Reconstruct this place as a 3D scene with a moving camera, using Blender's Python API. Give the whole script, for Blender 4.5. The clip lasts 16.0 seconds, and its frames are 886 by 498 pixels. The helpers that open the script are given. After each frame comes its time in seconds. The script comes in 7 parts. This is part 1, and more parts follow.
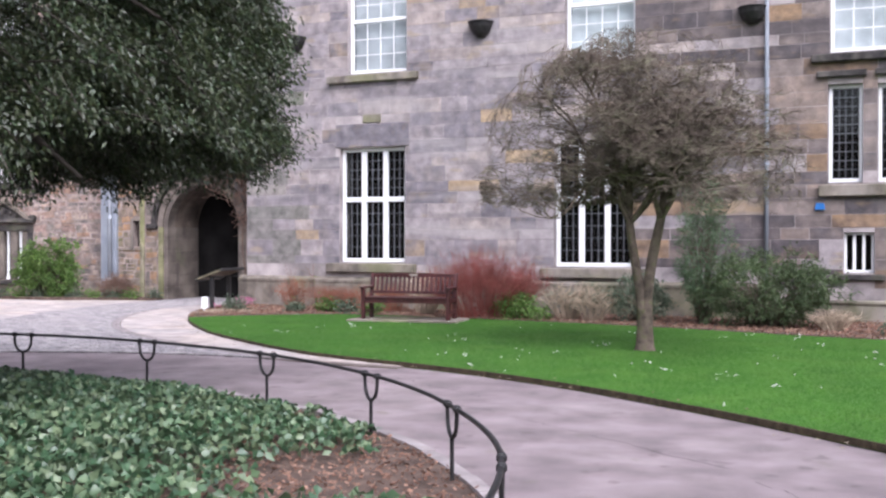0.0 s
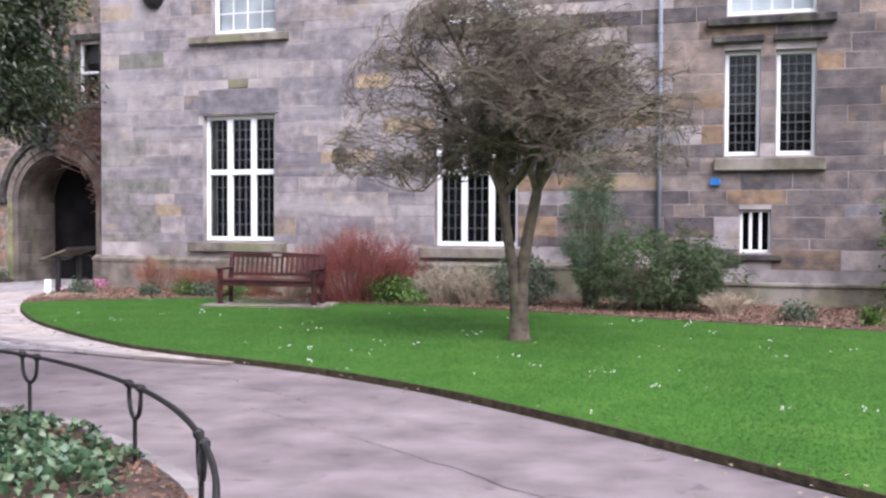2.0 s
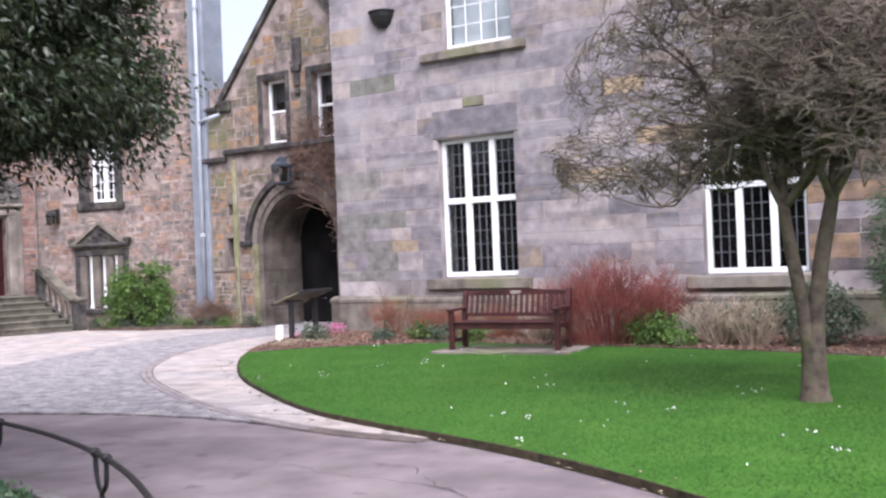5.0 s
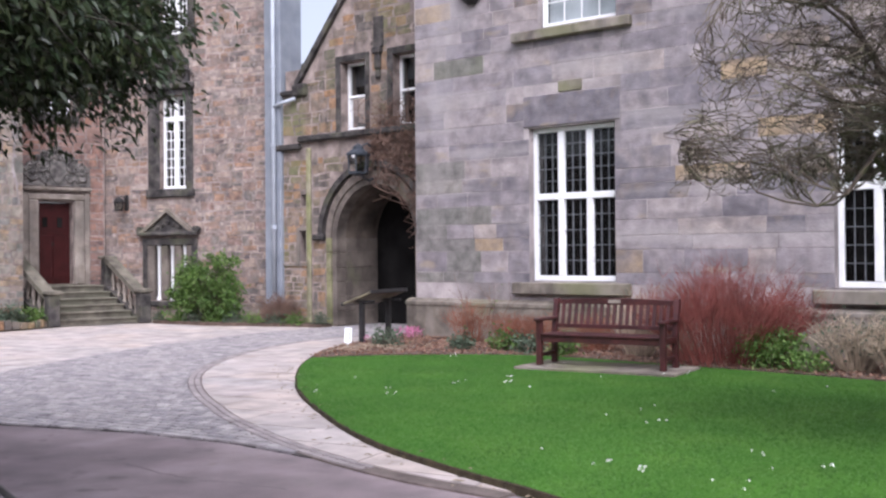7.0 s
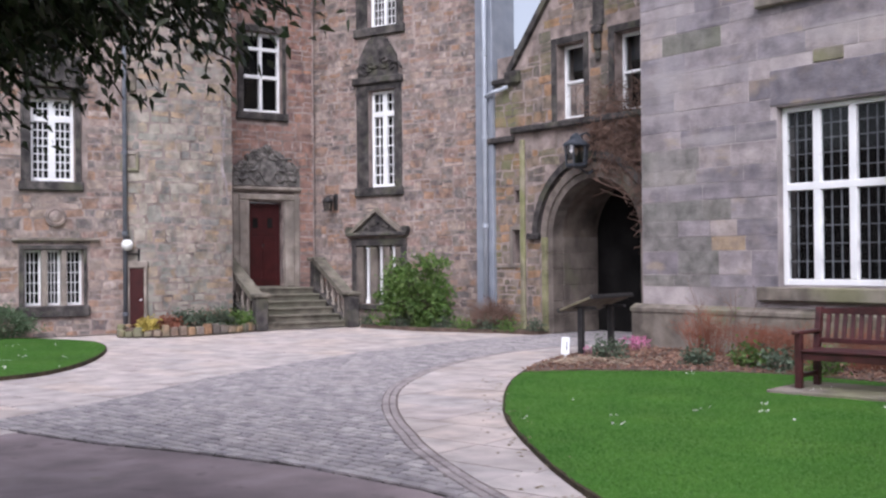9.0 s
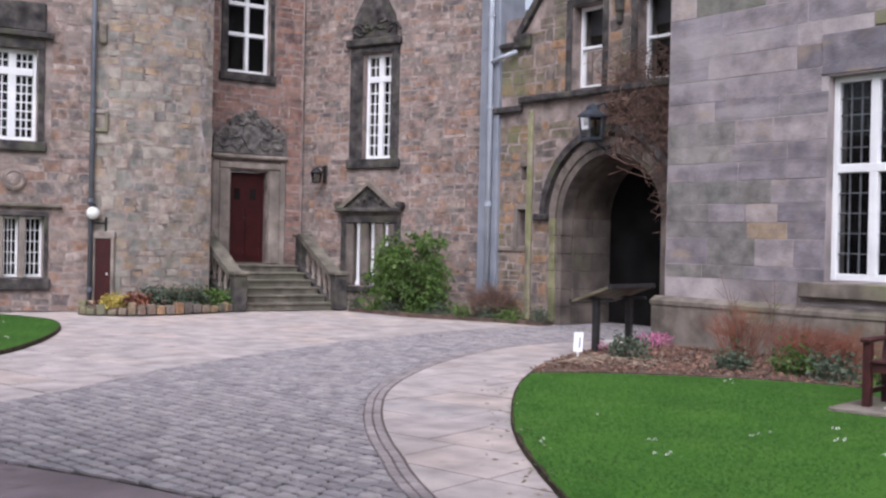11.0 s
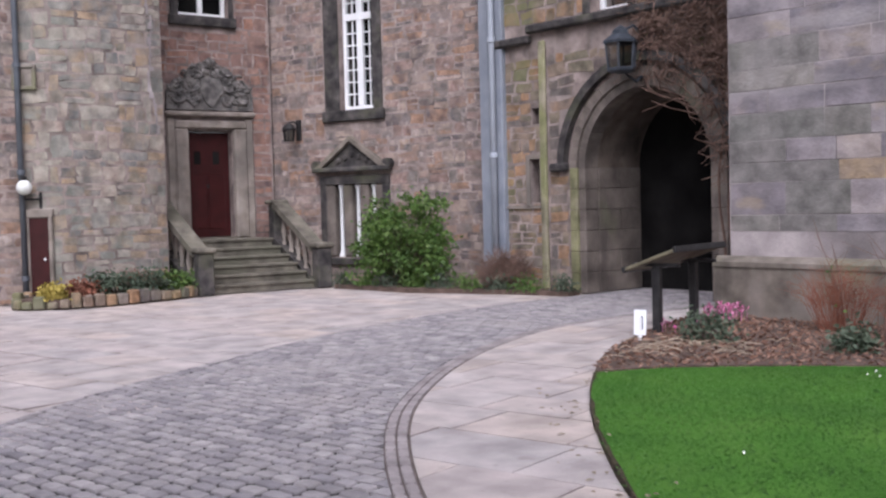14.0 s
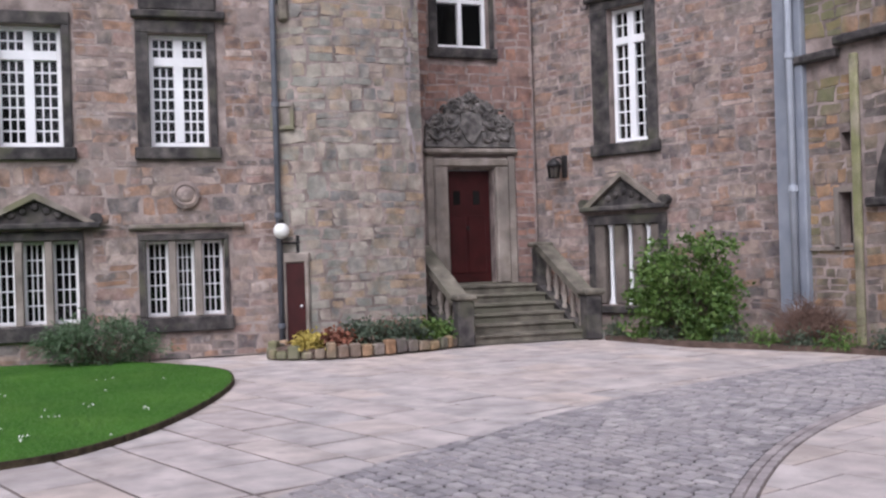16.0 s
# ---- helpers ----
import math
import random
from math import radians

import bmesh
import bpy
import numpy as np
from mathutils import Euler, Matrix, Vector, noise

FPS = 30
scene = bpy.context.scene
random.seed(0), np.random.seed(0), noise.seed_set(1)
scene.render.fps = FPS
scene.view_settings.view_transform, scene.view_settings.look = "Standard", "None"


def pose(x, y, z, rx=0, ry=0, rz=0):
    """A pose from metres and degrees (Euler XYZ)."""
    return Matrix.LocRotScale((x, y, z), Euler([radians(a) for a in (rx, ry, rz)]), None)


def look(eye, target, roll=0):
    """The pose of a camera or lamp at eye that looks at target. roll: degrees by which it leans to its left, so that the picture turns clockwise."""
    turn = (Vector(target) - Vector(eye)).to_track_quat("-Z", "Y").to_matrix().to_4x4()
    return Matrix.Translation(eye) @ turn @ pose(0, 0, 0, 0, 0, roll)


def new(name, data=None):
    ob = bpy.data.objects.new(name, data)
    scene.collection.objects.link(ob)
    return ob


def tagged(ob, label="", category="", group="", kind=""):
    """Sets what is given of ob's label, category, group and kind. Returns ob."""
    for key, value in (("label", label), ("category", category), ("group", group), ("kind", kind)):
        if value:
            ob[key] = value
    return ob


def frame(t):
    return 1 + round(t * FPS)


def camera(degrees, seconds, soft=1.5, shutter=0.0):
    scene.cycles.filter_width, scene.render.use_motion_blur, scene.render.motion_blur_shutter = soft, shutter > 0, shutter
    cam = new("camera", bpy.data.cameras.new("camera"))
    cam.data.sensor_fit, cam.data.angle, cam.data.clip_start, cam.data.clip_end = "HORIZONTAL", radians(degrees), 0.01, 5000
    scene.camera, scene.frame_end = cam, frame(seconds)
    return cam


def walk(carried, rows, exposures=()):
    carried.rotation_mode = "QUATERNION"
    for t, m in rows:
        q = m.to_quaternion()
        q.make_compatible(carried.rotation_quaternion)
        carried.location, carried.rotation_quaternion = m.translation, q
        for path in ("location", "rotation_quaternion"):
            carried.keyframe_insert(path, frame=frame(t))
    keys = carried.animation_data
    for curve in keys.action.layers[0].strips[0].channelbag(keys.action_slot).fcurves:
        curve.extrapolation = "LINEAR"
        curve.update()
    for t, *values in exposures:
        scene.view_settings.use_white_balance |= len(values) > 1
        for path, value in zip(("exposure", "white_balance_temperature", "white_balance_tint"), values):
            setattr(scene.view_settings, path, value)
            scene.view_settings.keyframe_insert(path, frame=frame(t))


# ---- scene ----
EXPOSURE = 0.92
cam = camera(45.52, 16.0, soft=2.4)
ROWS = [
    (0, 0.000, 0.000, 1.650, 24.01, -0.41, -0.05),
    (0.5, 0.023, 0.485, 1.608, 23.90, 0.79, -1.13),
    (1, -0.032, 1.035, 1.602, 21.18, -2.11, -0.84),
    (1.5, -0.036, 1.554, 1.611, 18.17, -1.54, 0.31),
    (2, -0.017, 2.056, 1.614, 19.18, -1.55, -0.20),
    (2.5, -0.037, 2.551, 1.606, 20.37, -1.29, -0.53),
    (3, -0.100, 3.042, 1.588, 23.64, -0.72, 0.49),
    (3.5, -0.253, 3.562, 1.614, 27.46, -0.80, 1.08),
    (4, -0.422, 4.034, 1.587, 28.61, -0.46, 2.38),
    (4.5, -0.577, 4.532, 1.587, 31.92, 0.92, 1.17),
    (4.7, -0.640, 4.732, 1.593, 33.33, 0.51, 1.86),
    (6.8, -1.868, 6.461, 1.627, 38.27, -0.03, 1.03),
    (7, -1.993, 6.647, 1.627, 38.90, 0.33, 0.47),
    (7.5, -2.346, 7.097, 1.615, 40.58, -0.58, 0.35),
    (8, -2.711, 7.504, 1.624, 42.44, -0.41, 1.14),
    (8.5, -3.079, 7.840, 1.605, 47.14, 0.32, -0.57),
    (8.7, -3.219, 7.964, 1.602, 49.70, 0.60, 0.67),
    (10.8, -4.886, 9.319, 1.576, 52.70, 0.30, -0.04),
    (11, -5.091, 9.447, 1.578, 50.39, -0.47, -1.22),
    (11.5, -5.614, 9.738, 1.569, 47.19, -1.35, -2.77),
    (12, -6.103, 10.003, 1.595, 45.78, -1.26, -0.61),
    (12.5, -6.581, 10.290, 1.601, 44.76, -2.10, -0.50),
    (13, -7.048, 10.527, 1.582, 46.35, -1.59, -0.05),
    (13.5, -7.508, 10.873, 1.534, 47.79, -2.03, 1.06),
    (14, -7.917, 11.193, 1.574, 48.96, -2.62, 1.51),
    (14.5, -8.311, 11.449, 1.587, 49.95, -0.79, 2.61),
    (15, -8.724, 11.708, 1.606, 51.47, -1.46, 0.33),
    (15.5, -9.205, 11.899, 1.570, 59.58, -0.64, -0.32),
    (16, -9.614, 12.046, 1.587, 62.67, 0.06, 1.83),
]
walk(cam, [(t, pose(x, y, z, 90 + pitch, roll, yaw)) for t, x, y, z, yaw, pitch, roll in ROWS], [(t, EXPOSURE + e, 5900, 18) for t, e in ((0.0, 0.48), (4.5, 0.5), (8.0, 0.08), (11.0, -0.17), (14.0, -0.21), (16.0, -0.26))])

# ---- world, sun and exposure ----
world = bpy.data.worlds.new("overcast_sky")
scene.world = world
world.use_nodes = True
wn, wl = world.node_tree.nodes, world.node_tree.links
sky = wn.new("ShaderNodeTexSky")
sky.sky_type, sky.sun_disc = "NISHITA", False
sky.sun_elevation, sky.sun_rotation = radians(48), radians(135)
sky.dust_density, sky.air_density, sky.ozone_density = 4.0, 1.0, 1.0
grey = wn.new("ShaderNodeHueSaturation")
grey.inputs["Saturation"].default_value = 0.35
wl.new(sky.outputs[0], grey.inputs["Color"])
wl.new(grey.outputs[0], wn["Background"].inputs["Color"])
wn["Background"].inputs["Strength"].default_value = 0.1
sun = new("sun", bpy.data.lights.new("sun", "SUN"))
sun.data.energy, sun.data.angle, sun.data.color = 1.5, radians(60), (1.0, 0.97, 0.94)
sun.matrix_world = look((12, -4, 27), (-6, 14, 0))

# ---- materials ----
def mat(name, stops, scale=6.0, rough=0.85, bump=0.3, fine=60.0, piece=0.0, stain=None, stain_scale=0.5, stain_at=(0.5, 0.65), spec=0.3, metal=0.0, detail=0.35, translucent=0.0, streak=1.0, cloud_scale=0.6, layers=()):
    """Colour from a ramp over noise and a random value for each piece; grain at two scales; stains with soft edges."""
    m = bpy.data.materials.new(name)
    m.use_nodes = True
    nt = m.node_tree
    n, l = nt.nodes, nt.links
    b = n["Principled BSDF"]
    b.inputs["Roughness"].default_value, b.inputs["Metallic"].default_value = rough, metal
    b.inputs["Specular IOR Level"].default_value = spec
    geo = n.new("ShaderNodeNewGeometry")
    def noise_at(s, det=4.0, streak=streak):
        t = n.new("ShaderNodeTexNoise")
        t.inputs["Scale"].default_value, t.inputs["Detail"].default_value = s, det
        if streak == 1.0:
            l.new(geo.outputs["Position"], t.inputs["Vector"])
        else:
            long = n.new("ShaderNodeVectorMath")
            long.operation = "MULTIPLY"
            long.inputs[1].default_value = (1, 1, streak)
            l.new(geo.outputs["Position"], long.inputs[0])
            l.new(long.outputs[0], t.inputs["Vector"])
        return t
    def math_node(op, a, b2):
        q = n.new("ShaderNodeMath")
        q.operation = op
        for k, v in enumerate((a, b2)):
            if isinstance(v, (int, float)):
                q.inputs[k].default_value = v
            else:
                l.new(v, q.inputs[k])
        return q.outputs[0]
    coarse, grain = noise_at(scale), noise_at(fine, 3.0)
    fac = coarse.outputs["Fac"]
    if piece:
        info = n.new("ShaderNodeObjectInfo")
        r = math_node("FRACT", math_node("ADD", info.outputs["Random"], geo.outputs["Random Per Island"]), 0)
        fac = math_node("ADD", math_node("MULTIPLY", r, piece), math_node("MULTIPLY", fac, 1 - piece))
    ramp = n.new("ShaderNodeValToRGB")
    el = ramp.color_ramp.elements
    while len(el) < len(stops):
        el.new(0.5)
    lo, hi = (0.0, 1.0) if piece else (0.3, 0.7)
    for k, c in enumerate(stops):
        el[k].position = lo + (hi - lo) * k / (len(stops) - 1)
        el[k].color = (*c, 1)
    l.new(fac, ramp.inputs[0])
    colour = ramp.outputs[0]
    val = n.new("ShaderNodeHueSaturation")
    l.new(colour, val.inputs["Color"])
    cloud = n.new("ShaderNodeMapRange")
    cloud.inputs["From Min"].default_value, cloud.inputs["From Max"].default_value = 0.3, 0.7
    cloud.inputs["To Min"].default_value, cloud.inputs["To Max"].default_value = 1 - detail * 0.9, 1 + detail * 0.9
    l.new(noise_at(scale * cloud_scale, 6.0).outputs["Fac"], cloud.inputs["Value"])
    l.new(math_node("MULTIPLY", cloud.outputs[0], math_node("ADD", math_node("MULTIPLY", grain.outputs["Fac"], detail), 1 - detail * 0.5)), val.inputs["Value"])
    colour = val.outputs[0]
    if stain:
        big = noise_at(stain_scale, 6.0)
        sr = n.new("ShaderNodeMapRange")
        sr.inputs["From Min"].default_value, sr.inputs["From Max"].default_value = stain_at
        l.new(big.outputs["Fac"], sr.inputs["Value"])
        mix = n.new("ShaderNodeMix")
        mix.data_type = "RGBA"
        l.new(math_node("MULTIPLY", sr.outputs[0], 0.75), mix.inputs[0])
        l.new(colour, mix.inputs[6])
        mix.inputs[7].default_value = (*stain, 1)
        colour = mix.outputs[2]
    for tint, at_scale, span, stretch, amount in layers:
        mask = n.new("ShaderNodeMapRange")
        mask.inputs["From Min"].default_value, mask.inputs["From Max"].default_value = span
        l.new(noise_at(at_scale, 9.0, stretch).outputs["Fac"], mask.inputs["Value"])
        lay = n.new("ShaderNodeMix")
        lay.data_type = "RGBA"
        l.new(math_node("MULTIPLY", mask.outputs[0], amount), lay.inputs[0])
        l.new(colour, lay.inputs[6])
        lay.inputs[7].default_value = (*tint, 1)
        colour = lay.outputs[2]
    l.new(colour, b.inputs["Base Color"])
    if bump:
        bn = n.new("ShaderNodeBump")
        bn.inputs["Strength"].default_value, bn.inputs["Distance"].default_value = bump, 0.01
        l.new(math_node("ADD", math_node("MULTIPLY", coarse.outputs["Fac"], 2.0), grain.outputs["Fac"]), bn.inputs["Height"])
        l.new(bn.outputs[0], b.inputs["Normal"])
    if translucent:
        tr = n.new("ShaderNodeBsdfTranslucent")
        l.new(colour, tr.inputs["Color"])
        mx = n.new("ShaderNodeMixShader")
        mx.inputs[0].default_value = translucent
        l.new(b.outputs[0], mx.inputs[1])
        l.new(tr.outputs[0], mx.inputs[2])
        l.new(mx.outputs[0], n["Material Output"].inputs["Surface"])
    return m


def glass(name, tint):
    m = bpy.data.materials.new(name)
    m.use_nodes = True
    n, l = m.node_tree.nodes, m.node_tree.links
    clear, gloss, mix, fres = n.new("ShaderNodeBsdfTransparent"), n.new("ShaderNodeBsdfGlossy"), n.new("ShaderNodeMixShader"), n.new("ShaderNodeFresnel")
    clear.inputs[0].default_value, gloss.inputs["Roughness"].default_value, fres.inputs[0].default_value = (*tint, 1), 0.03, 1.5
    l.new(fres.outputs[0], mix.inputs[0])
    l.new(clear.outputs[0], mix.inputs[1])
    l.new(gloss.outputs[0], mix.inputs[2])
    l.new(mix.outputs[0], n["Material Output"].inputs["Surface"])
    return m


ASHLAR = mat("ashlar_sandstone", [(0.13, 0.117, 0.132), (0.235, 0.208, 0.222), (0.34, 0.293, 0.29), (0.175, 0.158, 0.177), (0.37, 0.31, 0.285), (0.205, 0.186, 0.204), (0.3, 0.262, 0.268), (0.15, 0.137, 0.155), (0.36, 0.265, 0.17), (0.25, 0.222, 0.235)], 2.6, 0.9, 0.9, 30, piece=0.8, detail=0.3, cloud_scale=1.6, layers=[((0.11, 0.098, 0.112), 0.32, (0.53, 0.68), 9.0, 0.42), ((0.39, 0.355, 0.35), 0.3, (0.54, 0.66), 8.0, 0.5), ((0.4, 0.37, 0.38), 0.7, (0.54, 0.74), 0.3, 0.5), ((0.1, 0.09, 0.1), 1.3, (0.56, 0.72), 1.0, 0.5), ((0.33, 0.26, 0.17), 1.3, (0.63, 0.72), 2.5, 0.5)])
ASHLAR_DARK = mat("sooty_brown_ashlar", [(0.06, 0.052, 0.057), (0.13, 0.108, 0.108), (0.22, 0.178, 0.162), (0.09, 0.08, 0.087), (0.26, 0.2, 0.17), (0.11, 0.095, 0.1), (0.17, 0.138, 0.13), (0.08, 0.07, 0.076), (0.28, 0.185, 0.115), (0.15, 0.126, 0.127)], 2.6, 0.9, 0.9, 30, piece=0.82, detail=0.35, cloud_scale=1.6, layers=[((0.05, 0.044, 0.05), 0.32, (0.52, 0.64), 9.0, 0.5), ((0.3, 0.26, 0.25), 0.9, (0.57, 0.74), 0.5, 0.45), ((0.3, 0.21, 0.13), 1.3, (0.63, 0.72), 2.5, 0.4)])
ASHLAR_MOSS = mat("algae_stained_ashlar", [(0.13, 0.122, 0.118), (0.2, 0.185, 0.175), (0.155, 0.15, 0.138), (0.24, 0.218, 0.2), (0.17, 0.163, 0.162)], 2.6, 0.9, 0.9, 30, piece=0.7, detail=0.4, cloud_scale=1.6, layers=[((0.16, 0.165, 0.115), 0.9, (0.5, 0.68), 0.5, 0.5), ((0.34, 0.31, 0.3), 1.1, (0.58, 0.74), 0.4, 0.4)])
RUBBLE = mat("pink_rubble_stone", [(0.065, 0.056, 0.058), (0.25, 0.17, 0.145), (0.17, 0.148, 0.138), (0.31, 0.19, 0.13), (0.13, 0.112, 0.113), (0.33, 0.26, 0.215), (0.23, 0.155, 0.135), (0.38, 0.305, 0.265), (0.14, 0.124, 0.122), (0.25, 0.21, 0.175), (0.29, 0.185, 0.14)], 4.5, 0.92, 1.0, 34, piece=0.76, detail=0.42, cloud_scale=1.3, layers=[((0.31, 0.24, 0.213), 1.5, (0.5, 0.68), 1.0, 0.62), ((0.32, 0.19, 0.11), 1.6, (0.62, 0.7), 1.0, 0.5), ((0.07, 0.061, 0.064), 1.8, (0.59, 0.69), 1.3, 0.6), ((0.46, 0.39, 0.36), 5.0, (0.6, 0.69), 1.0, 0.55)])
RED_RUBBLE = mat("red_rubble_stone", [(0.095, 0.066, 0.063), (0.25, 0.14, 0.112), (0.17, 0.118, 0.105), (0.31, 0.165, 0.115), (0.135, 0.095, 0.09), (0.29, 0.19, 0.155), (0.215, 0.118, 0.096), (0.34, 0.235, 0.195)], 4.5, 0.92, 1.0, 34, piece=0.72, detail=0.42, cloud_scale=1.3, layers=[((0.3, 0.19, 0.16), 1.5, (0.48, 0.67), 1.0, 0.65), ((0.085, 0.068, 0.067), 1.9, (0.6, 0.7), 1.0, 0.55), ((0.45, 0.36, 0.33), 5.0, (0.62, 0.7), 0.6, 0.5)])
TOWER = mat("grey_green_rubble_stone", [(0.13, 0.123, 0.12), (0.27, 0.23, 0.2), (0.195, 0.195, 0.172), (0.32, 0.23, 0.155), (0.165, 0.16, 0.155), (0.34, 0.3, 0.25), (0.25, 0.19, 0.163), (0.28, 0.265, 0.225)], 4.0, 0.92, 1.0, 34, piece=0.68, detail=0.4, cloud_scale=1.3, layers=[((0.27, 0.27, 0.23), 0.8, (0.5, 0.66), 0.6, 0.6), ((0.38, 0.325, 0.29), 1.6, (0.55, 0.69), 1.0, 0.5), ((0.36, 0.225, 0.12), 1.5, (0.63, 0.71), 1.0, 0.6), ((0.11, 0.104, 0.103), 1.5, (0.6, 0.7), 0.6, 0.6)])
MOSSY = mat("mossy_sandstone", [(0.1, 0.08, 0.072), (0.23, 0.175, 0.135), (0.165, 0.145, 0.105), (0.32, 0.19, 0.11), (0.2, 0.165, 0.14), (0.12, 0.104, 0.096), (0.28, 0.225, 0.18)], 4.5, 0.92, 0.9, 36, piece=0.76, detail=0.42, cloud_scale=1.3, layers=[((0.3, 0.23, 0.19), 1.7, (0.54, 0.69), 1.0, 0.5), ((0.165, 0.175, 0.08), 0.9, (0.52, 0.66), 0.5, 0.65), ((0.06, 0.054, 0.05), 1.7, (0.58, 0.7), 0.7, 0.65)])
MORTAR_A = mat("grey_mortar", [(0.19, 0.168, 0.172), (0.33, 0.29, 0.285), (0.24, 0.21, 0.21)], 1.6, 0.95, 0.5, detail=0.6)
MORTAR = mat("pale_pink_mortar", [(0.2, 0.16, 0.145), (0.31, 0.25, 0.225)], 4.5, 0.95, 0.8, 40, detail=0.55, layers=[((0.37, 0.31, 0.285), 1.6, (0.52, 0.68), 1.0, 0.7), ((0.1, 0.085, 0.08), 3.0, (0.58, 0.7), 1.0, 0.6)])
DARKSTONE = mat("soot_dark_stone", [(0.026, 0.024, 0.025), (0.06, 0.054, 0.052), (0.105, 0.093, 0.085)], 5, 0.9, 0.8, stain=(0.1, 0.1, 0.065), stain_scale=1.6, stain_at=(0.55, 0.7), detail=0.5)
VAULT_JAMB = mat("worn_brown_jamb_stone", [(0.095, 0.079, 0.068), (0.155, 0.13, 0.112), (0.21, 0.176, 0.152)], 3, 0.92, 0.6, 34, piece=0.4, detail=0.5, layers=[((0.06, 0.051, 0.047), 1.6, (0.5, 0.66), 0.6, 0.7), ((0.16, 0.165, 0.095), 1.8, (0.58, 0.7), 0.6, 0.5)])
VAULT = mat("brown_sooty_vault_stone", [(0.085, 0.066, 0.055), (0.13, 0.104, 0.085), (0.17, 0.135, 0.11)], 3, 0.92, 0.6, 30, stain=(0.06, 0.05, 0.045), stain_scale=1.2, detail=0.45)
DRESSED = mat("dressed_buff_stone", [(0.2, 0.17, 0.14), (0.27, 0.23, 0.2), (0.32, 0.28, 0.24)], 4, 0.9, 0.5, stain=(0.13, 0.115, 0.1), stain_scale=1.0)
SILLSTONE = mat("weathered_sill_stone", [(0.14, 0.12, 0.1), (0.21, 0.18, 0.15)], 5, 0.9, 0.6, detail=0.45, layers=[((0.19, 0.19, 0.105), 0.9, (0.46, 0.64), 1.6, 0.7), ((0.33, 0.295, 0.265), 1.4, (0.54, 0.7), 0.6, 0.55), ((0.07, 0.06, 0.055), 1.8, (0.58, 0.7), 0.5, 0.6)])
WHITE = mat("white_gloss_paint", [(0.74, 0.74, 0.75), (0.82, 0.82, 0.82)], 3, 0.45, 0.05, detail=0.08)
LEAD = mat("lead_cames", [(0.1, 0.105, 0.115), (0.15, 0.155, 0.165)], 20, 0.6, 0.1)
PANE = glass("window_glass", (0.75, 0.8, 0.8))
# near-black colour stands in for the shade indoors and in the passage
INTERIOR_SHADE = mat("near_black_interior_shade", [(0.008, 0.0075, 0.0075), (0.016, 0.015, 0.0145)], 2, 1.0, 0.0, spec=0.02)
BLIND = mat("white_roller_blind", [(0.62, 0.64, 0.66), (0.72, 0.73, 0.75)], 2, 0.9, 0.0)
SLATE = mat("grey_roof_slate", [(0.07, 0.07, 0.08), (0.12, 0.12, 0.13)], 6, 0.7, 0.3, piece=0.5)
PIPE = mat("grey_painted_iron", [(0.2, 0.22, 0.26), (0.26, 0.28, 0.315)], 3, 0.55, 0.1, detail=0.15)
DARKPIPE = mat("dark_grey_cast_iron", [(0.085, 0.092, 0.108), (0.13, 0.14, 0.16)], 3, 0.55, 0.1, detail=0.2)
PIPE_LIGHT = mat("pale_grey_painted_pipe", [(0.34, 0.37, 0.42), (0.4, 0.43, 0.48)], 3, 0.5, 0.1, detail=0.15)
TARMAC = mat("worn_pinkish_tarmac", [(0.205, 0.167, 0.173), (0.245, 0.2, 0.207), (0.285, 0.237, 0.24)], 1.1, 0.85, 0.6, 170, detail=0.3, cloud_scale=1.7, layers=[((0.12, 0.094, 0.1), 0.55, (0.5, 0.68), 1.0, 0.6), ((0.28, 0.235, 0.235), 0.8, (0.58, 0.72), 1.0, 0.5), ((0.1, 0.076, 0.08), 3.5, (0.62, 0.7), 1.0, 0.5), ((0.16, 0.15, 0.1), 2.2, (0.66, 0.74), 1.0, 0.5)])
FLAG = mat("pale_pink_flagstone", [(0.355, 0.305, 0.29), (0.455, 0.4, 0.38), (0.385, 0.35, 0.34), (0.47, 0.4, 0.36), (0.425, 0.38, 0.365), (0.51, 0.46, 0.435)], 1.6, 0.8, 0.4, 90, piece=0.8, detail=0.3, cloud_scale=1.6, layers=[((0.29, 0.25, 0.235), 0.8, (0.54, 0.7), 1.0, 0.45), ((0.25, 0.21, 0.195), 6.0, (0.62, 0.72), 1.0, 0.45)])
FLAG_JOINT = mat("flagstone_joint_sand", [(0.11, 0.088, 0.08), (0.17, 0.138, 0.125)], 6, 0.95, 0.4)
SETT = mat("grey_granite_sett", [(0.2, 0.184, 0.194), (0.275, 0.254, 0.262), (0.36, 0.332, 0.33), (0.235, 0.218, 0.23), (0.31, 0.287, 0.287)], 8, 0.7, 0.6, 120, piece=0.6, detail=0.3, layers=[((0.38, 0.34, 0.33), 0.7, (0.52, 0.7), 1.0, 0.5)])
SETT_JOINT = mat("grey_sett_joint", [(0.04, 0.036, 0.035), (0.075, 0.068, 0.065)], 8, 0.95, 0.5)
KERB = mat("worn_kerb_stone", [(0.24, 0.21, 0.21), (0.34, 0.3, 0.295)], 6, 0.85, 0.5, piece=0.5)
SOIL = mat("dark_garden_soil", [(0.075, 0.05, 0.04), (0.14, 0.098, 0.078)], 8, 0.95, 1.0)
EDGE_SOIL = mat("dark_turf_edge", [(0.03, 0.023, 0.014), (0.075, 0.058, 0.034)], 12, 0.95, 1.0)
TURF = mat("lawn_turf", [(0.04, 0.13, 0.01), (0.054, 0.155, 0.014), (0.07, 0.168, 0.02)], 1.5, 0.9, 0.15, 60, detail=0.2)
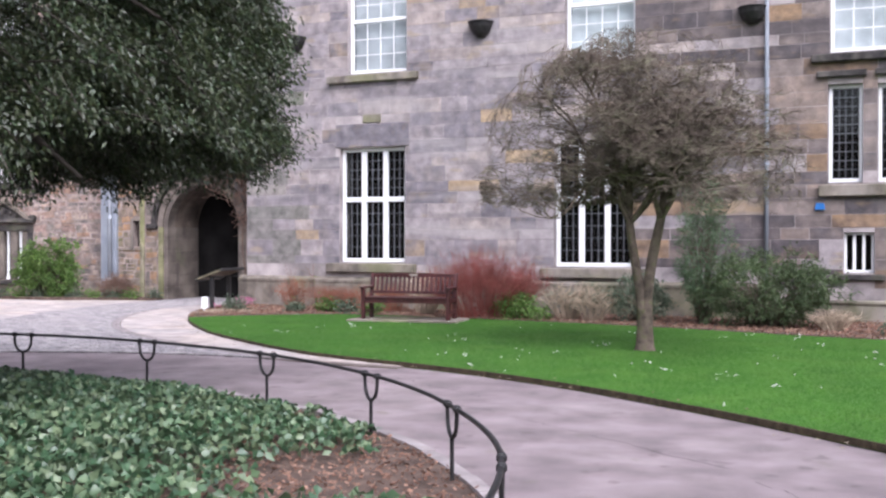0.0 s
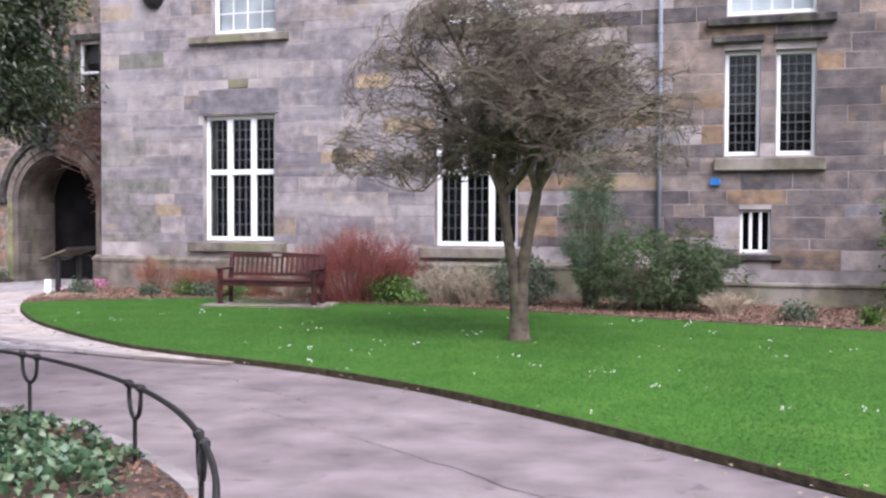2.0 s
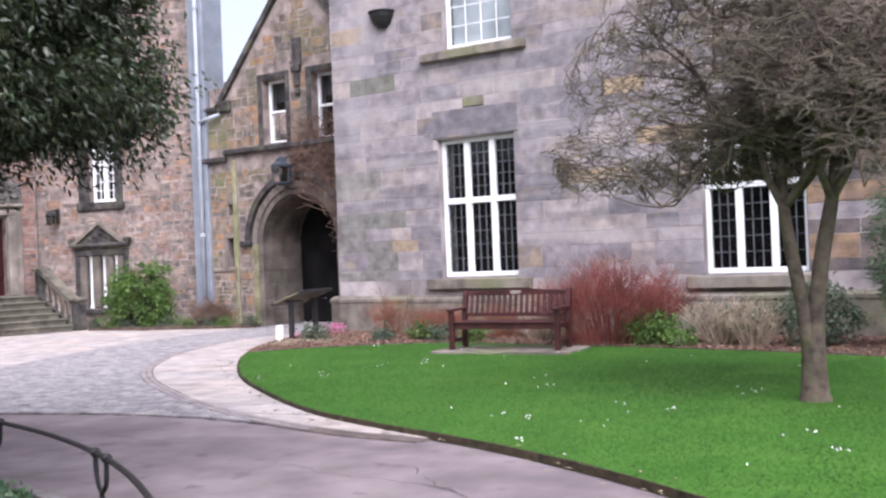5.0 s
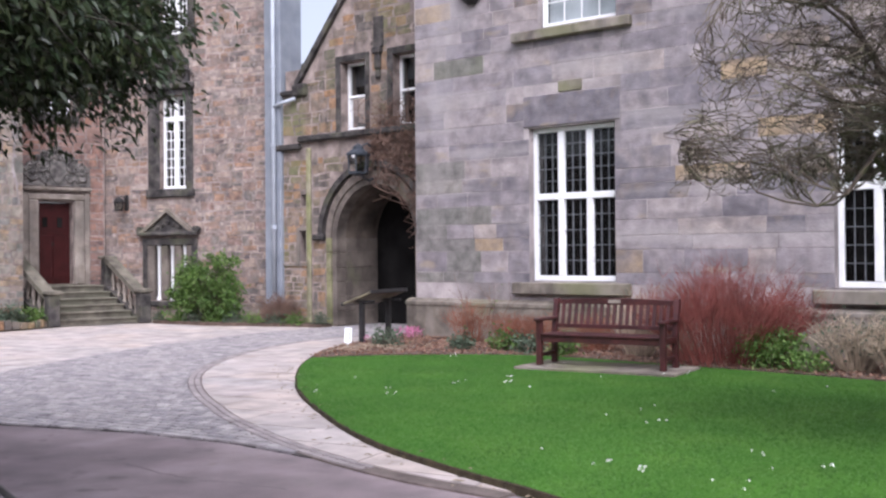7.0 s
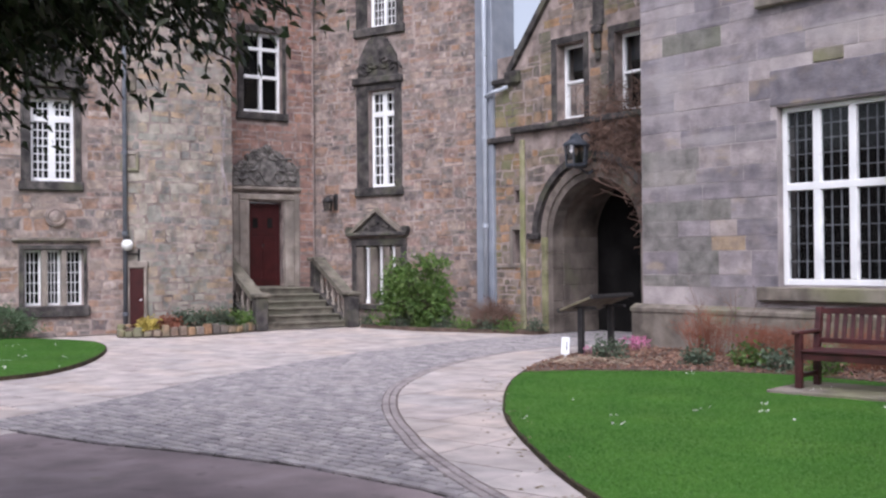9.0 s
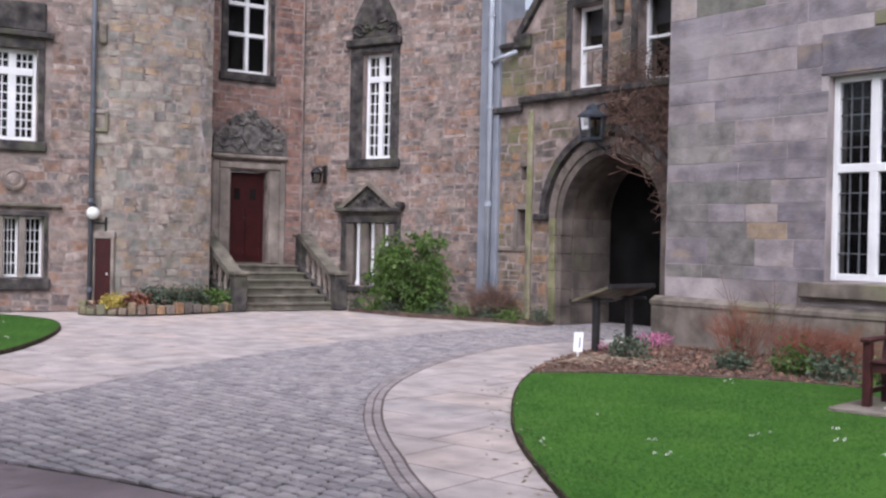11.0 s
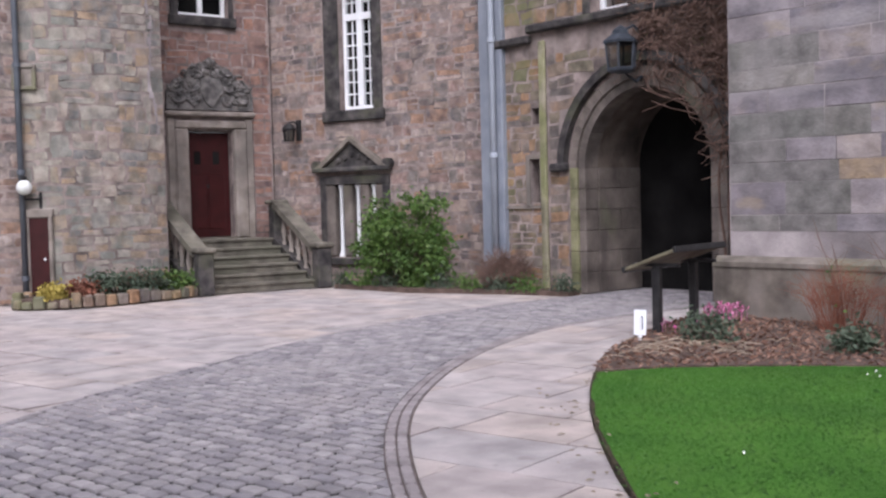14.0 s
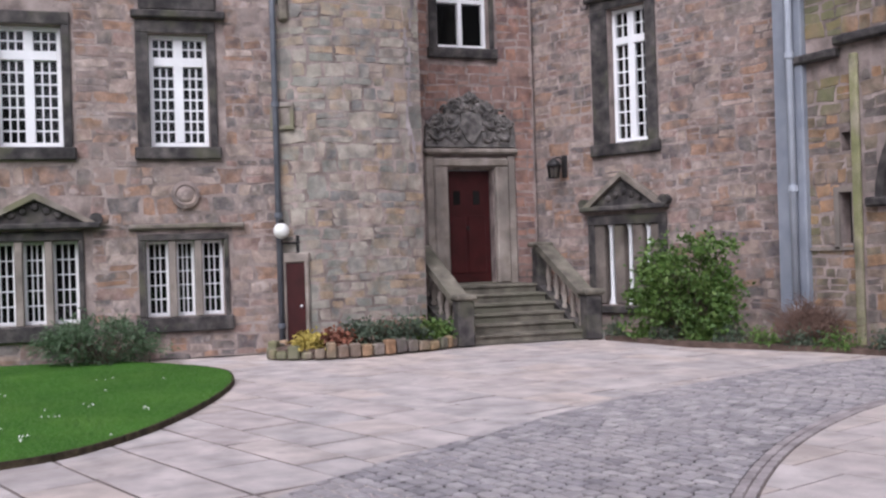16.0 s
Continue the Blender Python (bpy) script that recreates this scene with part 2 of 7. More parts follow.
GRASS = mat("grass_blade", [(0.04, 0.137, 0.014), (0.056, 0.165, 0.019), (0.076, 0.18, 0.028)], 1.4, 0.6, 0.0, piece=0.2, detail=0.2, layers=[((0.1, 0.195, 0.035), 0.9, (0.52, 0.68), 1.0, 0.6), ((0.03, 0.11, 0.008), 1.8, (0.54, 0.7), 1.0, 0.45)])
# short blades are shaded with the lawn's own upward normal
gn, gl = GRASS.node_tree.nodes, GRASS.node_tree.links
up_normal = gn.new("ShaderNodeCombineXYZ")
up_normal.inputs[2].default_value = 1.0
gl.new(up_normal.outputs[0], gn["Principled BSDF"].inputs["Normal"])
GREENSTONE = mat("algae_green_stone", [(0.15, 0.145, 0.08), (0.22, 0.215, 0.115), (0.3, 0.275, 0.185)], 3, 0.92, 0.7, 36, detail=0.5, layers=[((0.19, 0.205, 0.085), 1.6, (0.48, 0.63), 0.5, 0.65), ((0.3, 0.26, 0.21), 2.4, (0.55, 0.7), 0.6, 0.6), ((0.08, 0.074, 0.06), 2.8, (0.58, 0.7), 0.5, 0.6)])
CARVED = mat("weathered_carved_stone", [(0.07, 0.065, 0.063), (0.14, 0.13, 0.123), (0.21, 0.19, 0.175)], 7, 0.92, 0.9, 40, detail=0.5, layers=[((0.26, 0.235, 0.21), 3.0, (0.55, 0.7), 1.0, 0.6)])

# ---- mesh building ----
class MB:
    """Collects vertices and faces, then becomes one mesh object."""
    def __init__(self):
        self.v, self.f = [], []
    def add(self, vs, fs):
        k = len(self.v)
        self.v.extend(tuple(p) for p in vs)
        self.f.extend(tuple(i + k for i in q) for q in fs)
        return self
    def box(self, x0, x1, y0, y1, z0, z1, c=0.0):
        if not c:
            vs = [(x, y, z) for x in (x0, x1) for y in (y0, y1) for z in (z0, z1)]
            return self.add(vs, [(0, 1, 3, 2), (4, 6, 7, 5), (0, 4, 5, 1), (2, 3, 7, 6), (0, 2, 6, 4), (1, 5, 7, 3)])
        vs, fs = [], []
        for x, sx in ((x0, 1), (x1, -1)):
            for y, sy in ((y0, 1), (y1, -1)):
                for z, sz in ((z0, 1), (z1, -1)):
                    vs += [(x, y + c * sy, z + c * sz), (x + c * sx, y, z + c * sz), (x + c * sx, y + c * sy, z)]
        def cn(i, j, k):
            return 3 * (4 * i + 2 * j + k)
        for s in (0, 1):
            fs.append([cn(s, 0, 0), cn(s, 1, 0), cn(s, 1, 1), cn(s, 0, 1)])
            fs.append([cn(0, s, 0) + 1, cn(1, s, 0) + 1, cn(1, s, 1) + 1, cn(0, s, 1) + 1])
            fs.append([cn(0, 0, s) + 2, cn(1, 0, s) + 2, cn(1, 1, s) + 2, cn(0, 1, s) + 2])
        for i in (0, 1):
            for j in (0, 1):
                fs.append([cn(i, j, 0), cn(i, j, 1), cn(i, j, 1) + 1, cn(i, j, 0) + 1])
                fs.append([cn(i, 0, j), cn(i, 1, j), cn(i, 1, j) + 2, cn(i, 0, j) + 2])
                fs.append([cn(0, i, j) + 1, cn(1, i, j) + 1, cn(1, i, j) + 2, cn(0, i, j) + 2])
                for k in (0, 1):
                    fs.append([cn(i, j, k), cn(i, j, k) + 1, cn(i, j, k) + 2])
        return self.add(vs, fs)
    def tube(self, pts, radii, sides=6, cap=True):
        pts = [Vector(p) for p in pts]
        vs, fs, n = [], [], len(pts)
        if isinstance(radii, (int, float)):
            radii = [radii] * n
        up = Vector((0.31, 0.17, 0.93))
        for i, p in enumerate(pts):
            d = (pts[min(i + 1, n - 1)] - pts[max(i - 1, 0)]).normalized()
            a = d.cross(up)
            if a.length < 0.05:
                a = d.cross(Vector((1, 0, 0)))
            a.normalize()
            b = d.cross(a)
            for k in range(sides):
                w = 2 * math.pi * k / sides
                vs.append(p + (a * math.cos(w) + b * math.sin(w)) * radii[i])
        for i in range(n - 1):
            for k in range(sides):
                k2 = (k + 1) % sides
                fs.append((i * sides + k, i * sides + k2, (i + 1) * sides + k2, (i + 1) * sides + k))
        if cap:
            fs += [tuple(range(sides))[::-1], tuple((n - 1) * sides + k for k in range(sides))]
        return self.add(vs, fs)
    def lathe(self, prof, x=0, y=0, sides=14, part_turn=1.0):
        """prof: (radius, z) rows from the bottom up."""
        n, closed = len(prof), part_turn == 1.0
        cols = sides if closed else sides + 1
        vs = [(x + r * math.cos(2 * math.pi * part_turn * k / sides), y + r * math.sin(2 * math.pi * part_turn * k / sides), z) for r, z in prof for k in range(cols)]
        fs = []
        for i in range(n - 1):
            for k in range(sides):
                k2 = (k + 1) % cols
                fs.append((i * cols + k, i * cols + k2, (i + 1) * cols + k2, (i + 1) * cols + k))
        return self.add(vs, fs)
    def prism(self, outline, y0, y1):
        """outline: (x, z) points; drawn out from y0 to y1."""
        n = len(outline)
        vs = [(x, y0, z) for x, z in outline] + [(x, y1, z) for x, z in outline]
        return self.add(vs, [tuple(range(n)), tuple(range(2 * n - 1, n - 1, -1))] + [(i, i + n, (i + 1) % n + n, (i + 1) % n) for i in range(n)])
    def slab(self, outline, z0, z1):
        """outline: (x, y) points; drawn up from z0 to z1, with no floor."""
        n = len(outline)
        vs = [(x, y, z0) for x, y in outline] + [(x, y, z1) for x, y in outline]
        return self.add(vs, [tuple(range(n, 2 * n))] + [(i, (i + 1) % n, (i + 1) % n + n, i + n) for i in range(n)])
    def mesh(self, name, material, smooth=False):
        me = bpy.data.meshes.new(name)
        me.from_pydata(self.v, [], self.f)
        if material:
            me.materials.append(material)
        bm = bmesh.new()
        bm.from_mesh(me)
        if len(bm.faces) < 60000:
            bmesh.ops.recalc_face_normals(bm, faces=bm.faces)
        bm.to_mesh(me)
        bm.free()
        if smooth:
            me.polygons.foreach_set("use_smooth", [True] * len(me.polygons))
        me.update()
        return me


def part(name, mb, material, parent, label="", smooth=False, kind=""):
    ob = new(name, mb.mesh(name, material, smooth))
    ob.parent = parent
    return tagged(ob, label, kind=kind)


def thing(name, mb, material, m, label, category, group="", kind="", smooth=False):
    """A top-level object: a mesh, or an Empty where mb is None."""
    ob = new(name, mb.mesh(name, material, smooth) if mb else None)
    ob.matrix_world = m
    return tagged(ob, label, category, group, kind)


def smooth_line(pts, n=8):
    """A Catmull-Rom line through pts."""
    out = []
    P = [Vector(p) for p in pts]
    for i in range(len(P) - 1):
        a, b, c, d = P[max(i - 1, 0)], P[i], P[i + 1], P[min(i + 2, len(P) - 1)]
        for k in range(n):
            t = k / n
            out.append(0.5 * ((2 * b) + (c - a) * t + (2 * a - 5 * b + 4 * c - d) * t * t + (3 * b - a - 3 * c + d) * t ** 3))
    out.append(P[-1])
    return out


def inside(x, y, poly):
    n, hit, j = len(poly), False, len(poly) - 1
    for i in range(n):
        xi, yi, xj, yj = poly[i][0], poly[i][1], poly[j][0], poly[j][1]
        if (yi > y) != (yj > y) and x < (xj - xi) * (y - yi) / (yj - yi) + xi:
            hit = not hit
        j = i
    return hit


# ---- plan ----
WALL_A = ((0.0, 22.62), 0.0)
WALL_C = ((-22.0, 24.65), 17.5)
WALL_D = ((-27.0, 21.67), 84.0)
WALL_L = ((-26.3, 17.0), 80.0)
WALL_ARCH = ((-22.0, 24.2), 0.0)
def wm(wall, u=0.0, y=0.0, z=0.0, turn=0.0):
    """A pose in a wall's frame: x along it, -y out of it."""
    (px, py), deg = wall
    return pose(px, py, 0, 0, 0, deg) @ pose(u, y, z, 0, 0, turn)

# windows and doors as (u0, u1, z0, z1)
A_OPEN = [(-12.85, -11.07, 1.14, 3.92), (-7.35, -5.58, 1.08, 3.86), (-12.62, -11.03, 5.72, 8.2), (-7.1, -5.52, 5.64, 8.1), (-1.55, 0.06, 5.46, 8.0),
          (-1.58, -0.93, 2.84, 4.82), (-0.65, 0.05, 2.84, 4.8), (-1.28, -0.71, 1.02, 1.84)]
C_OPEN = [(-3.4, -2.58, 3.42, 5.86), (-3.4, -2.5, 7.45, 9.4), (-3.72, -2.46, 0.5, 1.95)]
D_OPEN = [(-0.47, 0.45, 0.0, 3.09), (-0.6, 0.46, 5.36, 7.4)]
L_OPEN = [(-1.36, -0.44, 3.36, 5.17), (-3.62, -2.66, 3.36, 5.25), (-1.49, -0.28, 0.66, 1.88), (-3.8, -2.5, 0.62, 1.92)]
R_OPEN = [(2.66, 5.1, 0.0, 2.05), (2.66, 5.1, 2.05, 3.27), (2.85, 3.62, 4.52, 6.1), (4.46, 5.2, 4.52, 6.1), (1.45, 1.69, 1.5, 2.24), (1.5, 1.66, 2.83, 3.1)]


def slab_wall(mb, u0, u1, z0, z1, holes, t=0.35, back=True):
    """A wall with openings right through, with their reveals."""
    us = sorted({u0, u1, *[x for h in holes for x in h[:2]]})
    zs = sorted({z0, z1, *[x for h in holes for x in h[2:]]})
    us, zs = [u for u in us if u0 <= u <= u1], [z for z in zs if z0 <= z <= z1]
    def solid(i, j):
        if not (0 <= i < len(us) - 1 and 0 <= j < len(zs) - 1):
            return False
        cu, cz = (us[i] + us[i + 1]) / 2, (zs[j] + zs[j + 1]) / 2
        return not any(h[0] < cu < h[1] and h[2] < cz < h[3] for h in holes)
    for i in range(len(us) - 1):
        for j in range(len(zs) - 1):
            if not solid(i, j):
                continue
            a, b, c, d = us[i], us[i + 1], zs[j], zs[j + 1]
            for y in (0, t):
                mb.add([(a, y, c), (b, y, c), (b, y, d), (a, y, d)], [(0, 1, 2, 3) if y == 0 else (3, 2, 1, 0)])
            for (di, dj, p, q) in ((-1, 0, (a, c), (a, d)), (1, 0, (b, d), (b, c)), (0, -1, (b, c), (a, c)), (0, 1, (a, d), (b, d))):
                if not solid(i + di, j + dj):
                    mb.add([(p[0], 0, p[1]), (q[0], 0, q[1]), (q[0], t, q[1]), (p[0], t, p[1])], [(0, 1, 2, 3)])
    return mb


def free_runs(u0, u1, z0, z1, holes):
    """The stretches of a course that no opening interrupts."""
    runs = [(u0, u1)]
    for h in holes:
        if h[2] < z1 - 0.02 and h[3] > z0 + 0.02:
            runs = [r for a, b in runs for r in ((a, min(b, h[0])), (max(a, h[1]), b)) if r[1] - r[0] > 0.05]
    return runs


def stone_shape(kind, rng):
    """A unit stone: x, z from -0.5 to 0.5, from the wall at y 0 out to y -1."""
    if kind == "ashlar":
        out = [(-0.5, -0.5), (0.0, -0.5), (0.5, -0.5), (0.5, 0.5), (0.0, 0.5), (-0.5, 0.5)]
        out = [(x + rng.uniform(-0.006, 0.006), z + rng.uniform(-0.012, 0.012)) for x, z in out]
        inset = 0.972
    else:
        out = []
        for cx, cz in ((-0.5, -0.5), (0.0, -0.5), (0.5, -0.5), (0.5, 0.0), (0.5, 0.5), (0.0, 0.5), (-0.5, 0.5), (-0.5, 0.0)):
            out.append((cx * rng.uniform(0.76, 1.08), cz * rng.uniform(0.74, 1.1)))
        inset = 0.95
    n = len(out)
    vs = [(x, 0, z) for x, z in out] + [(x, -0.6, z) for x, z in out] + [(x * inset, -1 + rng.uniform(-0.1, 0.1), z * inset) for x, z in out]
    fs = [tuple(range(2 * n, 3 * n))]
    for i in range(n):
        j = (i + 1) % n
        fs += [(i, j, j + n, i + n), (i + n, j + n, j + 2 * n, i + 2 * n)]
    return vs, fs


def courses(u0, u1, z0, z1, holes, hs, ls, rng, joint):
    """Stones as (u, z, length, height) laid in courses round the openings."""
    out, z = [], z0
    while z < z1 - 0.05:
        h = min(rng.uniform(*hs), z1 - z)
        if z1 - z - h < hs[0] * 0.6:
            h = z1 - z
        for a, b in free_runs(u0, u1, z, z + h, holes):
            u = a
            while u < b - 1e-3:
                w = rng.uniform(*ls)
                if b - u - w < ls[0] * 0.6:
                    w = b - u
                out.append((u + w / 2, z + h / 2, w - joint, h - joint))
                u += w
        z += h
    return out


def broken(stones, rng):
    """Rubble out of courses: some stones split in two heights, others set higher or lower than their row."""
    out = []
    for u, z, w, h in stones:
        if h > 0.17 and rng.random() < 0.38:
            k = rng.uniform(0.35, 0.65)
            out += [(u, z - h / 2 + h * k / 2, w, h * k - 0.012), (u, z + h / 2 - h * (1 - k) / 2, w, h * (1 - k) - 0.012)]
        elif w > 0.3 and rng.random() < 0.25:
            k = rng.uniform(0.35, 0.65)
            out += [(u - w / 2 + w * k / 2, z + rng.uniform(-0.03, 0.03), w * k - 0.014, h), (u + w / 2 - w * (1 - k) / 2, z + rng.uniform(-0.03, 0.03), w * (1 - k) - 0.014, h)]
        else:
            out.append((u, z + rng.uniform(-0.025, 0.025), w * rng.uniform(0.9, 1.04), h * rng.uniform(0.85, 1.1)))
    return out


def lay_stones(parent, stones, place, kind, material, first, rng, proud=(0.018, 0.035), name="stone"):
    """The first stones become objects of their own on shared meshes; the rest one joined mesh. place(u) gives x, y and the turn there."""
    shapes = [stone_shape(kind, rng) for _ in range(8)]
    meshes = []
    for vs, fs in shapes:
        mb = MB().add(vs, fs)
        meshes.append(mb.mesh(name, material))
    stones = sorted(stones, key=first)
    rest = MB()
    for k, (u, z, w, h) in enumerate(stones):
        x, y, deg = place(u)
        spin = rng.uniform(-5, 5) if kind == "rubble" else 0.0
        m = pose(x, y, z, 0, 0, deg) @ pose(0, 0, 0, 0, spin, 0) @ Matrix.Diagonal((w, rng.uniform(*proud), h, 1))
        if k < 300:
            ob = new(name, meshes[k % 8])
            ob.parent = parent
            ob.matrix_local = m
        else:
            vs, fs = shapes[k % 8]
            rest.add([m @ Vector(p) for p in vs], fs)
    if rest.v:
        me = bpy.data.meshes.new(name)
        me.from_pydata(rest.v, [], rest.f)
        me.materials.append(material)
        ob = new("stonework", me)
        ob.parent = parent
        tagged(ob, kind="stuff")

# ---- ground ----
ground = thing("ground", MB().add([(-400, -400, -0.03), (400, -400, -0.03), (400, 400, -0.03), (-400, 400, -0.03)], [(0, 1, 2, 3)]), TARMAC, pose(0, 0, 0), "worn pinkish grey tarmac path and ground", "path", kind="structure")
LAWN_EDGE = smooth_line([(5.6, -6, 0), (5.0, 0, 0), (3.9, 4.2, 0), (2.6, 6.3, 0), (1.2, 7.9, 0), (-0.19, 9.08, 0), (-1.75, 10.3, 0), (-3.54, 11.5, 0), (-5.3, 12.33, 0), (-7.0, 12.87, 0), (-8.3, 13.38, 0), (-9.9, 14.38, 0), (-11.3, 15.4, 0), (-12.5, 16.5, 0), (-13.35, 17.4, 0), (-14.0, 18.2, 0)], 6)
MULCH_EDGE = smooth_line([(-14.0, 18.2, 0), (-13.75, 18.7, 0), (-13.4, 19.1, 0), (-12.4, 19.95, 0), (-11.1, 20.5, 0), (-8.3, 20.35, 0), (-6.6, 20.2, 0), (-4.6, 19.85, 0), (-1.6, 19.05, 0), (1.3, 18.4, 0), (6, 17.6, 0), (12, 17.2, 0)], 6)
BED_EDGE = smooth_line([(-14.0, 18.2, 0), (-14.45, 18.8, 0), (-14.9, 19.6, 0), (-15.35, 20.6, 0), (-15.7, 21.6, 0), (-15.9, 22.4, 0)], 6)
LAWN = [(p.x, p.y) for p in LAWN_EDGE] + [(p.x, p.y) for p in MULCH_EDGE[1:]] + [(12, -6)]
MULCH = [(p.x, p.y) for p in BED_EDGE] + [(-15.9, 22.6), (12, 22.6)] + [(p.x, p.y) for p in reversed(MULCH_EDGE)][:-1]
LAWN_TWO = [(p.x, p.y) for p in smooth_line([(-18.6, 8.0, 0), (-18.45, 11.5, 0), (-18.55, 12.7, 0), (-18.9, 13.45, 0), (-19.95, 14.35, 0), (-21.6, 15.3, 0), (-23.1, 15.88, 0), (-24.4, 15.95, 0), (-26.0, 15.2, 0), (-26.75, 14.2, 0)], 6)] + [(-28.5, 6.0), (-19.0, 4.0)]
FLAG_IN = smooth_line([(-6.2, 12.43, 0), (-7.29, 12.48, 0), (-8.79, 12.85, 0), (-10.45, 13.55, 0), (-11.2, 13.96, 0), (-12.06, 14.45, 0), (-13.14, 15.19, 0), (-14.3, 16.2, 0), (-15.54, 17.75, 0), (-16.4, 19.3, 0), (-16.85, 20.7, 0), (-16.9, 22.4, 0), (-16.75, 24.15, 0)], 6)

SETT_OUT = smooth_line([(-14.6, 11.2, 0), (-15.15, 12.4, 0), (-15.7, 13.4, 0), (-16.35, 14.25, 0), (-16.9, 15.15, 0), (-17.45, 16.25, 0), (-18.2, 17.85, 0), (-18.7, 19.2, 0), (-19.02, 20.4, 0), (-19.25, 21.7, 0), (-19.32, 22.9, 0), (-19.3, 24.15, 0)], 6)
FLAG_BAND = [(p.x, p.y) for p in LAWN_EDGE if p.x < -5.9] + [(p.x, p.y) for p in BED_EDGE[1:]] + [(-15.9, 24.15)] + [(p.x, p.y) for p in reversed(FLAG_IN)]
SETTS = [(p.x, p.y) for p in FLAG_IN[10:]] + [(-16.4, 28), (-19.3, 28)] + [(p.x, p.y) for p in reversed(SETT_OUT)] + [(-12.7, 11.75), (-11.8, 12.15), (-10.6, 12.55), (-9.3, 12.75)]
FLAG_WEST = [(p.x, p.y) for p in SETT_OUT] + [(-19.3, 24.3), (-22.0, 24.7), (-27.0, 23.2), (-27.3, 17), (-29, 4), (-14.4, 4)]


def sheet(name, outline, z, material, label, category, drop=0.25):
    return thing(name, MB().slab(outline, z - drop, z), material, pose(0, 0, 0), label, category, kind="structure")


flag_west = sheet("paving_west", FLAG_WEST, -0.027, FLAG_JOINT, "pale pinkish sandstone flags laid on the courtyard", "paving")
setts = sheet("cobbles", SETTS, -0.02, SETT_JOINT, "curved band of grey granite setts", "cobbles")
flag_band = sheet("paving_band", FLAG_BAND, -0.014, FLAG_JOINT, "curved band of pale flagstones beside the lawn", "paving")
lawn = sheet("lawn", LAWN, 0.035, TURF, "mown bright green lawn with worn soil edge", "lawn")
lawn_two = sheet("lawn_far", LAWN_TWO, 0.035, TURF, "small mown green lawn with curved edge", "lawn")
mulch = sheet("planting_bed", MULCH, 0.05, SOIL, "brown bark-mulched bed below the stone wall", "flower bed")

# soil edge round the lawns
for line, host, side in ((LAWN_EDGE, lawn, 1), ([Vector((x, y, 0)) for x, y in LAWN_TWO[:-2]], lawn_two, -1)):
    mb, rows = MB(), []
    for i, p in enumerate(line):
        d = (line[min(i + 1, len(line) - 1)] - line[max(i - 1, 0)]).normalized()
        nrm = Vector((-d.y, d.x, 0)) * side
        wob = 0.015 + 0.05 * noise.noise((p.x * 4.3, p.y * 4.3, 0))
        rows.append((p - nrm * (wob * 0.6 + 0.005) + Vector((0, 0, 0.042)), p + nrm * 0.012 + Vector((0, 0, 0.041)), p + nrm * (0.014 + wob * 0.15) + Vector((0, 0, -0.02))))
    for i in range(len(rows) - 1):
        for k in (0, 1):
            mb.add([rows[i][k], rows[i + 1][k], rows[i + 1][k + 1], rows[i][k + 1]], [(0, 1, 2, 3)])
    part("soil_edge", mb, EDGE_SOIL, host, "dark crumbly soil edge")

# fine cracks and old patch seams in the tarmac
crack_rng = random.Random(33)
cracks = MB()
for (ax, ay), (bx, by) in (((-4.6, 10.2), (-1.2, 8.0)), ((-1.0, 7.6), (1.4, 4.6)), ((-6.9, 11.3), (-4.8, 10.9)), ((-9.6, 11.6), (-7.6, 11.9)), ((0.4, 5.9), (2.1, 5.2)), ((-5.6, 11.6), (-4.2, 10.6))):
    a, b = Vector((ax, ay, -0.026)), Vector((bx, by, -0.026))
    side = Vector((-(b - a).y, (b - a).x, 0)).normalized()
    n, off, last = int((b - a).length / 0.09), 0.0, None
    for k in range(n + 1):
        off += crack_rng.gauss(0, 0.022)
        p, wdt = a.lerp(b, k / n) + side * off, crack_rng.uniform(0.002, 0.006)
        row = (p - side * wdt, p + side * wdt)
        if last and crack_rng.random() > 0.12:
            cracks.add([last[0], row[0], row[1], last[1]], [(0, 1, 2, 3)])
        last = row
part("cracks", cracks, SETT_JOINT, ground, "thin dark cracks in the tarmac", kind="stuff")

# ---- buildings ----
wall_a = thing("wall_a", slab_wall(MB(), -15.56, 11.0, 0.0, 9.4, A_OPEN, 0.5), MORTAR_A, wm(WALL_A), "tall grey-purple coursed sandstone facade with sash windows", "wall", kind="structure")
part("plinth", MB().box(-15.72, -2.6, -0.12, 0.0, 0.0, 0.66).add([(-15.74, -0.14, 0.66), (-2.6, -0.14, 0.66), (-2.6, -0.14, 0.72), (-15.74, -0.14, 0.72), (-2.6, 0.0, 0.79), (-15.74, 0.0, 0.79), (-15.74, 0, 0.66)], [(0, 1, 2, 3), (3, 2, 4, 5), (0, 3, 5, 6)]), SILLSTONE, wall_a, "mossy chamfered plinth course")
part("plinth", MB().box(-2.6, 11, -0.1, 0.0, 0.0, 0.4).box(-2.6, 11, -0.14, 0.0, 0.4, 0.48, 0.02), SILLSTONE, wall_a, "lower plinth course with moulded top")
part("return_wall", MB().box(-15.56, -15.1, 0.5, 6.0, 0, 9.4), MORTAR_A, wall_a)
part("plinth", MB().box(-15.7, -15.56, 0.0, 1.55, 0, 0.72, 0.02), SILLSTONE, wall_a)
roof_a = thing("roof_a", MB().prism([(-0.4, 9.4), (3.5, 12.6), (7.4, 9.4), (7.2, 9.25), (-0.2, 9.25)], 0, 26.7), SLATE, wm(WALL_A, 11.05, 0, 0, 90), "grey slate roof above the sandstone facade", "roof", kind="structure")
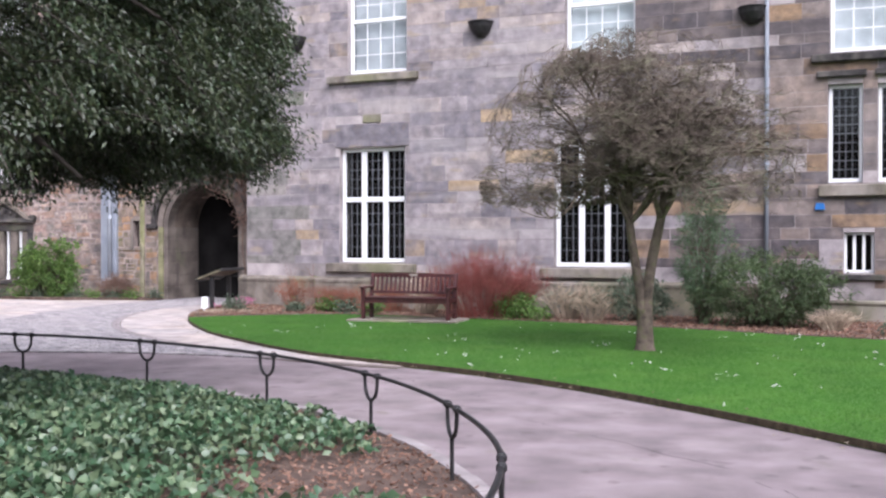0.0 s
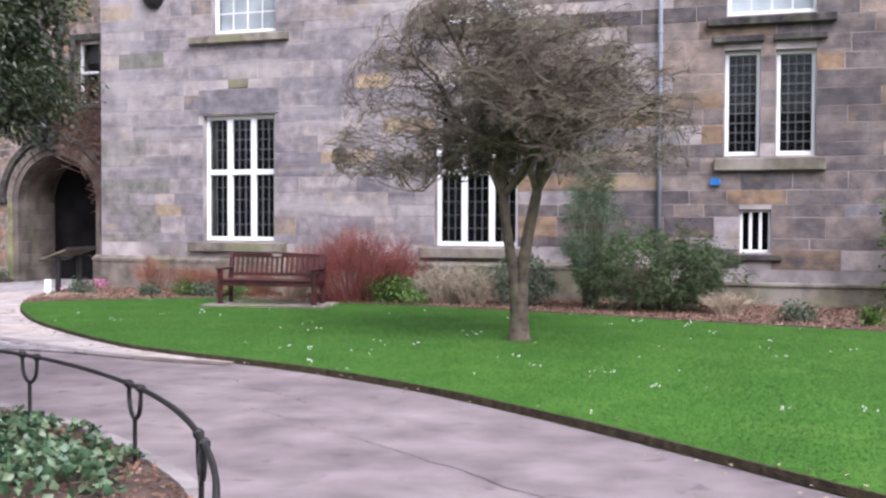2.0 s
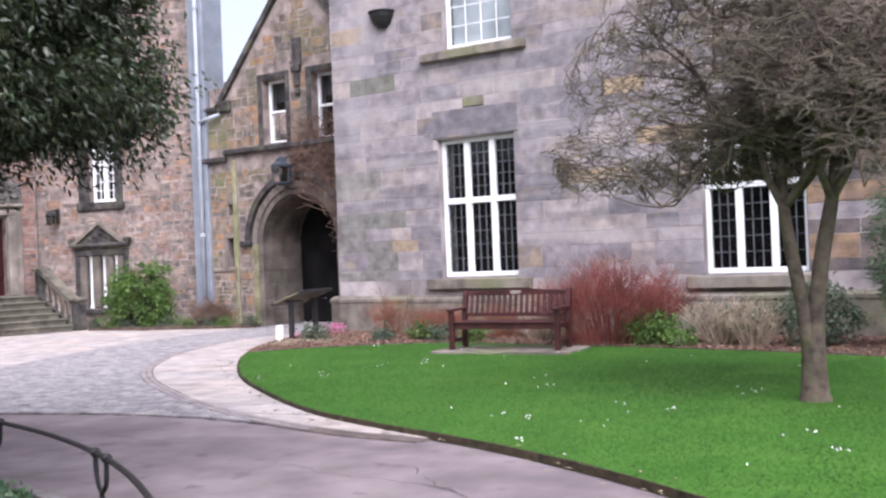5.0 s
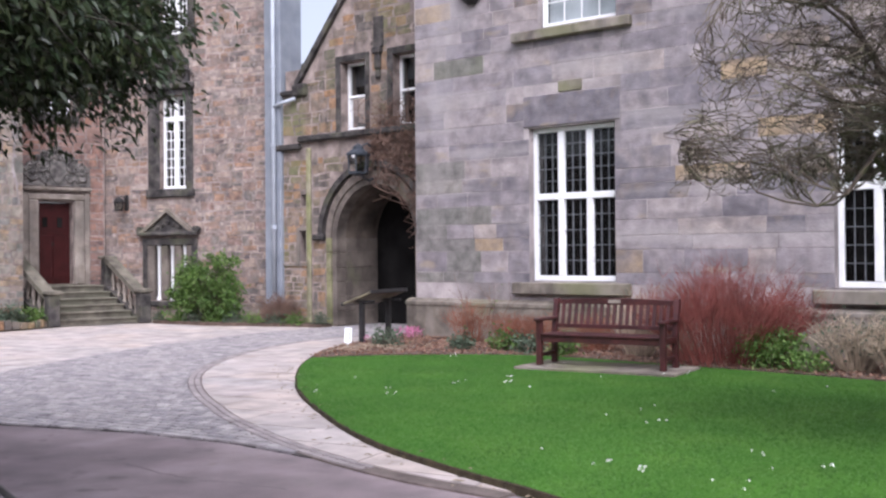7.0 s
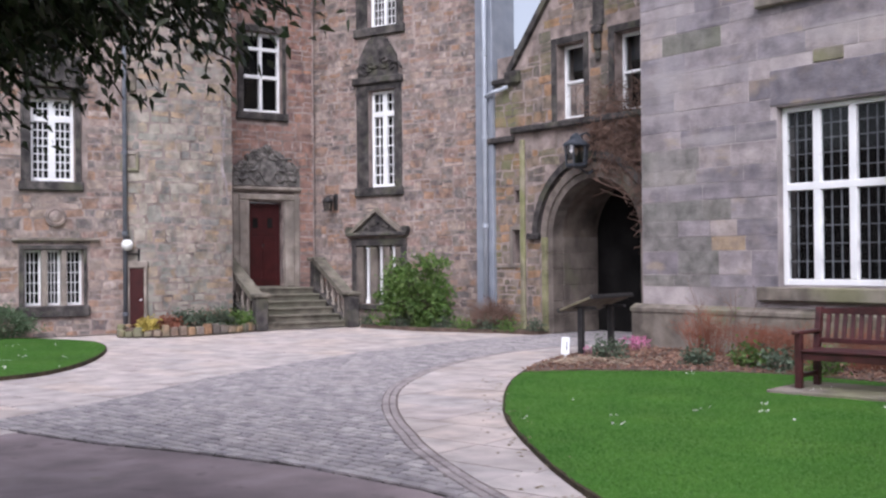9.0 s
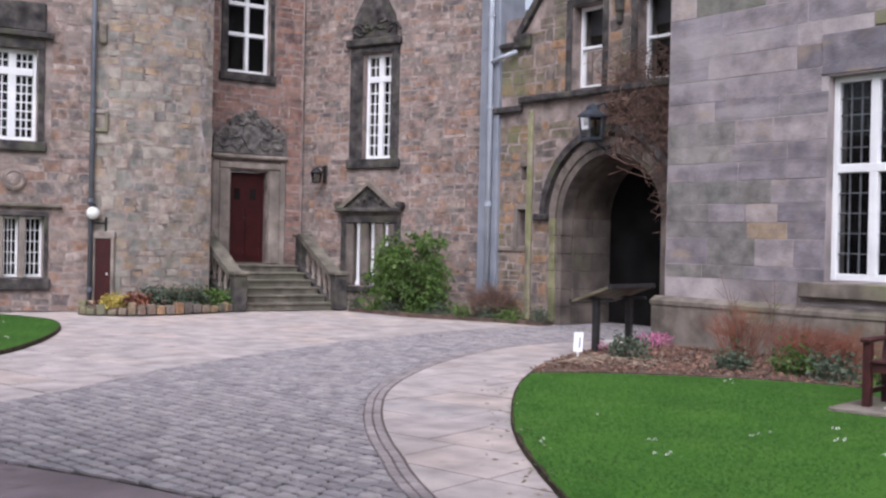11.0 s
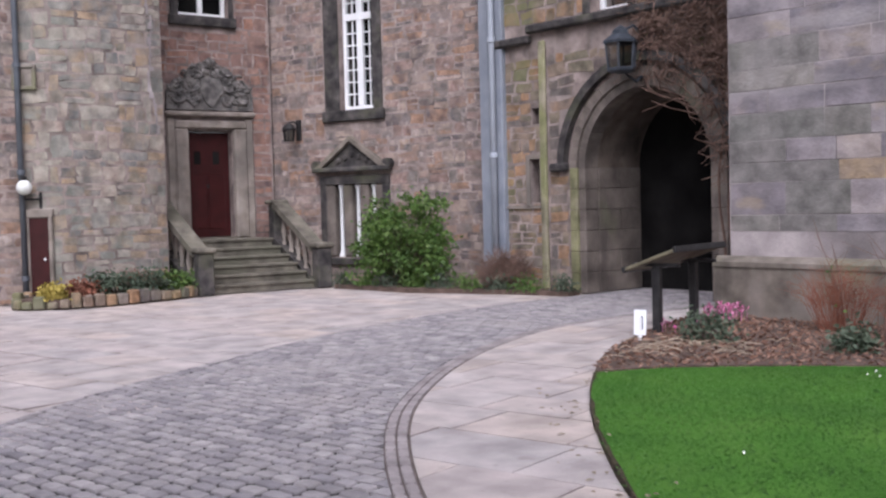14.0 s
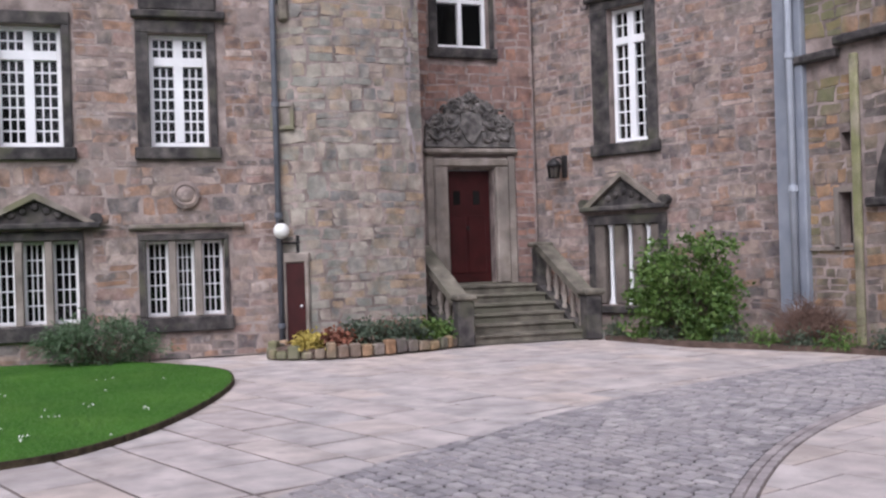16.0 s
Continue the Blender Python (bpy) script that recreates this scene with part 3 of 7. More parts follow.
# closed boxes whose near-black colour paints the rooms' shade behind the glass
room_a = thing("interior_a", MB().box(-15.0, 10.9, 0.55, 4.5, 0.02, 5.0).box(-15.0, 10.9, 0.55, 4.5, 5.1, 9.3), INTERIOR_SHADE, wm(WALL_A), "room interior behind the windows, shade painted near-black", "room", kind="structure")

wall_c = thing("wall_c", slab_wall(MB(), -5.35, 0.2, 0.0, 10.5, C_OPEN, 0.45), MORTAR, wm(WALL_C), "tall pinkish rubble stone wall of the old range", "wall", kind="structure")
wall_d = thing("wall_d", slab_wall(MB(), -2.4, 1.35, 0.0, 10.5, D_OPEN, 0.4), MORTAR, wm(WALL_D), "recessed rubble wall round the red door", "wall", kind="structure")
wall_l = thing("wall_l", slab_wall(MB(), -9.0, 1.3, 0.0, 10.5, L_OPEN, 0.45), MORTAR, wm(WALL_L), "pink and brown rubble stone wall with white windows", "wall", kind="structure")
# same near-black boxes: indoor shade put into their colour
room_w = thing("interior_west", MB().box(-9.0, -0.1, 0.5, 3.5, 0.02, 10.2), INTERIOR_SHADE, wm(WALL_L), "room interior behind the windows, shade painted near-black", "room", kind="structure")
room_d = thing("interior_door", MB().box(-1.2, 1.1, 0.42, 2.0, 4.6, 10.2), INTERIOR_SHADE, wm(WALL_D), "stair interior behind the window, shade painted near-black", "room", kind="structure")
room_c = thing("interior_south", MB().box(-4.6, -0.7, 0.47, 1.1, 0.02, 10.2), INTERIOR_SHADE, wm(WALL_C), "room interior behind the windows, shade painted near-black", "room", kind="structure")
roof_w = thing("roof_west", MB().box(-9.2, 7.5, 0.0, 5.0, 10.5, 10.8), SLATE, wm(WALL_L), "grey roof over the old range", "roof", kind="structure")

# plain unseen walls added behind the walk to darken the window reflections
thing("wall_south", MB().box(-42, 16, -16.5, -16.0, -0.1, 7.5), MORTAR, pose(0, 0, 0), "plain added wall, unseen, darkening the window reflections", "wall", kind="structure")
thing("wall_east", MB().box(15.5, 16.0, -16.0, 22.6, -0.1, 6.0), MORTAR, pose(0, 0, 0), "plain added wall, unseen, closing the east side for reflections", "wall", kind="structure")

# round-cornered stair tower
TOWER_LINE = smooth_line([(-26.2, 17.62, 0), (-26.04, 17.84, 0), (-25.9, 18.12, 0), (-25.8, 18.45, 0), (-25.74, 18.85, 0), (-25.7, 19.25, 0), (-25.7, 19.65, 0), (-25.76, 20.05, 0)], 4)
T_LEN = [0.0]
for i in range(1, len(TOWER_LINE)):
    T_LEN.append(T_LEN[-1] + (TOWER_LINE[i] - TOWER_LINE[i - 1]).length)


def tower_at(u):
    k = next((i for i in range(1, len(T_LEN)) if T_LEN[i] >= u), len(T_LEN) - 1)
    a, b = TOWER_LINE[k - 1], TOWER_LINE[k]
    p = a + (b - a) * ((u - T_LEN[k - 1]) / (T_LEN[k] - T_LEN[k - 1]))
    return p.x, p.y, math.degrees(math.atan2(b.y - a.y, b.x - a.x))


T_DOOR = (0.08, 0.42, 0.0, 1.5)
outline = [(p.x, p.y) for p in TOWER_LINE] + [(-27.25, 20.2), (-27.6, 18.0)]
tower = thing("stair_tower", MB().slab(outline, 0.0, 11.5), MORTAR, pose(0, 0, 0), "rounded stair tower of grey-green rubble stone", "tower", kind="structure")

# gabled arch range
wall_r = thing("wall_gate", None, None, wm(WALL_ARCH), "mossy stone gabled gate range with an arched passage", "wall", kind="structure")
mb = slab_wall(MB(), 0.5, 6.45, 0.0, 5.5, R_OPEN[:2] + R_OPEN[2:], 1.4)
part("wall_body", mb, MORTAR, wall_r)
CX, CZ, CR = 3.88, 2.05, 1.22
mb = MB()
arc = [(CX - CR * math.cos(math.pi * k / 20), CZ + CR * math.sin(math.pi * k / 20)) for k in range(21)]
for y in (0.0, 1.4):
    for a, b in zip(arc, arc[1:]):
        mb.add([(a[0], y, a[1]), (b[0], y, b[1]), (b[0], y, 3.27), (a[0], y, 3.27)], [(0, 1, 2, 3)])
for a, b in zip(arc, arc[1:]):
    mb.add([(a[0], 0, a[1]), (b[0], 0, b[1]), (b[0], 1.4, b[1]), (a[0], 1.4, a[1])], [(0, 1, 2, 3)])
part("arch_vault", mb, VAULT, wall_r, "smooth dressed stone barrel of the archway")
for k in range(6):
    cut = 0.5 + 0.35 * (k % 2)
    for a, b in ((0.31, cut), (cut, 1.39)):
        part("lining_stone", MB().box(2.655, 2.69, a + 0.004, b - 0.004, 0.342 * k + 0.003, 0.342 * (k + 1) - 0.003, 0.006), VAULT_JAMB, wall_r)
        part("lining_stone", MB().box(5.07, 5.105, a + 0.004, b - 0.004, 0.342 * k + 0.003, 0.342 * (k + 1) - 0.003, 0.006), VAULT_JAMB, wall_r)
mb = slab_wall(MB(), 0.98, 6.45, 5.5, 6.1, [(2.85, 3.62, 5.5, 6.1), (4.46, 5.2, 5.5, 6.1)], 0.5)
part("wall_body", mb, MORTAR, wall_r)
part("gable", MB().prism([(1.55, 6.1), (1.62, 6.1), (4.02, 8.6), (6.4, 6.1)][1:], 0.0, 0.5), MORTAR, wall_r)
mb = MB()
for s in (-1, 1):
    a, b = (4.02 + s * 2.62, 5.62), (4.02, 8.72)
    mb.prism([(a[0], a[1]), (b[0], b[1]), (b[0], b[1] + 0.2), (a[0] + s * 0.02, a[1] + 0.2)], -0.1, 0.5)
part("coping", mb, DARKSTONE, wall_r, "dark gable coping")
part("kneeler", MB().box(1.28, 1.75, -0.12, 0.4, 5.45, 5.75, 0.04), DARKSTONE, wall_r)
part("finial", MB().tube([(1.5, 0.1, 5.8), (1.5, 0.1, 6.25)], [0.12, 0.05], 6), DARKSTONE, wall_r)
part("parapet_coping", MB().box(0.35, 1.4, -0.1, 0.6, 5.5, 5.62, 0.03), DARKSTONE, wall_r)
part("string_course", MB().box(0.7, 1.55, -0.14, 0.0, 4.18, 4.32, 0.03).box(1.5, 6.4, -0.16, 0.0, 4.34, 4.48, 0.03), DARKSTONE, wall_r, "mossy dark string course")
part("corbel", MB().box(3.93, 4.17, -0.16, 0.0, 6.15, 6.3, 0.03).box(3.96, 4.14, -0.12, 0.0, 5.8, 6.15, 0.04).box(3.98, 4.12, -0.09, 0, 5.6, 5.8, 0.03).box(3.9, 4.2, -0.05, 0, 6.3, 7.0, 0.02), DARKSTONE, wall_r, "carved dark stone corbel")
# moulded arch rings and hood
def ring(r0, r1, y0, y1, low, n=22):
    mb = MB()
    pts = [(-1, low)] + [None] * (n + 1) + [(1, low)]
    rows = []
    def quad_row(ax, az, bx, bz):
        rows.append([(ax, y0, az), (bx, y0, bz), (bx, y1, bz), (ax, y1, az)])
    quad_row(CX - r0, low, CX - r1, low)
    for k in range(n + 1):
        w = math.pi * k / n
        quad_row(CX - r0 * math.cos(w), CZ + r0 * math.sin(w), CX - r1 * math.cos(w), CZ + r1 * math.sin(w))
    quad_row(CX + r0, low, CX + r1, low)
    for a, b in zip(rows, rows[1:]):
        for k in range(4):
            mb.add([a[k], a[(k + 1) % 4], b[(k + 1) % 4], b[k]], [(0, 1, 2, 3)])
    mb.add(rows[0], [(0, 1, 2, 3)])
    mb.add(rows[-1], [(3, 2, 1, 0)])
    return mb
def voussoir(r0, r1, y0, y1, w0, w1):
    mb = MB()
    rows = []
    for k in range(4):
        w = w0 + (w1 - w0) * k / 3
        c, s_ = math.cos(w), math.sin(w)
        rows.append([(CX - r0 * c, y0, CZ + r0 * s_), (CX - r1 * c, y0, CZ + r1 * s_), (CX - r1 * c, y1, CZ + r1 * s_), (CX - r0 * c, y1, CZ + r0 * s_)])
    for a, b in zip(rows, rows[1:]):
        for k in range(4):
            mb.add([a[k], a[(k + 1) % 4], b[(k + 1) % 4], b[k]], [(0, 1, 2, 3)])
    return mb.add(rows[0], [(0, 1, 2, 3)]).add(rows[-1], [(3, 2, 1, 0)])
for r0, r1, y0 in ((1.2, 1.34, -0.02), (1.345, 1.5, -0.06)):
    for k in range(13):
        part("voussoir", voussoir(r0, r1, y0, 0.3, math.pi * k / 13 + 0.003, math.pi * (k + 1) / 13 - 0.003), VAULT_JAMB, wall_r)
    for s_ in (-1, 1):
        for k in range(6):
            a, b = sorted((CX + s_ * r0, CX + s_ * r1))
            part("jamb_stone", MB().box(a, b, y0, 0.3, 0.342 * k + 0.003, 0.342 * (k + 1) - 0.003, 0.008), GREENSTONE if s_ < 0 and r0 > 1.3 else VAULT_JAMB, wall_r)
part("hood_mould", ring(1.58, 1.72, -0.13, 0.05, 2.1), DARKSTONE, wall_r, "projecting dark hood mould")
part("hood_stop", MB().box(1.98, 2.34, -0.15, 0, 2.0, 2.14, 0.03), DARKSTONE, wall_r)
part("pilaster", MB().box(1.72, 1.86, -0.07, 0.0, 0, 4.2, 0.02), GREENSTONE, wall_r, "green algae-stained stone pilaster")
part("slit_frame", MB().box(1.36, 1.45, -0.04, 0, 1.42, 2.32).box(1.69, 1.76, -0.04, 0, 1.42, 2.32).box(1.45, 1.69, -0.04, 0, 2.24, 2.32).box(0.85, 1.69, -0.04, 0, 1.4, 1.45), DRESSED, wall_r)
# near-black plate paints the shade inside the slit windows
part("slit_back", MB().box(1.4, 1.75, 0.2, 0.24, 1.4, 3.2), INTERIOR_SHADE, wall_r)
# chamber behind the passage, its shade put into a near-black colour
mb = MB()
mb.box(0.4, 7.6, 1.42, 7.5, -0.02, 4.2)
part("passage_chamber", mb, INTERIOR_SHADE, wall_r, "stone passage behind the arch, shade painted near-black")
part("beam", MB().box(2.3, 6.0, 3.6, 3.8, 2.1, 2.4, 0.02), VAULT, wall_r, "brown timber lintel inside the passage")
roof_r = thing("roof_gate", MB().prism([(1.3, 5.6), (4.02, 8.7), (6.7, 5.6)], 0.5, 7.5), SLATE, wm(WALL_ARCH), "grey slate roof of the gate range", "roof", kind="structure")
# gable room box, its shade painted near-black
room_r = thing("interior_gate", MB().box(2.2, 5.9, 0.52, 1.6, 4.45, 6.05), INTERIOR_SHADE, wm(WALL_ARCH), "room interior behind the gable windows, shade painted near-black", "room", kind="structure")

# grey painted corner strip with its rainwater pipe
strip = thing("corner_strip", MB().box(-0.29, 0.29, -0.12, 0.6, 0.0, 10.5, 0.02), PIPE, pose(-21.4, 24.22, 0, 0, 0, 0), "grey painted boxed strip in the wall corner", "wall strip", kind="structure")
rwp = thing("rainwater_pipe", None, None, pose(-21.28, 24.03, 0), "pale grey painted rainwater pipe down the corner", "pipe")
part("pipe", MB().tube([(0, 0, 0.02), (0, 0, 10.4)], 0.055, 10), PIPE_LIGHT, rwp, smooth=True)
for z in (0.5, 2.3, 4.3, 6.2, 8.2):
    part("collar", MB().tube([(0, 0, z), (0, 0, z + 0.09)], 0.075, 10), PIPE_LIGHT, rwp)
part("elbow", MB().tube([(0, 0, 5.25), (0.25, 0, 5.32), (0.7, 0.05, 5.4)], 0.045, 8), PIPE_LIGHT, rwp, smooth=True)


# ---- windows ----
def window(name, wall, box, cols, rows, bars, label, depth=0.14, bar_mat=None, frame_w=0.07, mull=0.09, pane_mat=None, group="", blind=False, bar=0.01):
    """cols, rows: fractions at which mullions and transoms stand. bars: glazing bars (across, up) in each light, for each row."""
    u0, u1, z0, z1 = box
    u0, u1, z0, z1 = u0 + 0.004, u1 - 0.004, z0 + 0.004, z1 - 0.004
    w = thing(name, None, None, wm(wall, 0, depth, 0), label, "window", group, "structure")
    f = frame_w
    part("window_frame", MB().box(u0, u0 + f, 0, 0.1, z0, z1, 0.008).box(u1 - f, u1, 0, 0.1, z0, z1, 0.008).box(u0 + f, u1 - f, 0, 0.1, z0, z0 + f * 1.2, 0.008).box(u0 + f, u1 - f, 0, 0.1, z1 - f, z1, 0.008), WHITE, w)
    us = [u0 + f] + [u0 + (u1 - u0) * c for c in cols] + [u1 - f]
    zs = [z0 + f * 1.2] + [z0 + (z1 - z0) * r for r in rows] + [z1 - f]
    for c in us[1:-1]:
        part("mullion", MB().box(c - mull / 2, c + mull / 2, -0.01, 0.09, z0 + f * 1.2, z1 - f, 0.01), WHITE, w)
    for r in zs[1:-1]:
        part("transom", MB().box(u0 + f, u1 - f, -0.012, 0.088, r - mull / 2, r + mull / 2, 0.01), WHITE, w)
    for i in range(len(us) - 1):
        for j in range(len(zs) - 1):
            a, b = us[i] + (mull / 2 if i else 0), us[i + 1] - (mull / 2 if i < len(us) - 2 else 0)
            c, d = zs[j] + (mull / 2 if j else 0), zs[j + 1] - (mull / 2 if j < len(zs) - 2 else 0)
            ob = part("pane", MB().add([(a, 0.06, c), (b, 0.06, c), (b, 0.06, d), (a, 0.06, d)], [(0, 1, 2, 3)]), pane_mat or PANE, w)
            ob.visible_shadow = False
            nx, ny = bars[j] if isinstance(bars, list) else bars
            t = 0.007 if bar_mat else bar
            mb = MB()
            for k in range(1, nx):
                x = a + (b - a) * k / nx
                mb.box(x - t, x + t, 0.045, 0.075, c, d)
            for k in range(1, ny):
                z = c + (d - c) * k / ny
                mb.box(a, b, 0.043, 0.077, z - t, z + t)
            if mb.v:
                part("glazing_bars", mb, bar_mat or WHITE, w, "dark lead cames" if bar_mat else "")
    if blind:
        part("blind", MB().box(u0 + 0.03, u1 - 0.03, 0.2, 0.21, z0 + 0.02, z1), BLIND, w, "drawn white blind behind the glass")
    return w


def sill(win, u0, u1, z0, z1, out=0.14, material=None):
    return part("window_sill", MB().box(u0, u1, -out - 0.14, -0.142, z0, z1, 0.02), material or SILLSTONE, win, "weathered projecting stone sill")


w = window("window_1", WALL_A, A_OPEN[0], (1 / 3, 2 / 3), (0.55,), (3, 5), "white six-light timber window with dark leaded glass", bar_mat=LEAD, mull=0.12, frame_w=0.08)
sill(w, -13.17, -10.75, 0.9, 1.12)
part("lintel", MB().box(-12.95, -10.95, -0.165, -0.145, 3.94, 4.5, 0.01), ASHLAR, w, "grey stone lintel block")
part("vent", MB().box(-12.2, -11.7, -0.17, -0.147, 4.52, 4.72, 0.01), SILLSTONE, w)
w = window("window_2", WALL_A, A_OPEN[1], (1 / 3, 2 / 3), (0.55,), (3, 5), "white six-light timber window with dark leaded glass", bar_mat=LEAD, mull=0.12, frame_w=0.08)
sill(w, -7.65, -5.28, 0.84, 1.06)
w = window("window_3", WALL_A, A_OPEN[2], (), (0.52,), (4, 3), "white sash window with small panes and a blind", blind=True)
sill(w, -13.15, -10.7, 5.5, 5.68)
w = window("window_4", WALL_A, A_OPEN[3], (), (0.52,), (4, 3), "white sash window with small panes and a blind", blind=True)
sill(w, -7.6, -5.0, 5.42, 5.6)
w = window("window_5", WALL_A, A_OPEN[4], (), (0.52,), (4, 3), "wide white sash window with a drawn blind", blind=True)
sill(w, -1.9, 0.4, 5.26, 5.42, material=DARKSTONE)
w = window("window_6", WALL_A, A_OPEN[5], (), (), (4, 10), "white-framed dark leaded window light beside a stone mullion", bar_mat=LEAD)
sill(w, -1.75, 0.24, 2.56, 2.8)
part("hood_mould", MB().box(-1.8, -0.85, -0.26, -0.142, 4.95, 5.08, 0.02).box(-0.7, 0.25, -0.26, -0.142, 4.95, 5.08, 0.02), DARKSTONE, w)
w = window("window_7", WALL_A, A_OPEN[6], (), (), (4, 10), "white-framed dark leaded window light beside a stone mullion", bar_mat=LEAD)
w = window("window_8", WALL_A, A_OPEN[7], (0.34, 0.66), (), (1, 1), "small low white three-light window", frame_w=0.05, mull=0.06, depth=0.12)
part("window_sill", MB().box(-1.48, -0.5, -0.22, -0.122, 0.88, 1.0, 0.02), DARKSTONE, w)

MANY = [(3, 7), (3, 2)]
def surround(win, box, side=0.3, low=0.22, top=0.16, proud=0.05, material=None, d=0.14):
    u0, u1, z0, z1 = box
    y0, y1 = -d - proud, -d - 0.002
    m = material or DARKSTONE
    part("jamb", MB().box(u0 - side, u0, y0, y1 + 0.0, z0, z1, 0.012), m, win)
    part("jamb", MB().box(u1, u1 + side * 0.6, y0, y1, z0, z1, 0.012), m, win)
    part("lintel", MB().box(u0 - side, u1 + side * 0.6, y0, y1, z1, z1 + top, 0.012), m, win)
    part("window_sill", MB().box(u0 - side - 0.05, u1 + side * 0.6 + 0.05, y0 - 0.05, y1, z0 - low, z0, 0.02), m, win)


w = window("window_9", WALL_C, C_OPEN[0], (0.5,), (0.76,), [(2, 7), (2, 2)], "tall narrow white window in a dark stone surround", mull=0.14, bar=0.013)
surround(w, C_OPEN[0], 0.36)
part("carved_pediment", MB().box(-3.85, -2.3, -0.28, -0.142, 6.02, 6.2, 0.03).prism([(-3.7, 6.2), (-2.45, 6.2), (-2.5, 6.7), (-2.75, 7.1), (-3.07, 7.35), (-3.4, 7.1), (-3.65, 6.7)], -0.2, -0.142), DARKSTONE, w, "dark carved stone pediment")
mb = MB()
for k in range(9):
    a = k * 0.7
    mb.tube([(-3.07 + 0.1 * math.cos(a + t) * (1 + 0.35 * t) * (1 if k % 2 else -1) + (k - 4) * 0.13, -0.22, 6.62 - abs(k - 4) * 0.06 + 0.1 * math.sin(a + t) * (1 + 0.2 * t)) for t in (0, 1, 2, 3, 4)], 0.035, 5)
part("carving", mb, DARKSTONE, w, "carved scrolls in the pediment")
w = window("window_10", WALL_C, C_OPEN[1], (0.5,), (0.76,), MANY, "upper white window in a dark stone surround")
surround(w, C_OPEN[1], 0.36)
# three-light ground window below a triangular pediment
w = window("window_11", WALL_C, C_OPEN[2], (1 / 3, 2 / 3), (), (1, 3), "stone three-light window below a carved triangular pediment", depth=0.2, mull=0.06, frame_w=0.05)
for u in (-3.72, -3.29, -2.88, -2.5):
    part("stone_mullion", MB().box(u - 0.11, u + 0.11, -0.23, -0.03, 0.5, 1.95, 0.03), VAULT_JAMB, w, "brown weathered stone mullion")
for u in (-3.505, -3.085, -2.69):
    part("white_shaft", MB().lathe([(0.075, 0.5), (0.075, 0.55), (0.05, 0.6), (0.042, 0.66), (0.038, 1.84), (0.06, 1.9), (0.06, 1.95)], u, -0.12, 10), WHITE, w, "white painted shaft with a flared foot", smooth=True)
part("jamb", MB().box(-3.95, -3.8, -0.25, -0.202, 0.4, 2.1, 0.01).box(-2.42, -2.25, -0.25, -0.202, 0.4, 2.1, 0.01).box(-3.95, -2.25, -0.26, -0.202, 1.95, 2.12, 0.01), DARKSTONE, w)
part("window_sill", MB().box(-4.0, -2.2, -0.3, -0.202, 0.34, 0.48, 0.02), DARKSTONE, w)
def pediment(win, u0, u1, z0, z1, y, name="pediment"):
    c = (u0 + u1) / 2
    part("cornice", MB().box(u0 - 0.06, u1 + 0.06, y - 0.2, y - 0.002, z0, z0 + 0.09, 0.02), DARKSTONE, win, "moulded stone cornice")
    part(name, MB().prism([(u0 + 0.05, z0 + 0.09), (u1 - 0.05, z0 + 0.09), (c, z1 - 0.05)], y - 0.07, y - 0.002), DARKSTONE, win, "carved triangular stone pediment")
    for s, a in ((1, u0), (-1, u1)):
        part("raking_cornice", MB().prism([(a, z0 + 0.09), (c, z1), (c, z1 - 0.1), (a + s * 0.16, z0 + 0.09)], y - 0.17, y - 0.002), SILLSTONE, win)
        part("scroll", MB().tube([(a, y - 0.16, z0 + 0.14), (a, y, z0 + 0.14)], 0.1, 12), DARKSTONE, win)
    mb = MB()
    for k in range(5):
        mb.lathe([(0.0, 0.0), (0.07, 0.0), (0.05, 0.045), (0.0, 0.06)], 0, 0, 7)
        vs = mb.v[-28:]
        mb.v[-28:] = [(c + (k - 2) * 0.17 + p[0], y - 0.065 - p[2], z0 + 0.22 + 0.06 * (2 - abs(k - 2)) + p[1]) for p in vs]
    part("carving", mb, DARKSTONE, win)
pediment(w, -3.98, -2.24, 2.2, 2.9, -0.2)

w = window("window_12", WALL_D, D_OPEN[1], (0.5,), (0.45, 0.8), (1, 1), "upper white casement window in the tower recess")
surround(w, D_OPEN[1], 0.16, 0.2, 0.16)
w = window("window_13", WALL_L, L_OPEN[0], (0.5,), (0.76,), MANY, "white many-paned window in a buff stone surround", mull=0.15, bar=0.012)
surround(w, L_OPEN[0], 0.2, 0.2, 0.2)
part("head_block", MB().box(-1.62, -0.16, -0.28, -0.142, 5.4, 5.52, 0.02).box(-1.5, -0.3, -0.2, -0.142, 5.52, 6.1, 0.03), DARKSTONE, w, "dark carved head block")
w = window("window_14", WALL_L, L_OPEN[1], (0.5,), (0.76,), MANY, "white many-paned window in a dark stone surround", mull=0.15, bar=0.012)
surround(w, L_OPEN[1], 0.22, 0.2, 0.2)
w = window("window_15", WALL_L, L_OPEN[2], (1 / 3, 2 / 3), (), (3, 5), "low white three-light window between stone mullions", depth=0.18, mull=0.2, frame_w=0.05)
for u in (-1.085, -0.685):
    part("stone_mullion", MB().box(u - 0.06, u + 0.06, -0.2, -0.02, 0.66, 1.88, 0.015), DRESSED, w)
surround(w, L_OPEN[2], 0.12, 0.24, 0.1, d=0.18)
part("label_mould", MB().box(-1.75, 0.05, -0.28, -0.182, 2.06, 2.14, 0.02), SILLSTONE, w)
w = window("window_16", WALL_L, L_OPEN[3], (1 / 3, 2 / 3), (), (3, 5), "low white three-light window below a stone pediment", depth=0.18, mull=0.2, frame_w=0.05)
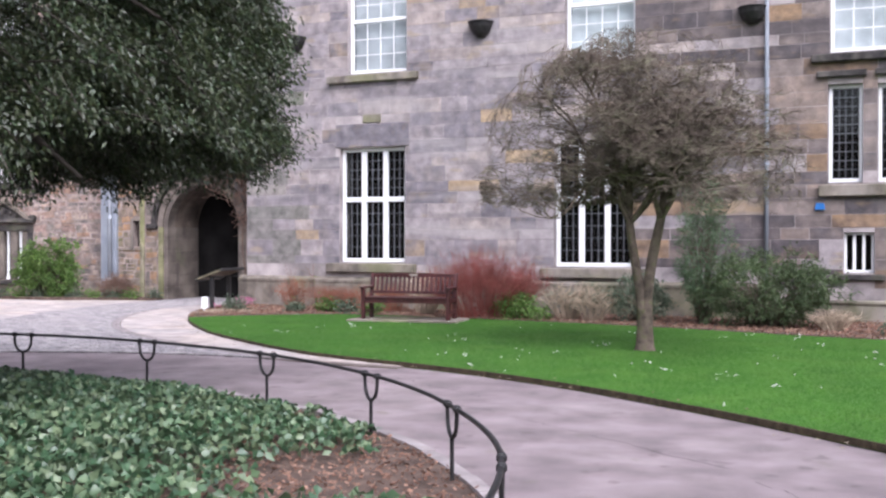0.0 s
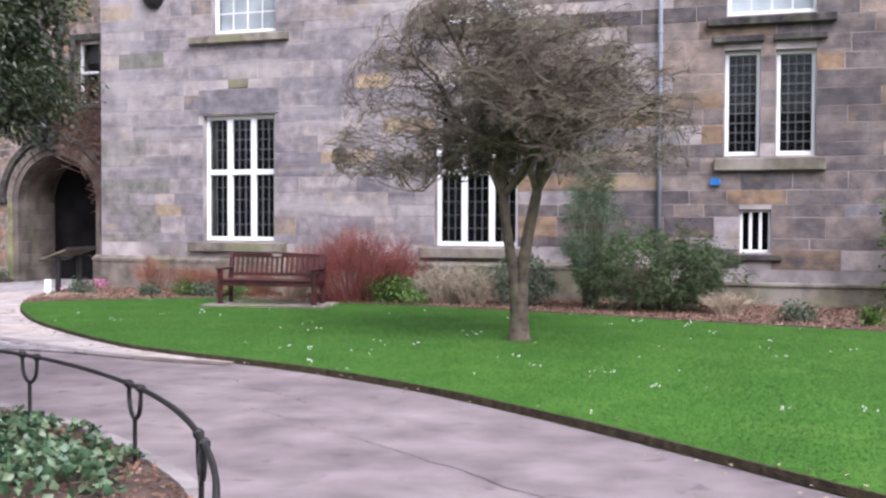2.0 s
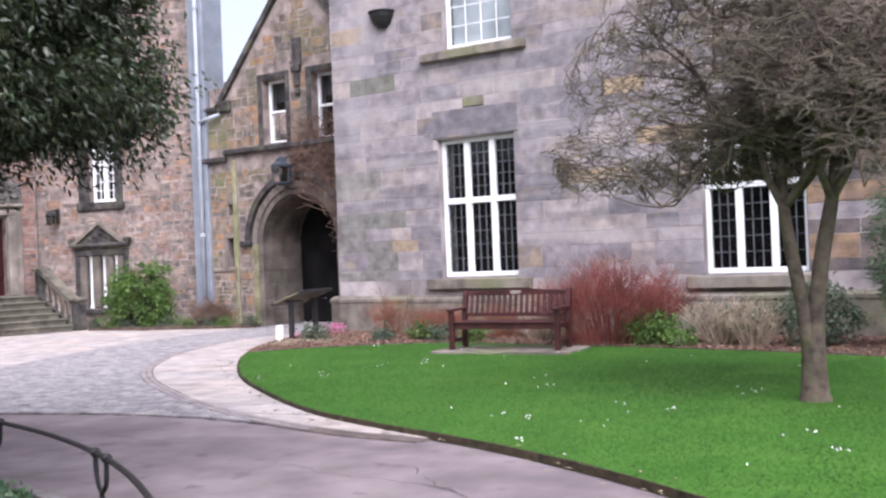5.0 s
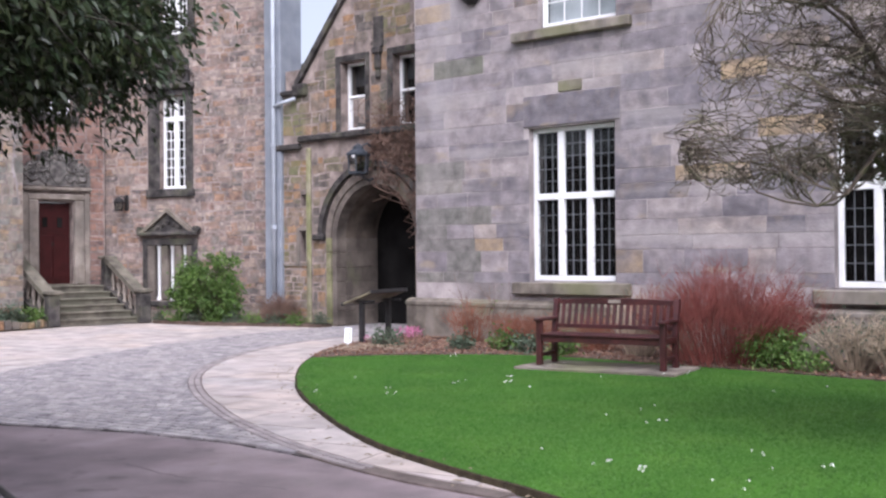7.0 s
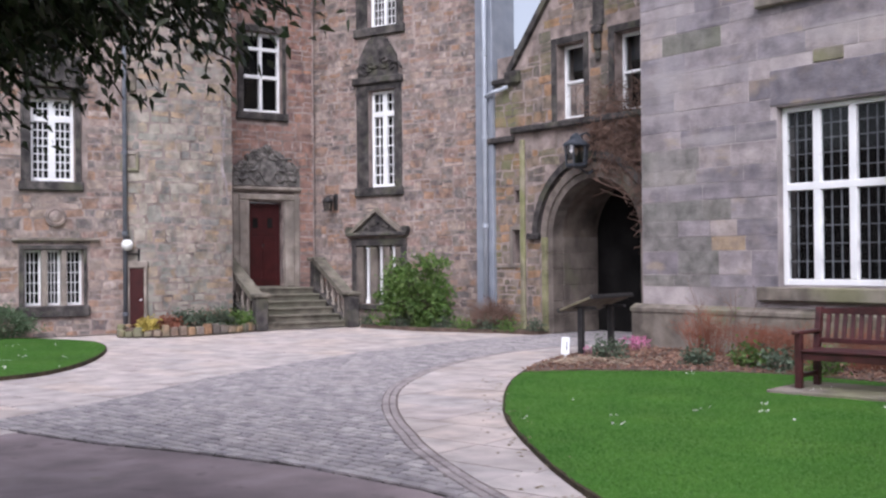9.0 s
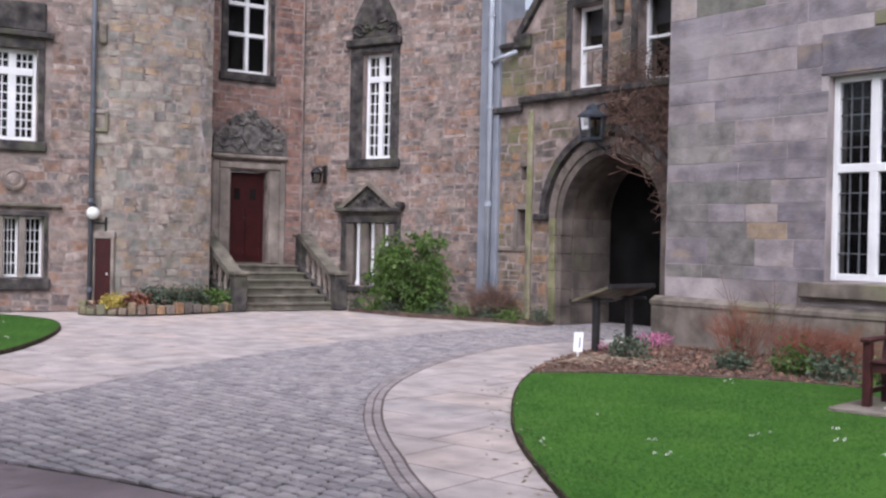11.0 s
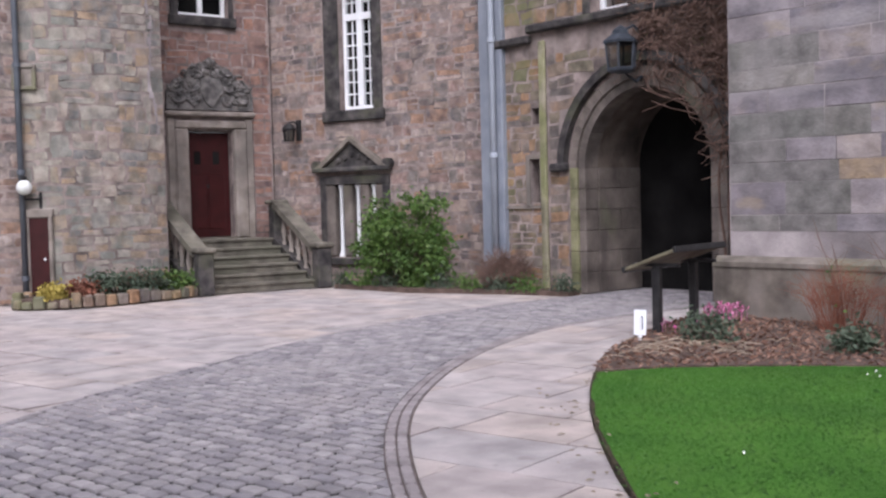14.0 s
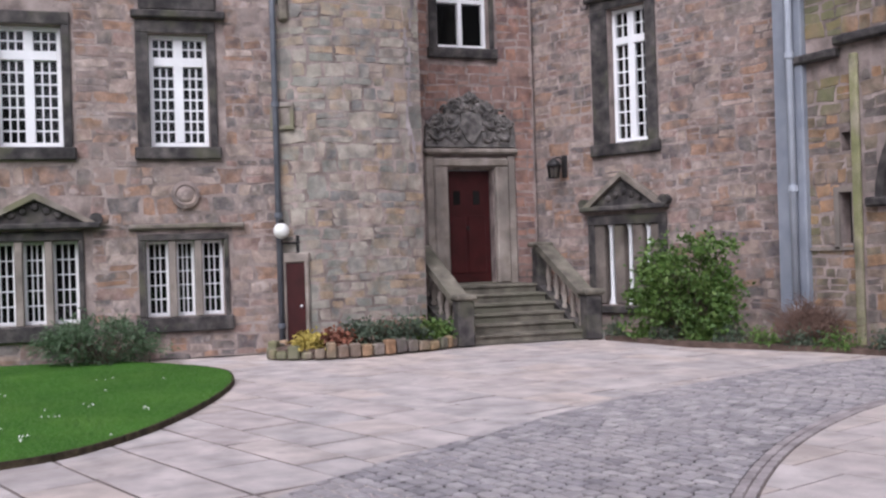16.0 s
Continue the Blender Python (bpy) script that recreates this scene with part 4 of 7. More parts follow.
for u in (-3.367, -2.933):
    part("stone_mullion", MB().box(u - 0.06, u + 0.06, -0.2, -0.02, 0.62, 1.92, 0.015), DRESSED, w)
surround(w, L_OPEN[3], 0.14, 0.24, 0.14, d=0.18)
pediment(w, -4.0, -2.22, 2.1, 2.66, -0.18)
for k, o in enumerate(R_OPEN[2:4]):
    w = window("window_%d" % (17 + k), WALL_ARCH, o, (), (0.5,), (1, 1), "narrow white sash window in the stone gable", depth=0.22, frame_w=0.06, mull=0.06)
    part("jamb", MB().box(o[0] - 0.16, o[0], -0.25, -0.222, 4.5, 6.25, 0.01).box(o[1], o[1] + 0.14, -0.25, -0.222, 4.5, 6.25, 0.01).box(o[0], o[1], -0.25, -0.222, 6.1, 6.25, 0.01), DARKSTONE, w)

# ---- more materials ----
REDDOOR = mat("dark_red_door_paint", [(0.032, 0.006, 0.006), (0.05, 0.009, 0.009)], 5, 0.45, 0.1, detail=0.2)
BLACK = mat("black_painted_iron", [(0.012, 0.012, 0.013), (0.03, 0.028, 0.028)], 12, 0.45, 0.2)
BENCHWOOD = mat("red_brown_varnished_wood", [(0.03, 0.007, 0.008), (0.05, 0.011, 0.0115), (0.068, 0.016, 0.0155)], 7, 0.5, 0.25, 90, spec=0.5)
STEPSTONE = mat("worn_mossy_step_stone", [(0.085, 0.077, 0.062), (0.14, 0.125, 0.1), (0.19, 0.168, 0.135)], 4, 0.9, 0.5, stain=(0.12, 0.115, 0.085), stain_scale=1.1)
BARK = mat("grey_brown_bark", [(0.06, 0.046, 0.038), (0.11, 0.085, 0.068), (0.1, 0.1, 0.05)], 9, 0.95, 1.0, 60)
TWIG = mat("grey_brown_twig", [(0.075, 0.055, 0.046), (0.14, 0.112, 0.09), (0.17, 0.16, 0.105)], 5, 0.9, 0.2)
DARKBARK = mat("dark_evergreen_bark", [(0.03, 0.026, 0.022), (0.06, 0.05, 0.04)], 9, 0.95, 0.6)
REDTWIG = mat("red_dogwood_stem", [(0.11, 0.028, 0.026), (0.19, 0.05, 0.042), (0.15, 0.06, 0.045)], 4, 0.7, 0.1, piece=0.5)
RUSTTWIG = mat("rusty_dry_stem", [(0.15, 0.052, 0.034), (0.22, 0.085, 0.052), (0.14, 0.066, 0.045)], 4, 0.8, 0.1, piece=0.5)
STRAW = mat("dry_straw_stem", [(0.26, 0.2, 0.14), (0.42, 0.34, 0.26)], 6, 0.85, 0.1, piece=0.5)
VINE = mat("dry_brown_vine", [(0.115, 0.07, 0.055), (0.2, 0.13, 0.1)], 6, 0.9, 0.1, piece=0.4)
LEAF_DARK = mat("dark_glossy_evergreen_leaf", [(0.012, 0.02, 0.01), (0.026, 0.042, 0.017), (0.05, 0.058, 0.024), (0.035, 0.06, 0.026), (0.085, 0.095, 0.05)], 2.0, 0.36, 0.0, piece=0.65, translucent=0.12, spec=0.5)
LEAF_IVY = mat("ivy_leaf", [(0.02, 0.05, 0.024), (0.055, 0.11, 0.05), (0.035, 0.08, 0.04), (0.12, 0.18, 0.1), (0.17, 0.22, 0.12), (0.05, 0.1, 0.05), (0.2, 0.23, 0.08)], 1.2, 0.36, 0.0, piece=0.75, translucent=0.12, spec=0.5)
LEAF_BUSH = mat("laurel_bush_leaf", [(0.04, 0.085, 0.018), (0.09, 0.165, 0.035), (0.17, 0.24, 0.07)], 2.0, 0.5, 0.0, piece=0.7, translucent=0.2)
LEAF_GREY = mat("grey_green_leaf", [(0.055, 0.085, 0.055), (0.09, 0.12, 0.08), (0.13, 0.15, 0.1)], 2.0, 0.6, 0.0, piece=0.6, translucent=0.15)
LEAF_FIR = mat("feathery_evergreen_leaf", [(0.035, 0.06, 0.025), (0.07, 0.105, 0.045), (0.12, 0.15, 0.07)], 2.0, 0.6, 0.0, piece=0.6, translucent=0.15)
LEAF_FEATHER = mat("pale_feathery_leaf", [(0.06, 0.105, 0.05), (0.1, 0.16, 0.085), (0.15, 0.2, 0.12)], 2.0, 0.6, 0.0, piece=0.6, translucent=0.15)
CHIP = mat("bark_mulch_chip", [(0.11, 0.06, 0.044), (0.21, 0.115, 0.08), (0.34, 0.22, 0.165)], 6, 0.9, 0.2, piece=0.8)
PETAL_WHITE = mat("white_petal", [(0.7, 0.72, 0.68), (0.8, 0.8, 0.78)], 6, 0.7, 0.0)
PETAL_PINK = mat("pink_cyclamen_petal", [(0.55, 0.05, 0.25), (0.7, 0.35, 0.5)], 9, 0.7, 0.0, piece=0.7)
PETAL_YELLOW = mat("yellow_flower", [(0.3, 0.24, 0.05), (0.42, 0.33, 0.08)], 9, 0.7, 0.0)
DRYLEAF = mat("fallen_dry_leaf", [(0.25, 0.2, 0.13), (0.4, 0.34, 0.26)], 9, 0.8, 0.0, piece=0.7)
LEADBLUE = mat("blue_grey_lantern_metal", [(0.03, 0.036, 0.046), (0.055, 0.063, 0.078)], 8, 0.4, 0.1)
LANTERN_GLASS = glass("lantern_glass", (0.55, 0.57, 0.55))
OPAL = mat("opal_white_globe", [(0.72, 0.72, 0.68), (0.8, 0.8, 0.77)], 3, 0.25, 0.0, detail=0.05)
BLUE = mat("blue_alarm_plastic", [(0.03, 0.14, 0.4), (0.045, 0.17, 0.46)], 4, 0.35, 0.0, detail=0.1)
BOARD = mat("weathered_lectern_board", [(0.1, 0.085, 0.055), (0.17, 0.15, 0.1)], 7, 0.6, 0.3)
SIGNWHITE = mat("white_sign_panel", [(0.75, 0.76, 0.78), (0.82, 0.82, 0.83)], 4, 0.5, 0.0, detail=0.05)
INK = mat("dark_sign_ink", [(0.06, 0.06, 0.1), (0.09, 0.09, 0.13)], 4, 0.6, 0.0)


def np_object(name, verts, faces, material, parent=None, kind="", label="", smooth=False):
    """verts (n, 3) and faces (m, 3 or 4) as arrays."""
    me = bpy.data.meshes.new(name)
    k = faces.shape[1]
    me.vertices.add(len(verts))
    me.vertices.foreach_set("co", verts.astype(np.float32).ravel())
    me.loops.add(faces.size)
    me.loops.foreach_set("vertex_index", faces.astype(np.int32).ravel())
    me.polygons.add(len(faces))
    me.polygons.foreach_set("loop_start", np.arange(0, faces.size, k, dtype=np.int32))
    me.materials.append(material)
    me.update(calc_edges=True)
    me.validate()
    ob = new(name, me)
    if parent:
        ob.parent = parent
    return tagged(ob, label, kind=kind)


def leaf_mesh(name, at, axis, length, width, material, parent=None, label="", droop=0.15, kind="", gen=None):
    """Folded leaves: at (n, 3) bases, axis (n, 3) unit directions."""
    gen = gen or np.random.default_rng(3)
    n = len(at)
    side = np.cross(axis, gen.normal(size=(n, 3)))
    side /= np.linalg.norm(side, axis=1, keepdims=True) + 1e-9
    up = np.cross(side, axis)
    ln = (length * gen.uniform(0.7, 1.25, (n, 1)))
    wd = (width * gen.uniform(0.7, 1.25, (n, 1)))
    tip = at + axis * ln - np.array([0, 0, 1.0]) * ln * droop
    mid = at + axis * ln * 0.45
    v = np.stack([at, mid + side * wd / 2 + up * wd * 0.22, tip, mid - side * wd / 2 + up * wd * 0.22], 1).reshape(-1, 3)
    b = np.arange(n)[:, None] * 4
    f = np.concatenate([b + [0, 1, 2], b + [0, 2, 3]], 1).reshape(-1, 3)
    return np_object(name, v, f, material, parent, kind, label)


def unit(v):
    return v / (np.linalg.norm(v, axis=-1, keepdims=True) + 1e-9)


# ---- gate range and old range: doors, steps, lamps ----
door = thing("door_1", None, None, wm(WALL_D, -0.01, 0.0, 0.93), "closed dark red panelled door at the head of stone steps", "door", kind="structure")
part("door_leaf", MB().box(-0.45, 0.45, 0.16, 0.22, 0.03, 2.14, 0.01), REDDOOR, door)
# peep windows are flat plates painted with the near-black indoor shade
for u in (-0.24, 0.16):
    part("peep_window", MB().box(u - 0.06, u + 0.08, 0.148, 0.158, 1.5, 1.76), INTERIOR_SHADE, door, "small dark glazed opening")
    part("panel", MB().box(u - 0.17, u + 0.19, 0.145, 0.162, 0.2, 1.3, 0.012), REDDOOR, door)
part("handle", MB().tube([(-0.02, 0.11, 1.06), (-0.02, 0.15, 1.06)], 0.035, 10), BLACK, door, "round black handle")
for s in (-1, 1):
    part("door_jamb", MB().box(s * 0.62 - 0.14, s * 0.62 + 0.14, -0.1, 0.12, 0.0, 2.2, 0.03), DRESSED, door, "moulded stone jamb")
    part("door_pier", MB().box(s * 0.83 - 0.08, s * 0.83 + 0.08, -0.06, -0.002, -0.9, 2.42, 0.02), DRESSED, door)
part("door_head", MB().box(-0.76, 0.76, -0.1, 0.12, 2.2, 2.36, 0.03), DRESSED, door, "moulded stone door head")
part("cornice", MB().box(-0.95, 0.95, -0.15, -0.002, 2.44, 2.54, 0.03), DRESSED, door, "projecting stone cornice")
part("threshold", MB().box(-0.48, 0.48, -0.1, 0.3, -0.02, 0.028, 0.008), STEPSTONE, door)
# carved crest above the door
crest = [(-0.92, 2.57), (0.92, 2.57), (0.9, 2.95), (0.72, 3.18), (0.52, 3.2), (0.42, 3.4), (0.2, 3.48), (0.0, 3.62), (-0.2, 3.48), (-0.42, 3.4), (-0.52, 3.2), (-0.72, 3.18), (-0.9, 2.95)]
part("carved_crest", MB().prism(crest, -0.09, -0.002), CARVED, door, "weathered carved stone crest")
mb = MB()
crng = random.Random(11)
for s in (-1, 1):
    for cx, cz, r0 in ((0.7, 2.85, 0.17), (0.42, 3.06, 0.16), (0.72, 3.08, 0.1), (0.25, 3.3, 0.12), (0.36, 2.75, 0.12), (0.1, 3.46, 0.08)):
        mb.tube([(s * (cx + math.cos(t * 0.7 + r0 * 20) * r0 * (1 - t / 11)), -0.1 - 0.02 * math.sin(t), cz + math.sin(t * 0.7 + r0 * 20) * r0 * (1 - t / 11)) for t in range(10)], [0.045 - 0.003 * t for t in range(10)], 5)
for k in range(110):
    cx, cz = crng.uniform(-0.85, 0.85), crng.uniform(2.62, 3.5)
    if cz > 3.55 - 0.62 * abs(cx) ** 1.3:
        continue
    a = crng.uniform(0, 6.28)
    r0 = crng.uniform(0.04, 0.1)
    mb.tube([(cx + r0 * math.cos(a + t), -0.1, cz + r0 * math.sin(a + t)) for t in (0, 0.8, 1.6, 2.4)], [0.02, 0.035, 0.03, 0.012], 5)
part("carving", mb, CARVED, door, "carved stone scrolls and leaves", smooth=True)
shield = [(-0.2, 3.2), (0.2, 3.2), (0.21, 2.9), (0.1, 2.7), (0.0, 2.62), (-0.1, 2.7), (-0.21, 2.9)]
part("shield", MB().prism(shield, -0.13, -0.062), CARVED, door, "carved blank shield")

# steps between two balustrades
steps = thing("entrance_steps", None, None, pose(-24.72, 21.44, 0, 0, 0, 80), "flight of six worn mossy stone steps to the red door", "steps", kind="structure")
RISE, GO = 0.155, 0.29
for k in range(6):
    part("step", MB().box(-1.02 + 0.02 * k, 1.02 - 0.05 * k, GO * k, 3.0, RISE * (k + 1) - 0.05, RISE * (k + 1) - 0.001 if k < 5 else 0.93, 0.012).box(-1.0 + 0.02 * k, 1.0 - 0.05 * k, GO * k + 0.035, 3.0, RISE * k, RISE * (k + 1) - 0.045), STEPSTONE, steps)


def balustrade(u, lean, label):
    b = thing("balustrade", None, None, pose(-24.72, 21.44, 0, 0, 0, 80) @ pose(u, 0, 0), label, "balustrade", "stone balustrades beside the steps")
    low, high = 0.7, 1.54
    run, top = 0.05, 1.75
    x = lean
    part("newel", MB().box(-0.14, 0.14, -0.2, 0.1, 0.0, low + 0.05, 0.02), DARKSTONE, b, "square stone newel block")
    part("newel_cap", MB().box(-0.19, 0.19, -0.25, 0.14, low + 0.05, low + 0.15, 0.03), STEPSTONE, b)
    part("newel", MB().box(x - 0.13, x + 0.13, top - 0.15, top + 0.15, 0.0, high + 0.05, 0.02), DARKSTONE, b)
    part("newel_cap", MB().box(x - 0.18, x + 0.18, top - 0.2, top + 0.25, high + 0.05, high + 0.14, 0.03), STEPSTONE, b)
    part("handrail", MB().add([(dx + x * t, y, z + dz) for t, y, z in ((0, 0.12, low + 0.03), (1, top - 0.1, high + 0.05)) for dx, dz in ((-0.15, -0.06), (0.15, -0.06), (0.15, 0.08), (-0.15, 0.08))], [(0, 1, 5, 4), (1, 2, 6, 5), (2, 3, 7, 6), (3, 0, 4, 7), (0, 3, 2, 1), (4, 5, 6, 7)]), STEPSTONE, b, "sloping mossy stone handrail")
    part("base", MB().add([(dx + x * t, y, z) for t, y in ((0, 0.1), (1, top - 0.1)) for dx, z in ((-0.12, 0.0), (0.12, 0.0), (0.12, 0.1 + 0.8 * t), (-0.12, 0.1 + 0.8 * t))], [(0, 1, 5, 4), (1, 2, 6, 5), (2, 3, 7, 6), (3, 0, 4, 7), (0, 3, 2, 1), (4, 5, 6, 7)]), DARKSTONE, b)
    for k in range(5):
        t = (k + 0.7) / 5.4
        y, z0, z1 = 0.12 + (top - 0.22) * t, 0.08 + 0.8 * t, low - 0.03 + (high - low + 0.02) * t
        mb, hgt = MB(), z1 - z0 + 0.04
        mb.lathe([(0.05, z0), (0.05, z0 + 0.06), (0.03, z0 + 0.09), (0.058, z0 + hgt * 0.38), (0.028, z0 + hgt * 0.75), (0.05, z0 + hgt * 0.88), (0.05, z0 + hgt)], x * t, y, 9)
        part("baluster", mb, DRESSED, b, smooth=True)
    return b


balustrade(-1.17, -0.2, "mossy stone balustrade sloping beside the steps and tower")
balustrade(1.12, -0.14, "mossy stone balustrade sloping beside the steps and bush")

# low door in the tower and downpipe with globe lamp
tx, ty, tdeg = tower_at(0.24)
low_door = thing("door_2", None, None, pose(tx, ty, 0, 0, 0, tdeg), "narrow low dark red door set in the tower foot", "door", kind="structure")
part("door_leaf", MB().box(-0.14, 0.17, -0.03, -0.012, 0.05, 1.46), REDDOOR, low_door, "dark red timber leaf")
part("door_jamb", MB().box(-0.26, -0.14, -0.07, 0.05, 0.0, 1.5, 0.02).box(0.17, 0.24, -0.07, 0.05, 0, 1.5, 0.02).box(-0.26, 0.26, -0.07, 0.05, 1.46, 1.62, 0.02), DRESSED, low_door, "stone jambs and lintel")
part("knob", MB().lathe([(0.0, 0.0), (0.025, 0.015), (0.0, 0.05)], 0, 0, 8), WHITE, low_door).matrix_local = pose(0.1, -0.035, 0.75, 90, 0, 0)
pipe2 = thing("downpipe", None, None, wm(WALL_L, 0.6, -0.1, 0), "dark grey cast iron downpipe on the rubble wall", "pipe")
part("pipe", MB().tube([(0, 0, 0.02), (0, 0, 10.4)], 0.05, 10), DARKPIPE, pipe2, smooth=True)
for z in (0.4, 2.2, 4.0, 5.8, 7.6):
    part("collar", MB().tube([(0, 0, z), (0, 0, z + 0.08)], 0.068, 10), DARKPIPE, pipe2)
part("hopper", MB().box(0.1, 0.26, -0.08, 0.08, 5.4, 5.85, 0.04), SILLSTONE, pipe2, "rusty hopper head")
globe = thing("globe_lamp", None, None, wm(WALL_L, 0.62, -0.22, 1.98), "white glass globe lamp on a dark bracket", "lamp")
part("globe", MB().lathe([(0.13 * math.sin(math.pi * k / 12), -0.13 * math.cos(math.pi * k / 12)) for k in range(13)], 0, 0, 18), OPAL, globe, smooth=True)
part("cap", MB().lathe([(0.05, 0.12), (0.05, 0.17), (0.02, 0.2), (0.0, 0.2)], 0, 0, 10), BLACK, globe)
part("bracket", MB().tube([(0, 0, -0.13), (0, 0, -0.2), (0.3, 0.1, -0.2)], 0.02, 6).tube([(0.28, 0.1, -0.08), (0.28, 0.1, -0.36)], 0.03, 6).tube([(0.3, 0.1, -0.2), (0.3, 0.45, -0.2)], 0.025, 6), BLACK, globe)

wall_lamp = thing("wall_lantern", None, None, wm(WALL_C, -4.47, 0, 3.0), "small black iron wall lantern beside the door", "lamp")
part("back_plate", MB().box(-0.06, 0.06, -0.05, 0.0, -0.12, 0.3, 0.01), BLACK, wall_lamp)
part("arm", MB().tube([(0, -0.05, 0.2), (0, -0.2, 0.26), (0, -0.34, 0.22)], 0.018, 6), BLACK, wall_lamp)
part("cage", MB().lathe([(0.08, -0.14), (0.1, -0.12), (0.12, 0.08), (0.13, 0.1)], 0, -0.34, 8), LANTERN_GLASS, wall_lamp)
for k in range(8):
    w = math.pi * k / 4
    part("cage_bar", MB().tube([(0.095 * math.cos(w), -0.34 + 0.095 * math.sin(w), -0.14), (0.125 * math.cos(w), -0.34 + 0.125 * math.sin(w), 0.1)], 0.009, 4), BLACK, wall_lamp)
part("hood", MB().lathe([(0.15, 0.09), (0.15, 0.12), (0.09, 0.19), (0.03, 0.22), (0.0, 0.25)], 0, -0.34, 10), BLACK, wall_lamp)

lantern = thing("arch_lantern", None, None, wm(WALL_ARCH, 3.9, -0.55, 3.42), "blue-grey metal lantern bracketed over the archway", "lamp")
part("base", MB().lathe([(0.0, -0.02), (0.2, 0.0), (0.23, 0.03), (0.23, 0.06)], 0, 0, 6), LEADBLUE, lantern)
for k in range(6):
    a, b = math.pi * k / 3, math.pi * (k + 1) / 3
    part("pane", MB().add([(0.2 * math.cos(a), 0.2 * math.sin(a), 0.07), (0.2 * math.cos(b), 0.2 * math.sin(b), 0.07), (0.235 * math.cos(b), 0.235 * math.sin(b), 0.42), (0.235 * math.cos(a), 0.235 * math.sin(a), 0.42)], [(0, 1, 2, 3)]), LANTERN_GLASS, lantern)
    part("lantern_bar", MB().tube([(0.205 * math.cos(a), 0.205 * math.sin(a), 0.05), (0.24 * math.cos(a), 0.24 * math.sin(a), 0.43)], 0.018, 5), LEADBLUE, lantern)
part("hood", MB().lathe([(0.28, 0.42), (0.28, 0.46), (0.14, 0.56), (0.12, 0.62), (0.07, 0.66), (0.0, 0.7)], 0, 0, 6), LEADBLUE, lantern)
part("bracket", MB().tube([(0, 0.0, 0.6), (0, 0.3, 0.72), (0, 0.56, 0.55)], 0.02, 6), LEADBLUE, lantern)
part("bracket", MB().tube([(0, 0.1, -0.02), (0, 0.35, -0.12), (0, 0.56, 0.02)], 0.02, 6), LEADBLUE, lantern)
part("back_plate", MB().box(-0.08, 0.08, 0.5, 0.56, -0.1, 0.8, 0.02), BLACK, lantern)

# ornaments on the old range
medal = thing("stone_medallion", MB().lathe([(0.22, 0.0), (0.22, 0.04), (0.16, 0.06), (0.14, 0.04), (0.08, 0.07), (0.0, 0.08)], 0, 0, 20), RUBBLE, wm(WALL_L, -0.86, -0.02, 2.6) @ pose(0, 0, 0, 90, 0, 0), "round carved red stone medallion on the wall", "carving")
plaque = thing("stone_plaque", None, None, pose(*tower_at(0.12)[:2], 3.85, 0, 0, tower_at(0.12)[2]), "small square framed stone plaque on the tower", "plaque")
part("plaque_frame", MB().box(-0.2, 0.2, -0.08, -0.03, -0.22, -0.15, 0.01).box(-0.2, 0.2, -0.08, -0.03, 0.15, 0.22, 0.01).box(-0.2, -0.13, -0.08, -0.03, -0.15, 0.15, 0.01).box(0.13, 0.2, -0.08, -0.03, -0.15, 0.15, 0.01), SILLSTONE, plaque)
part("panel", MB().box(-0.13, 0.13, -0.045, -0.03, -0.15, 0.15), DRESSED, plaque)

# ---- fittings on the facade ----
for x, z in ((-14.1, 6.6), (-9.11, 6.58), (-3.05, 6.38)):
    bk = thing("wall_basket", None, None, wm(WALL_A, x, -0.02, z), "empty dark half-round basket fixed to the wall", "hanging basket", "baskets on the facade")
    part("bowl", MB().lathe([(0.08, -0.24), (0.2, -0.14), (0.27, 0.0), (0.29, 0.1), (0.26, 0.1), (0.2, 0.0), (0.05, -0.18)], 0, 0, 12, 0.5), BLACK, bk).matrix_local = pose(0, 0, 0, 0, 0, 180)
    part("rim", MB().tube([(-0.3 * math.cos(math.pi * k / 12), -0.3 * math.sin(math.pi * k / 12), 0.11) for k in range(13)], 0.018, 5), BLACK, bk)
    part("soil", MB().lathe([(0.27, 0.06), (0.12, 0.12), (0.0, 0.13)], 0, 0, 12, 0.5), SOIL, bk).matrix_local = pose(0, 0, 0, 0, 0, 180)
alarm = thing("alarm_box", None, None, wm(WALL_A, -1.72, -0.02, 2.36), "small blue plastic alarm box on the wall", "alarm box")
part("cover", MB().prism([(-0.1, -0.06), (0.1, -0.06), (0.075, 0.07), (-0.075, 0.07)], -0.07, -0.01), BLUE, alarm)
part("base", MB().box(-0.08, 0.08, -0.01, 0.0, -0.05, 0.05), WHITE, alarm)
fpipe = thing("facade_pipe", None, None, wm(WALL_A, -2.76, -0.09, 0), "slim blue-grey rainwater pipe on the facade", "pipe")
part("pipe", MB().tube([(0, 0, 0.4), (0, 0, 9.3)], 0.045, 8), PIPE, fpipe, smooth=True)
for z in (1.2, 3.2, 5.2, 7.2):
    part("collar", MB().tube([(0, 0, z), (0, 0, z + 0.07)], 0.062, 8), PIPE, fpipe)

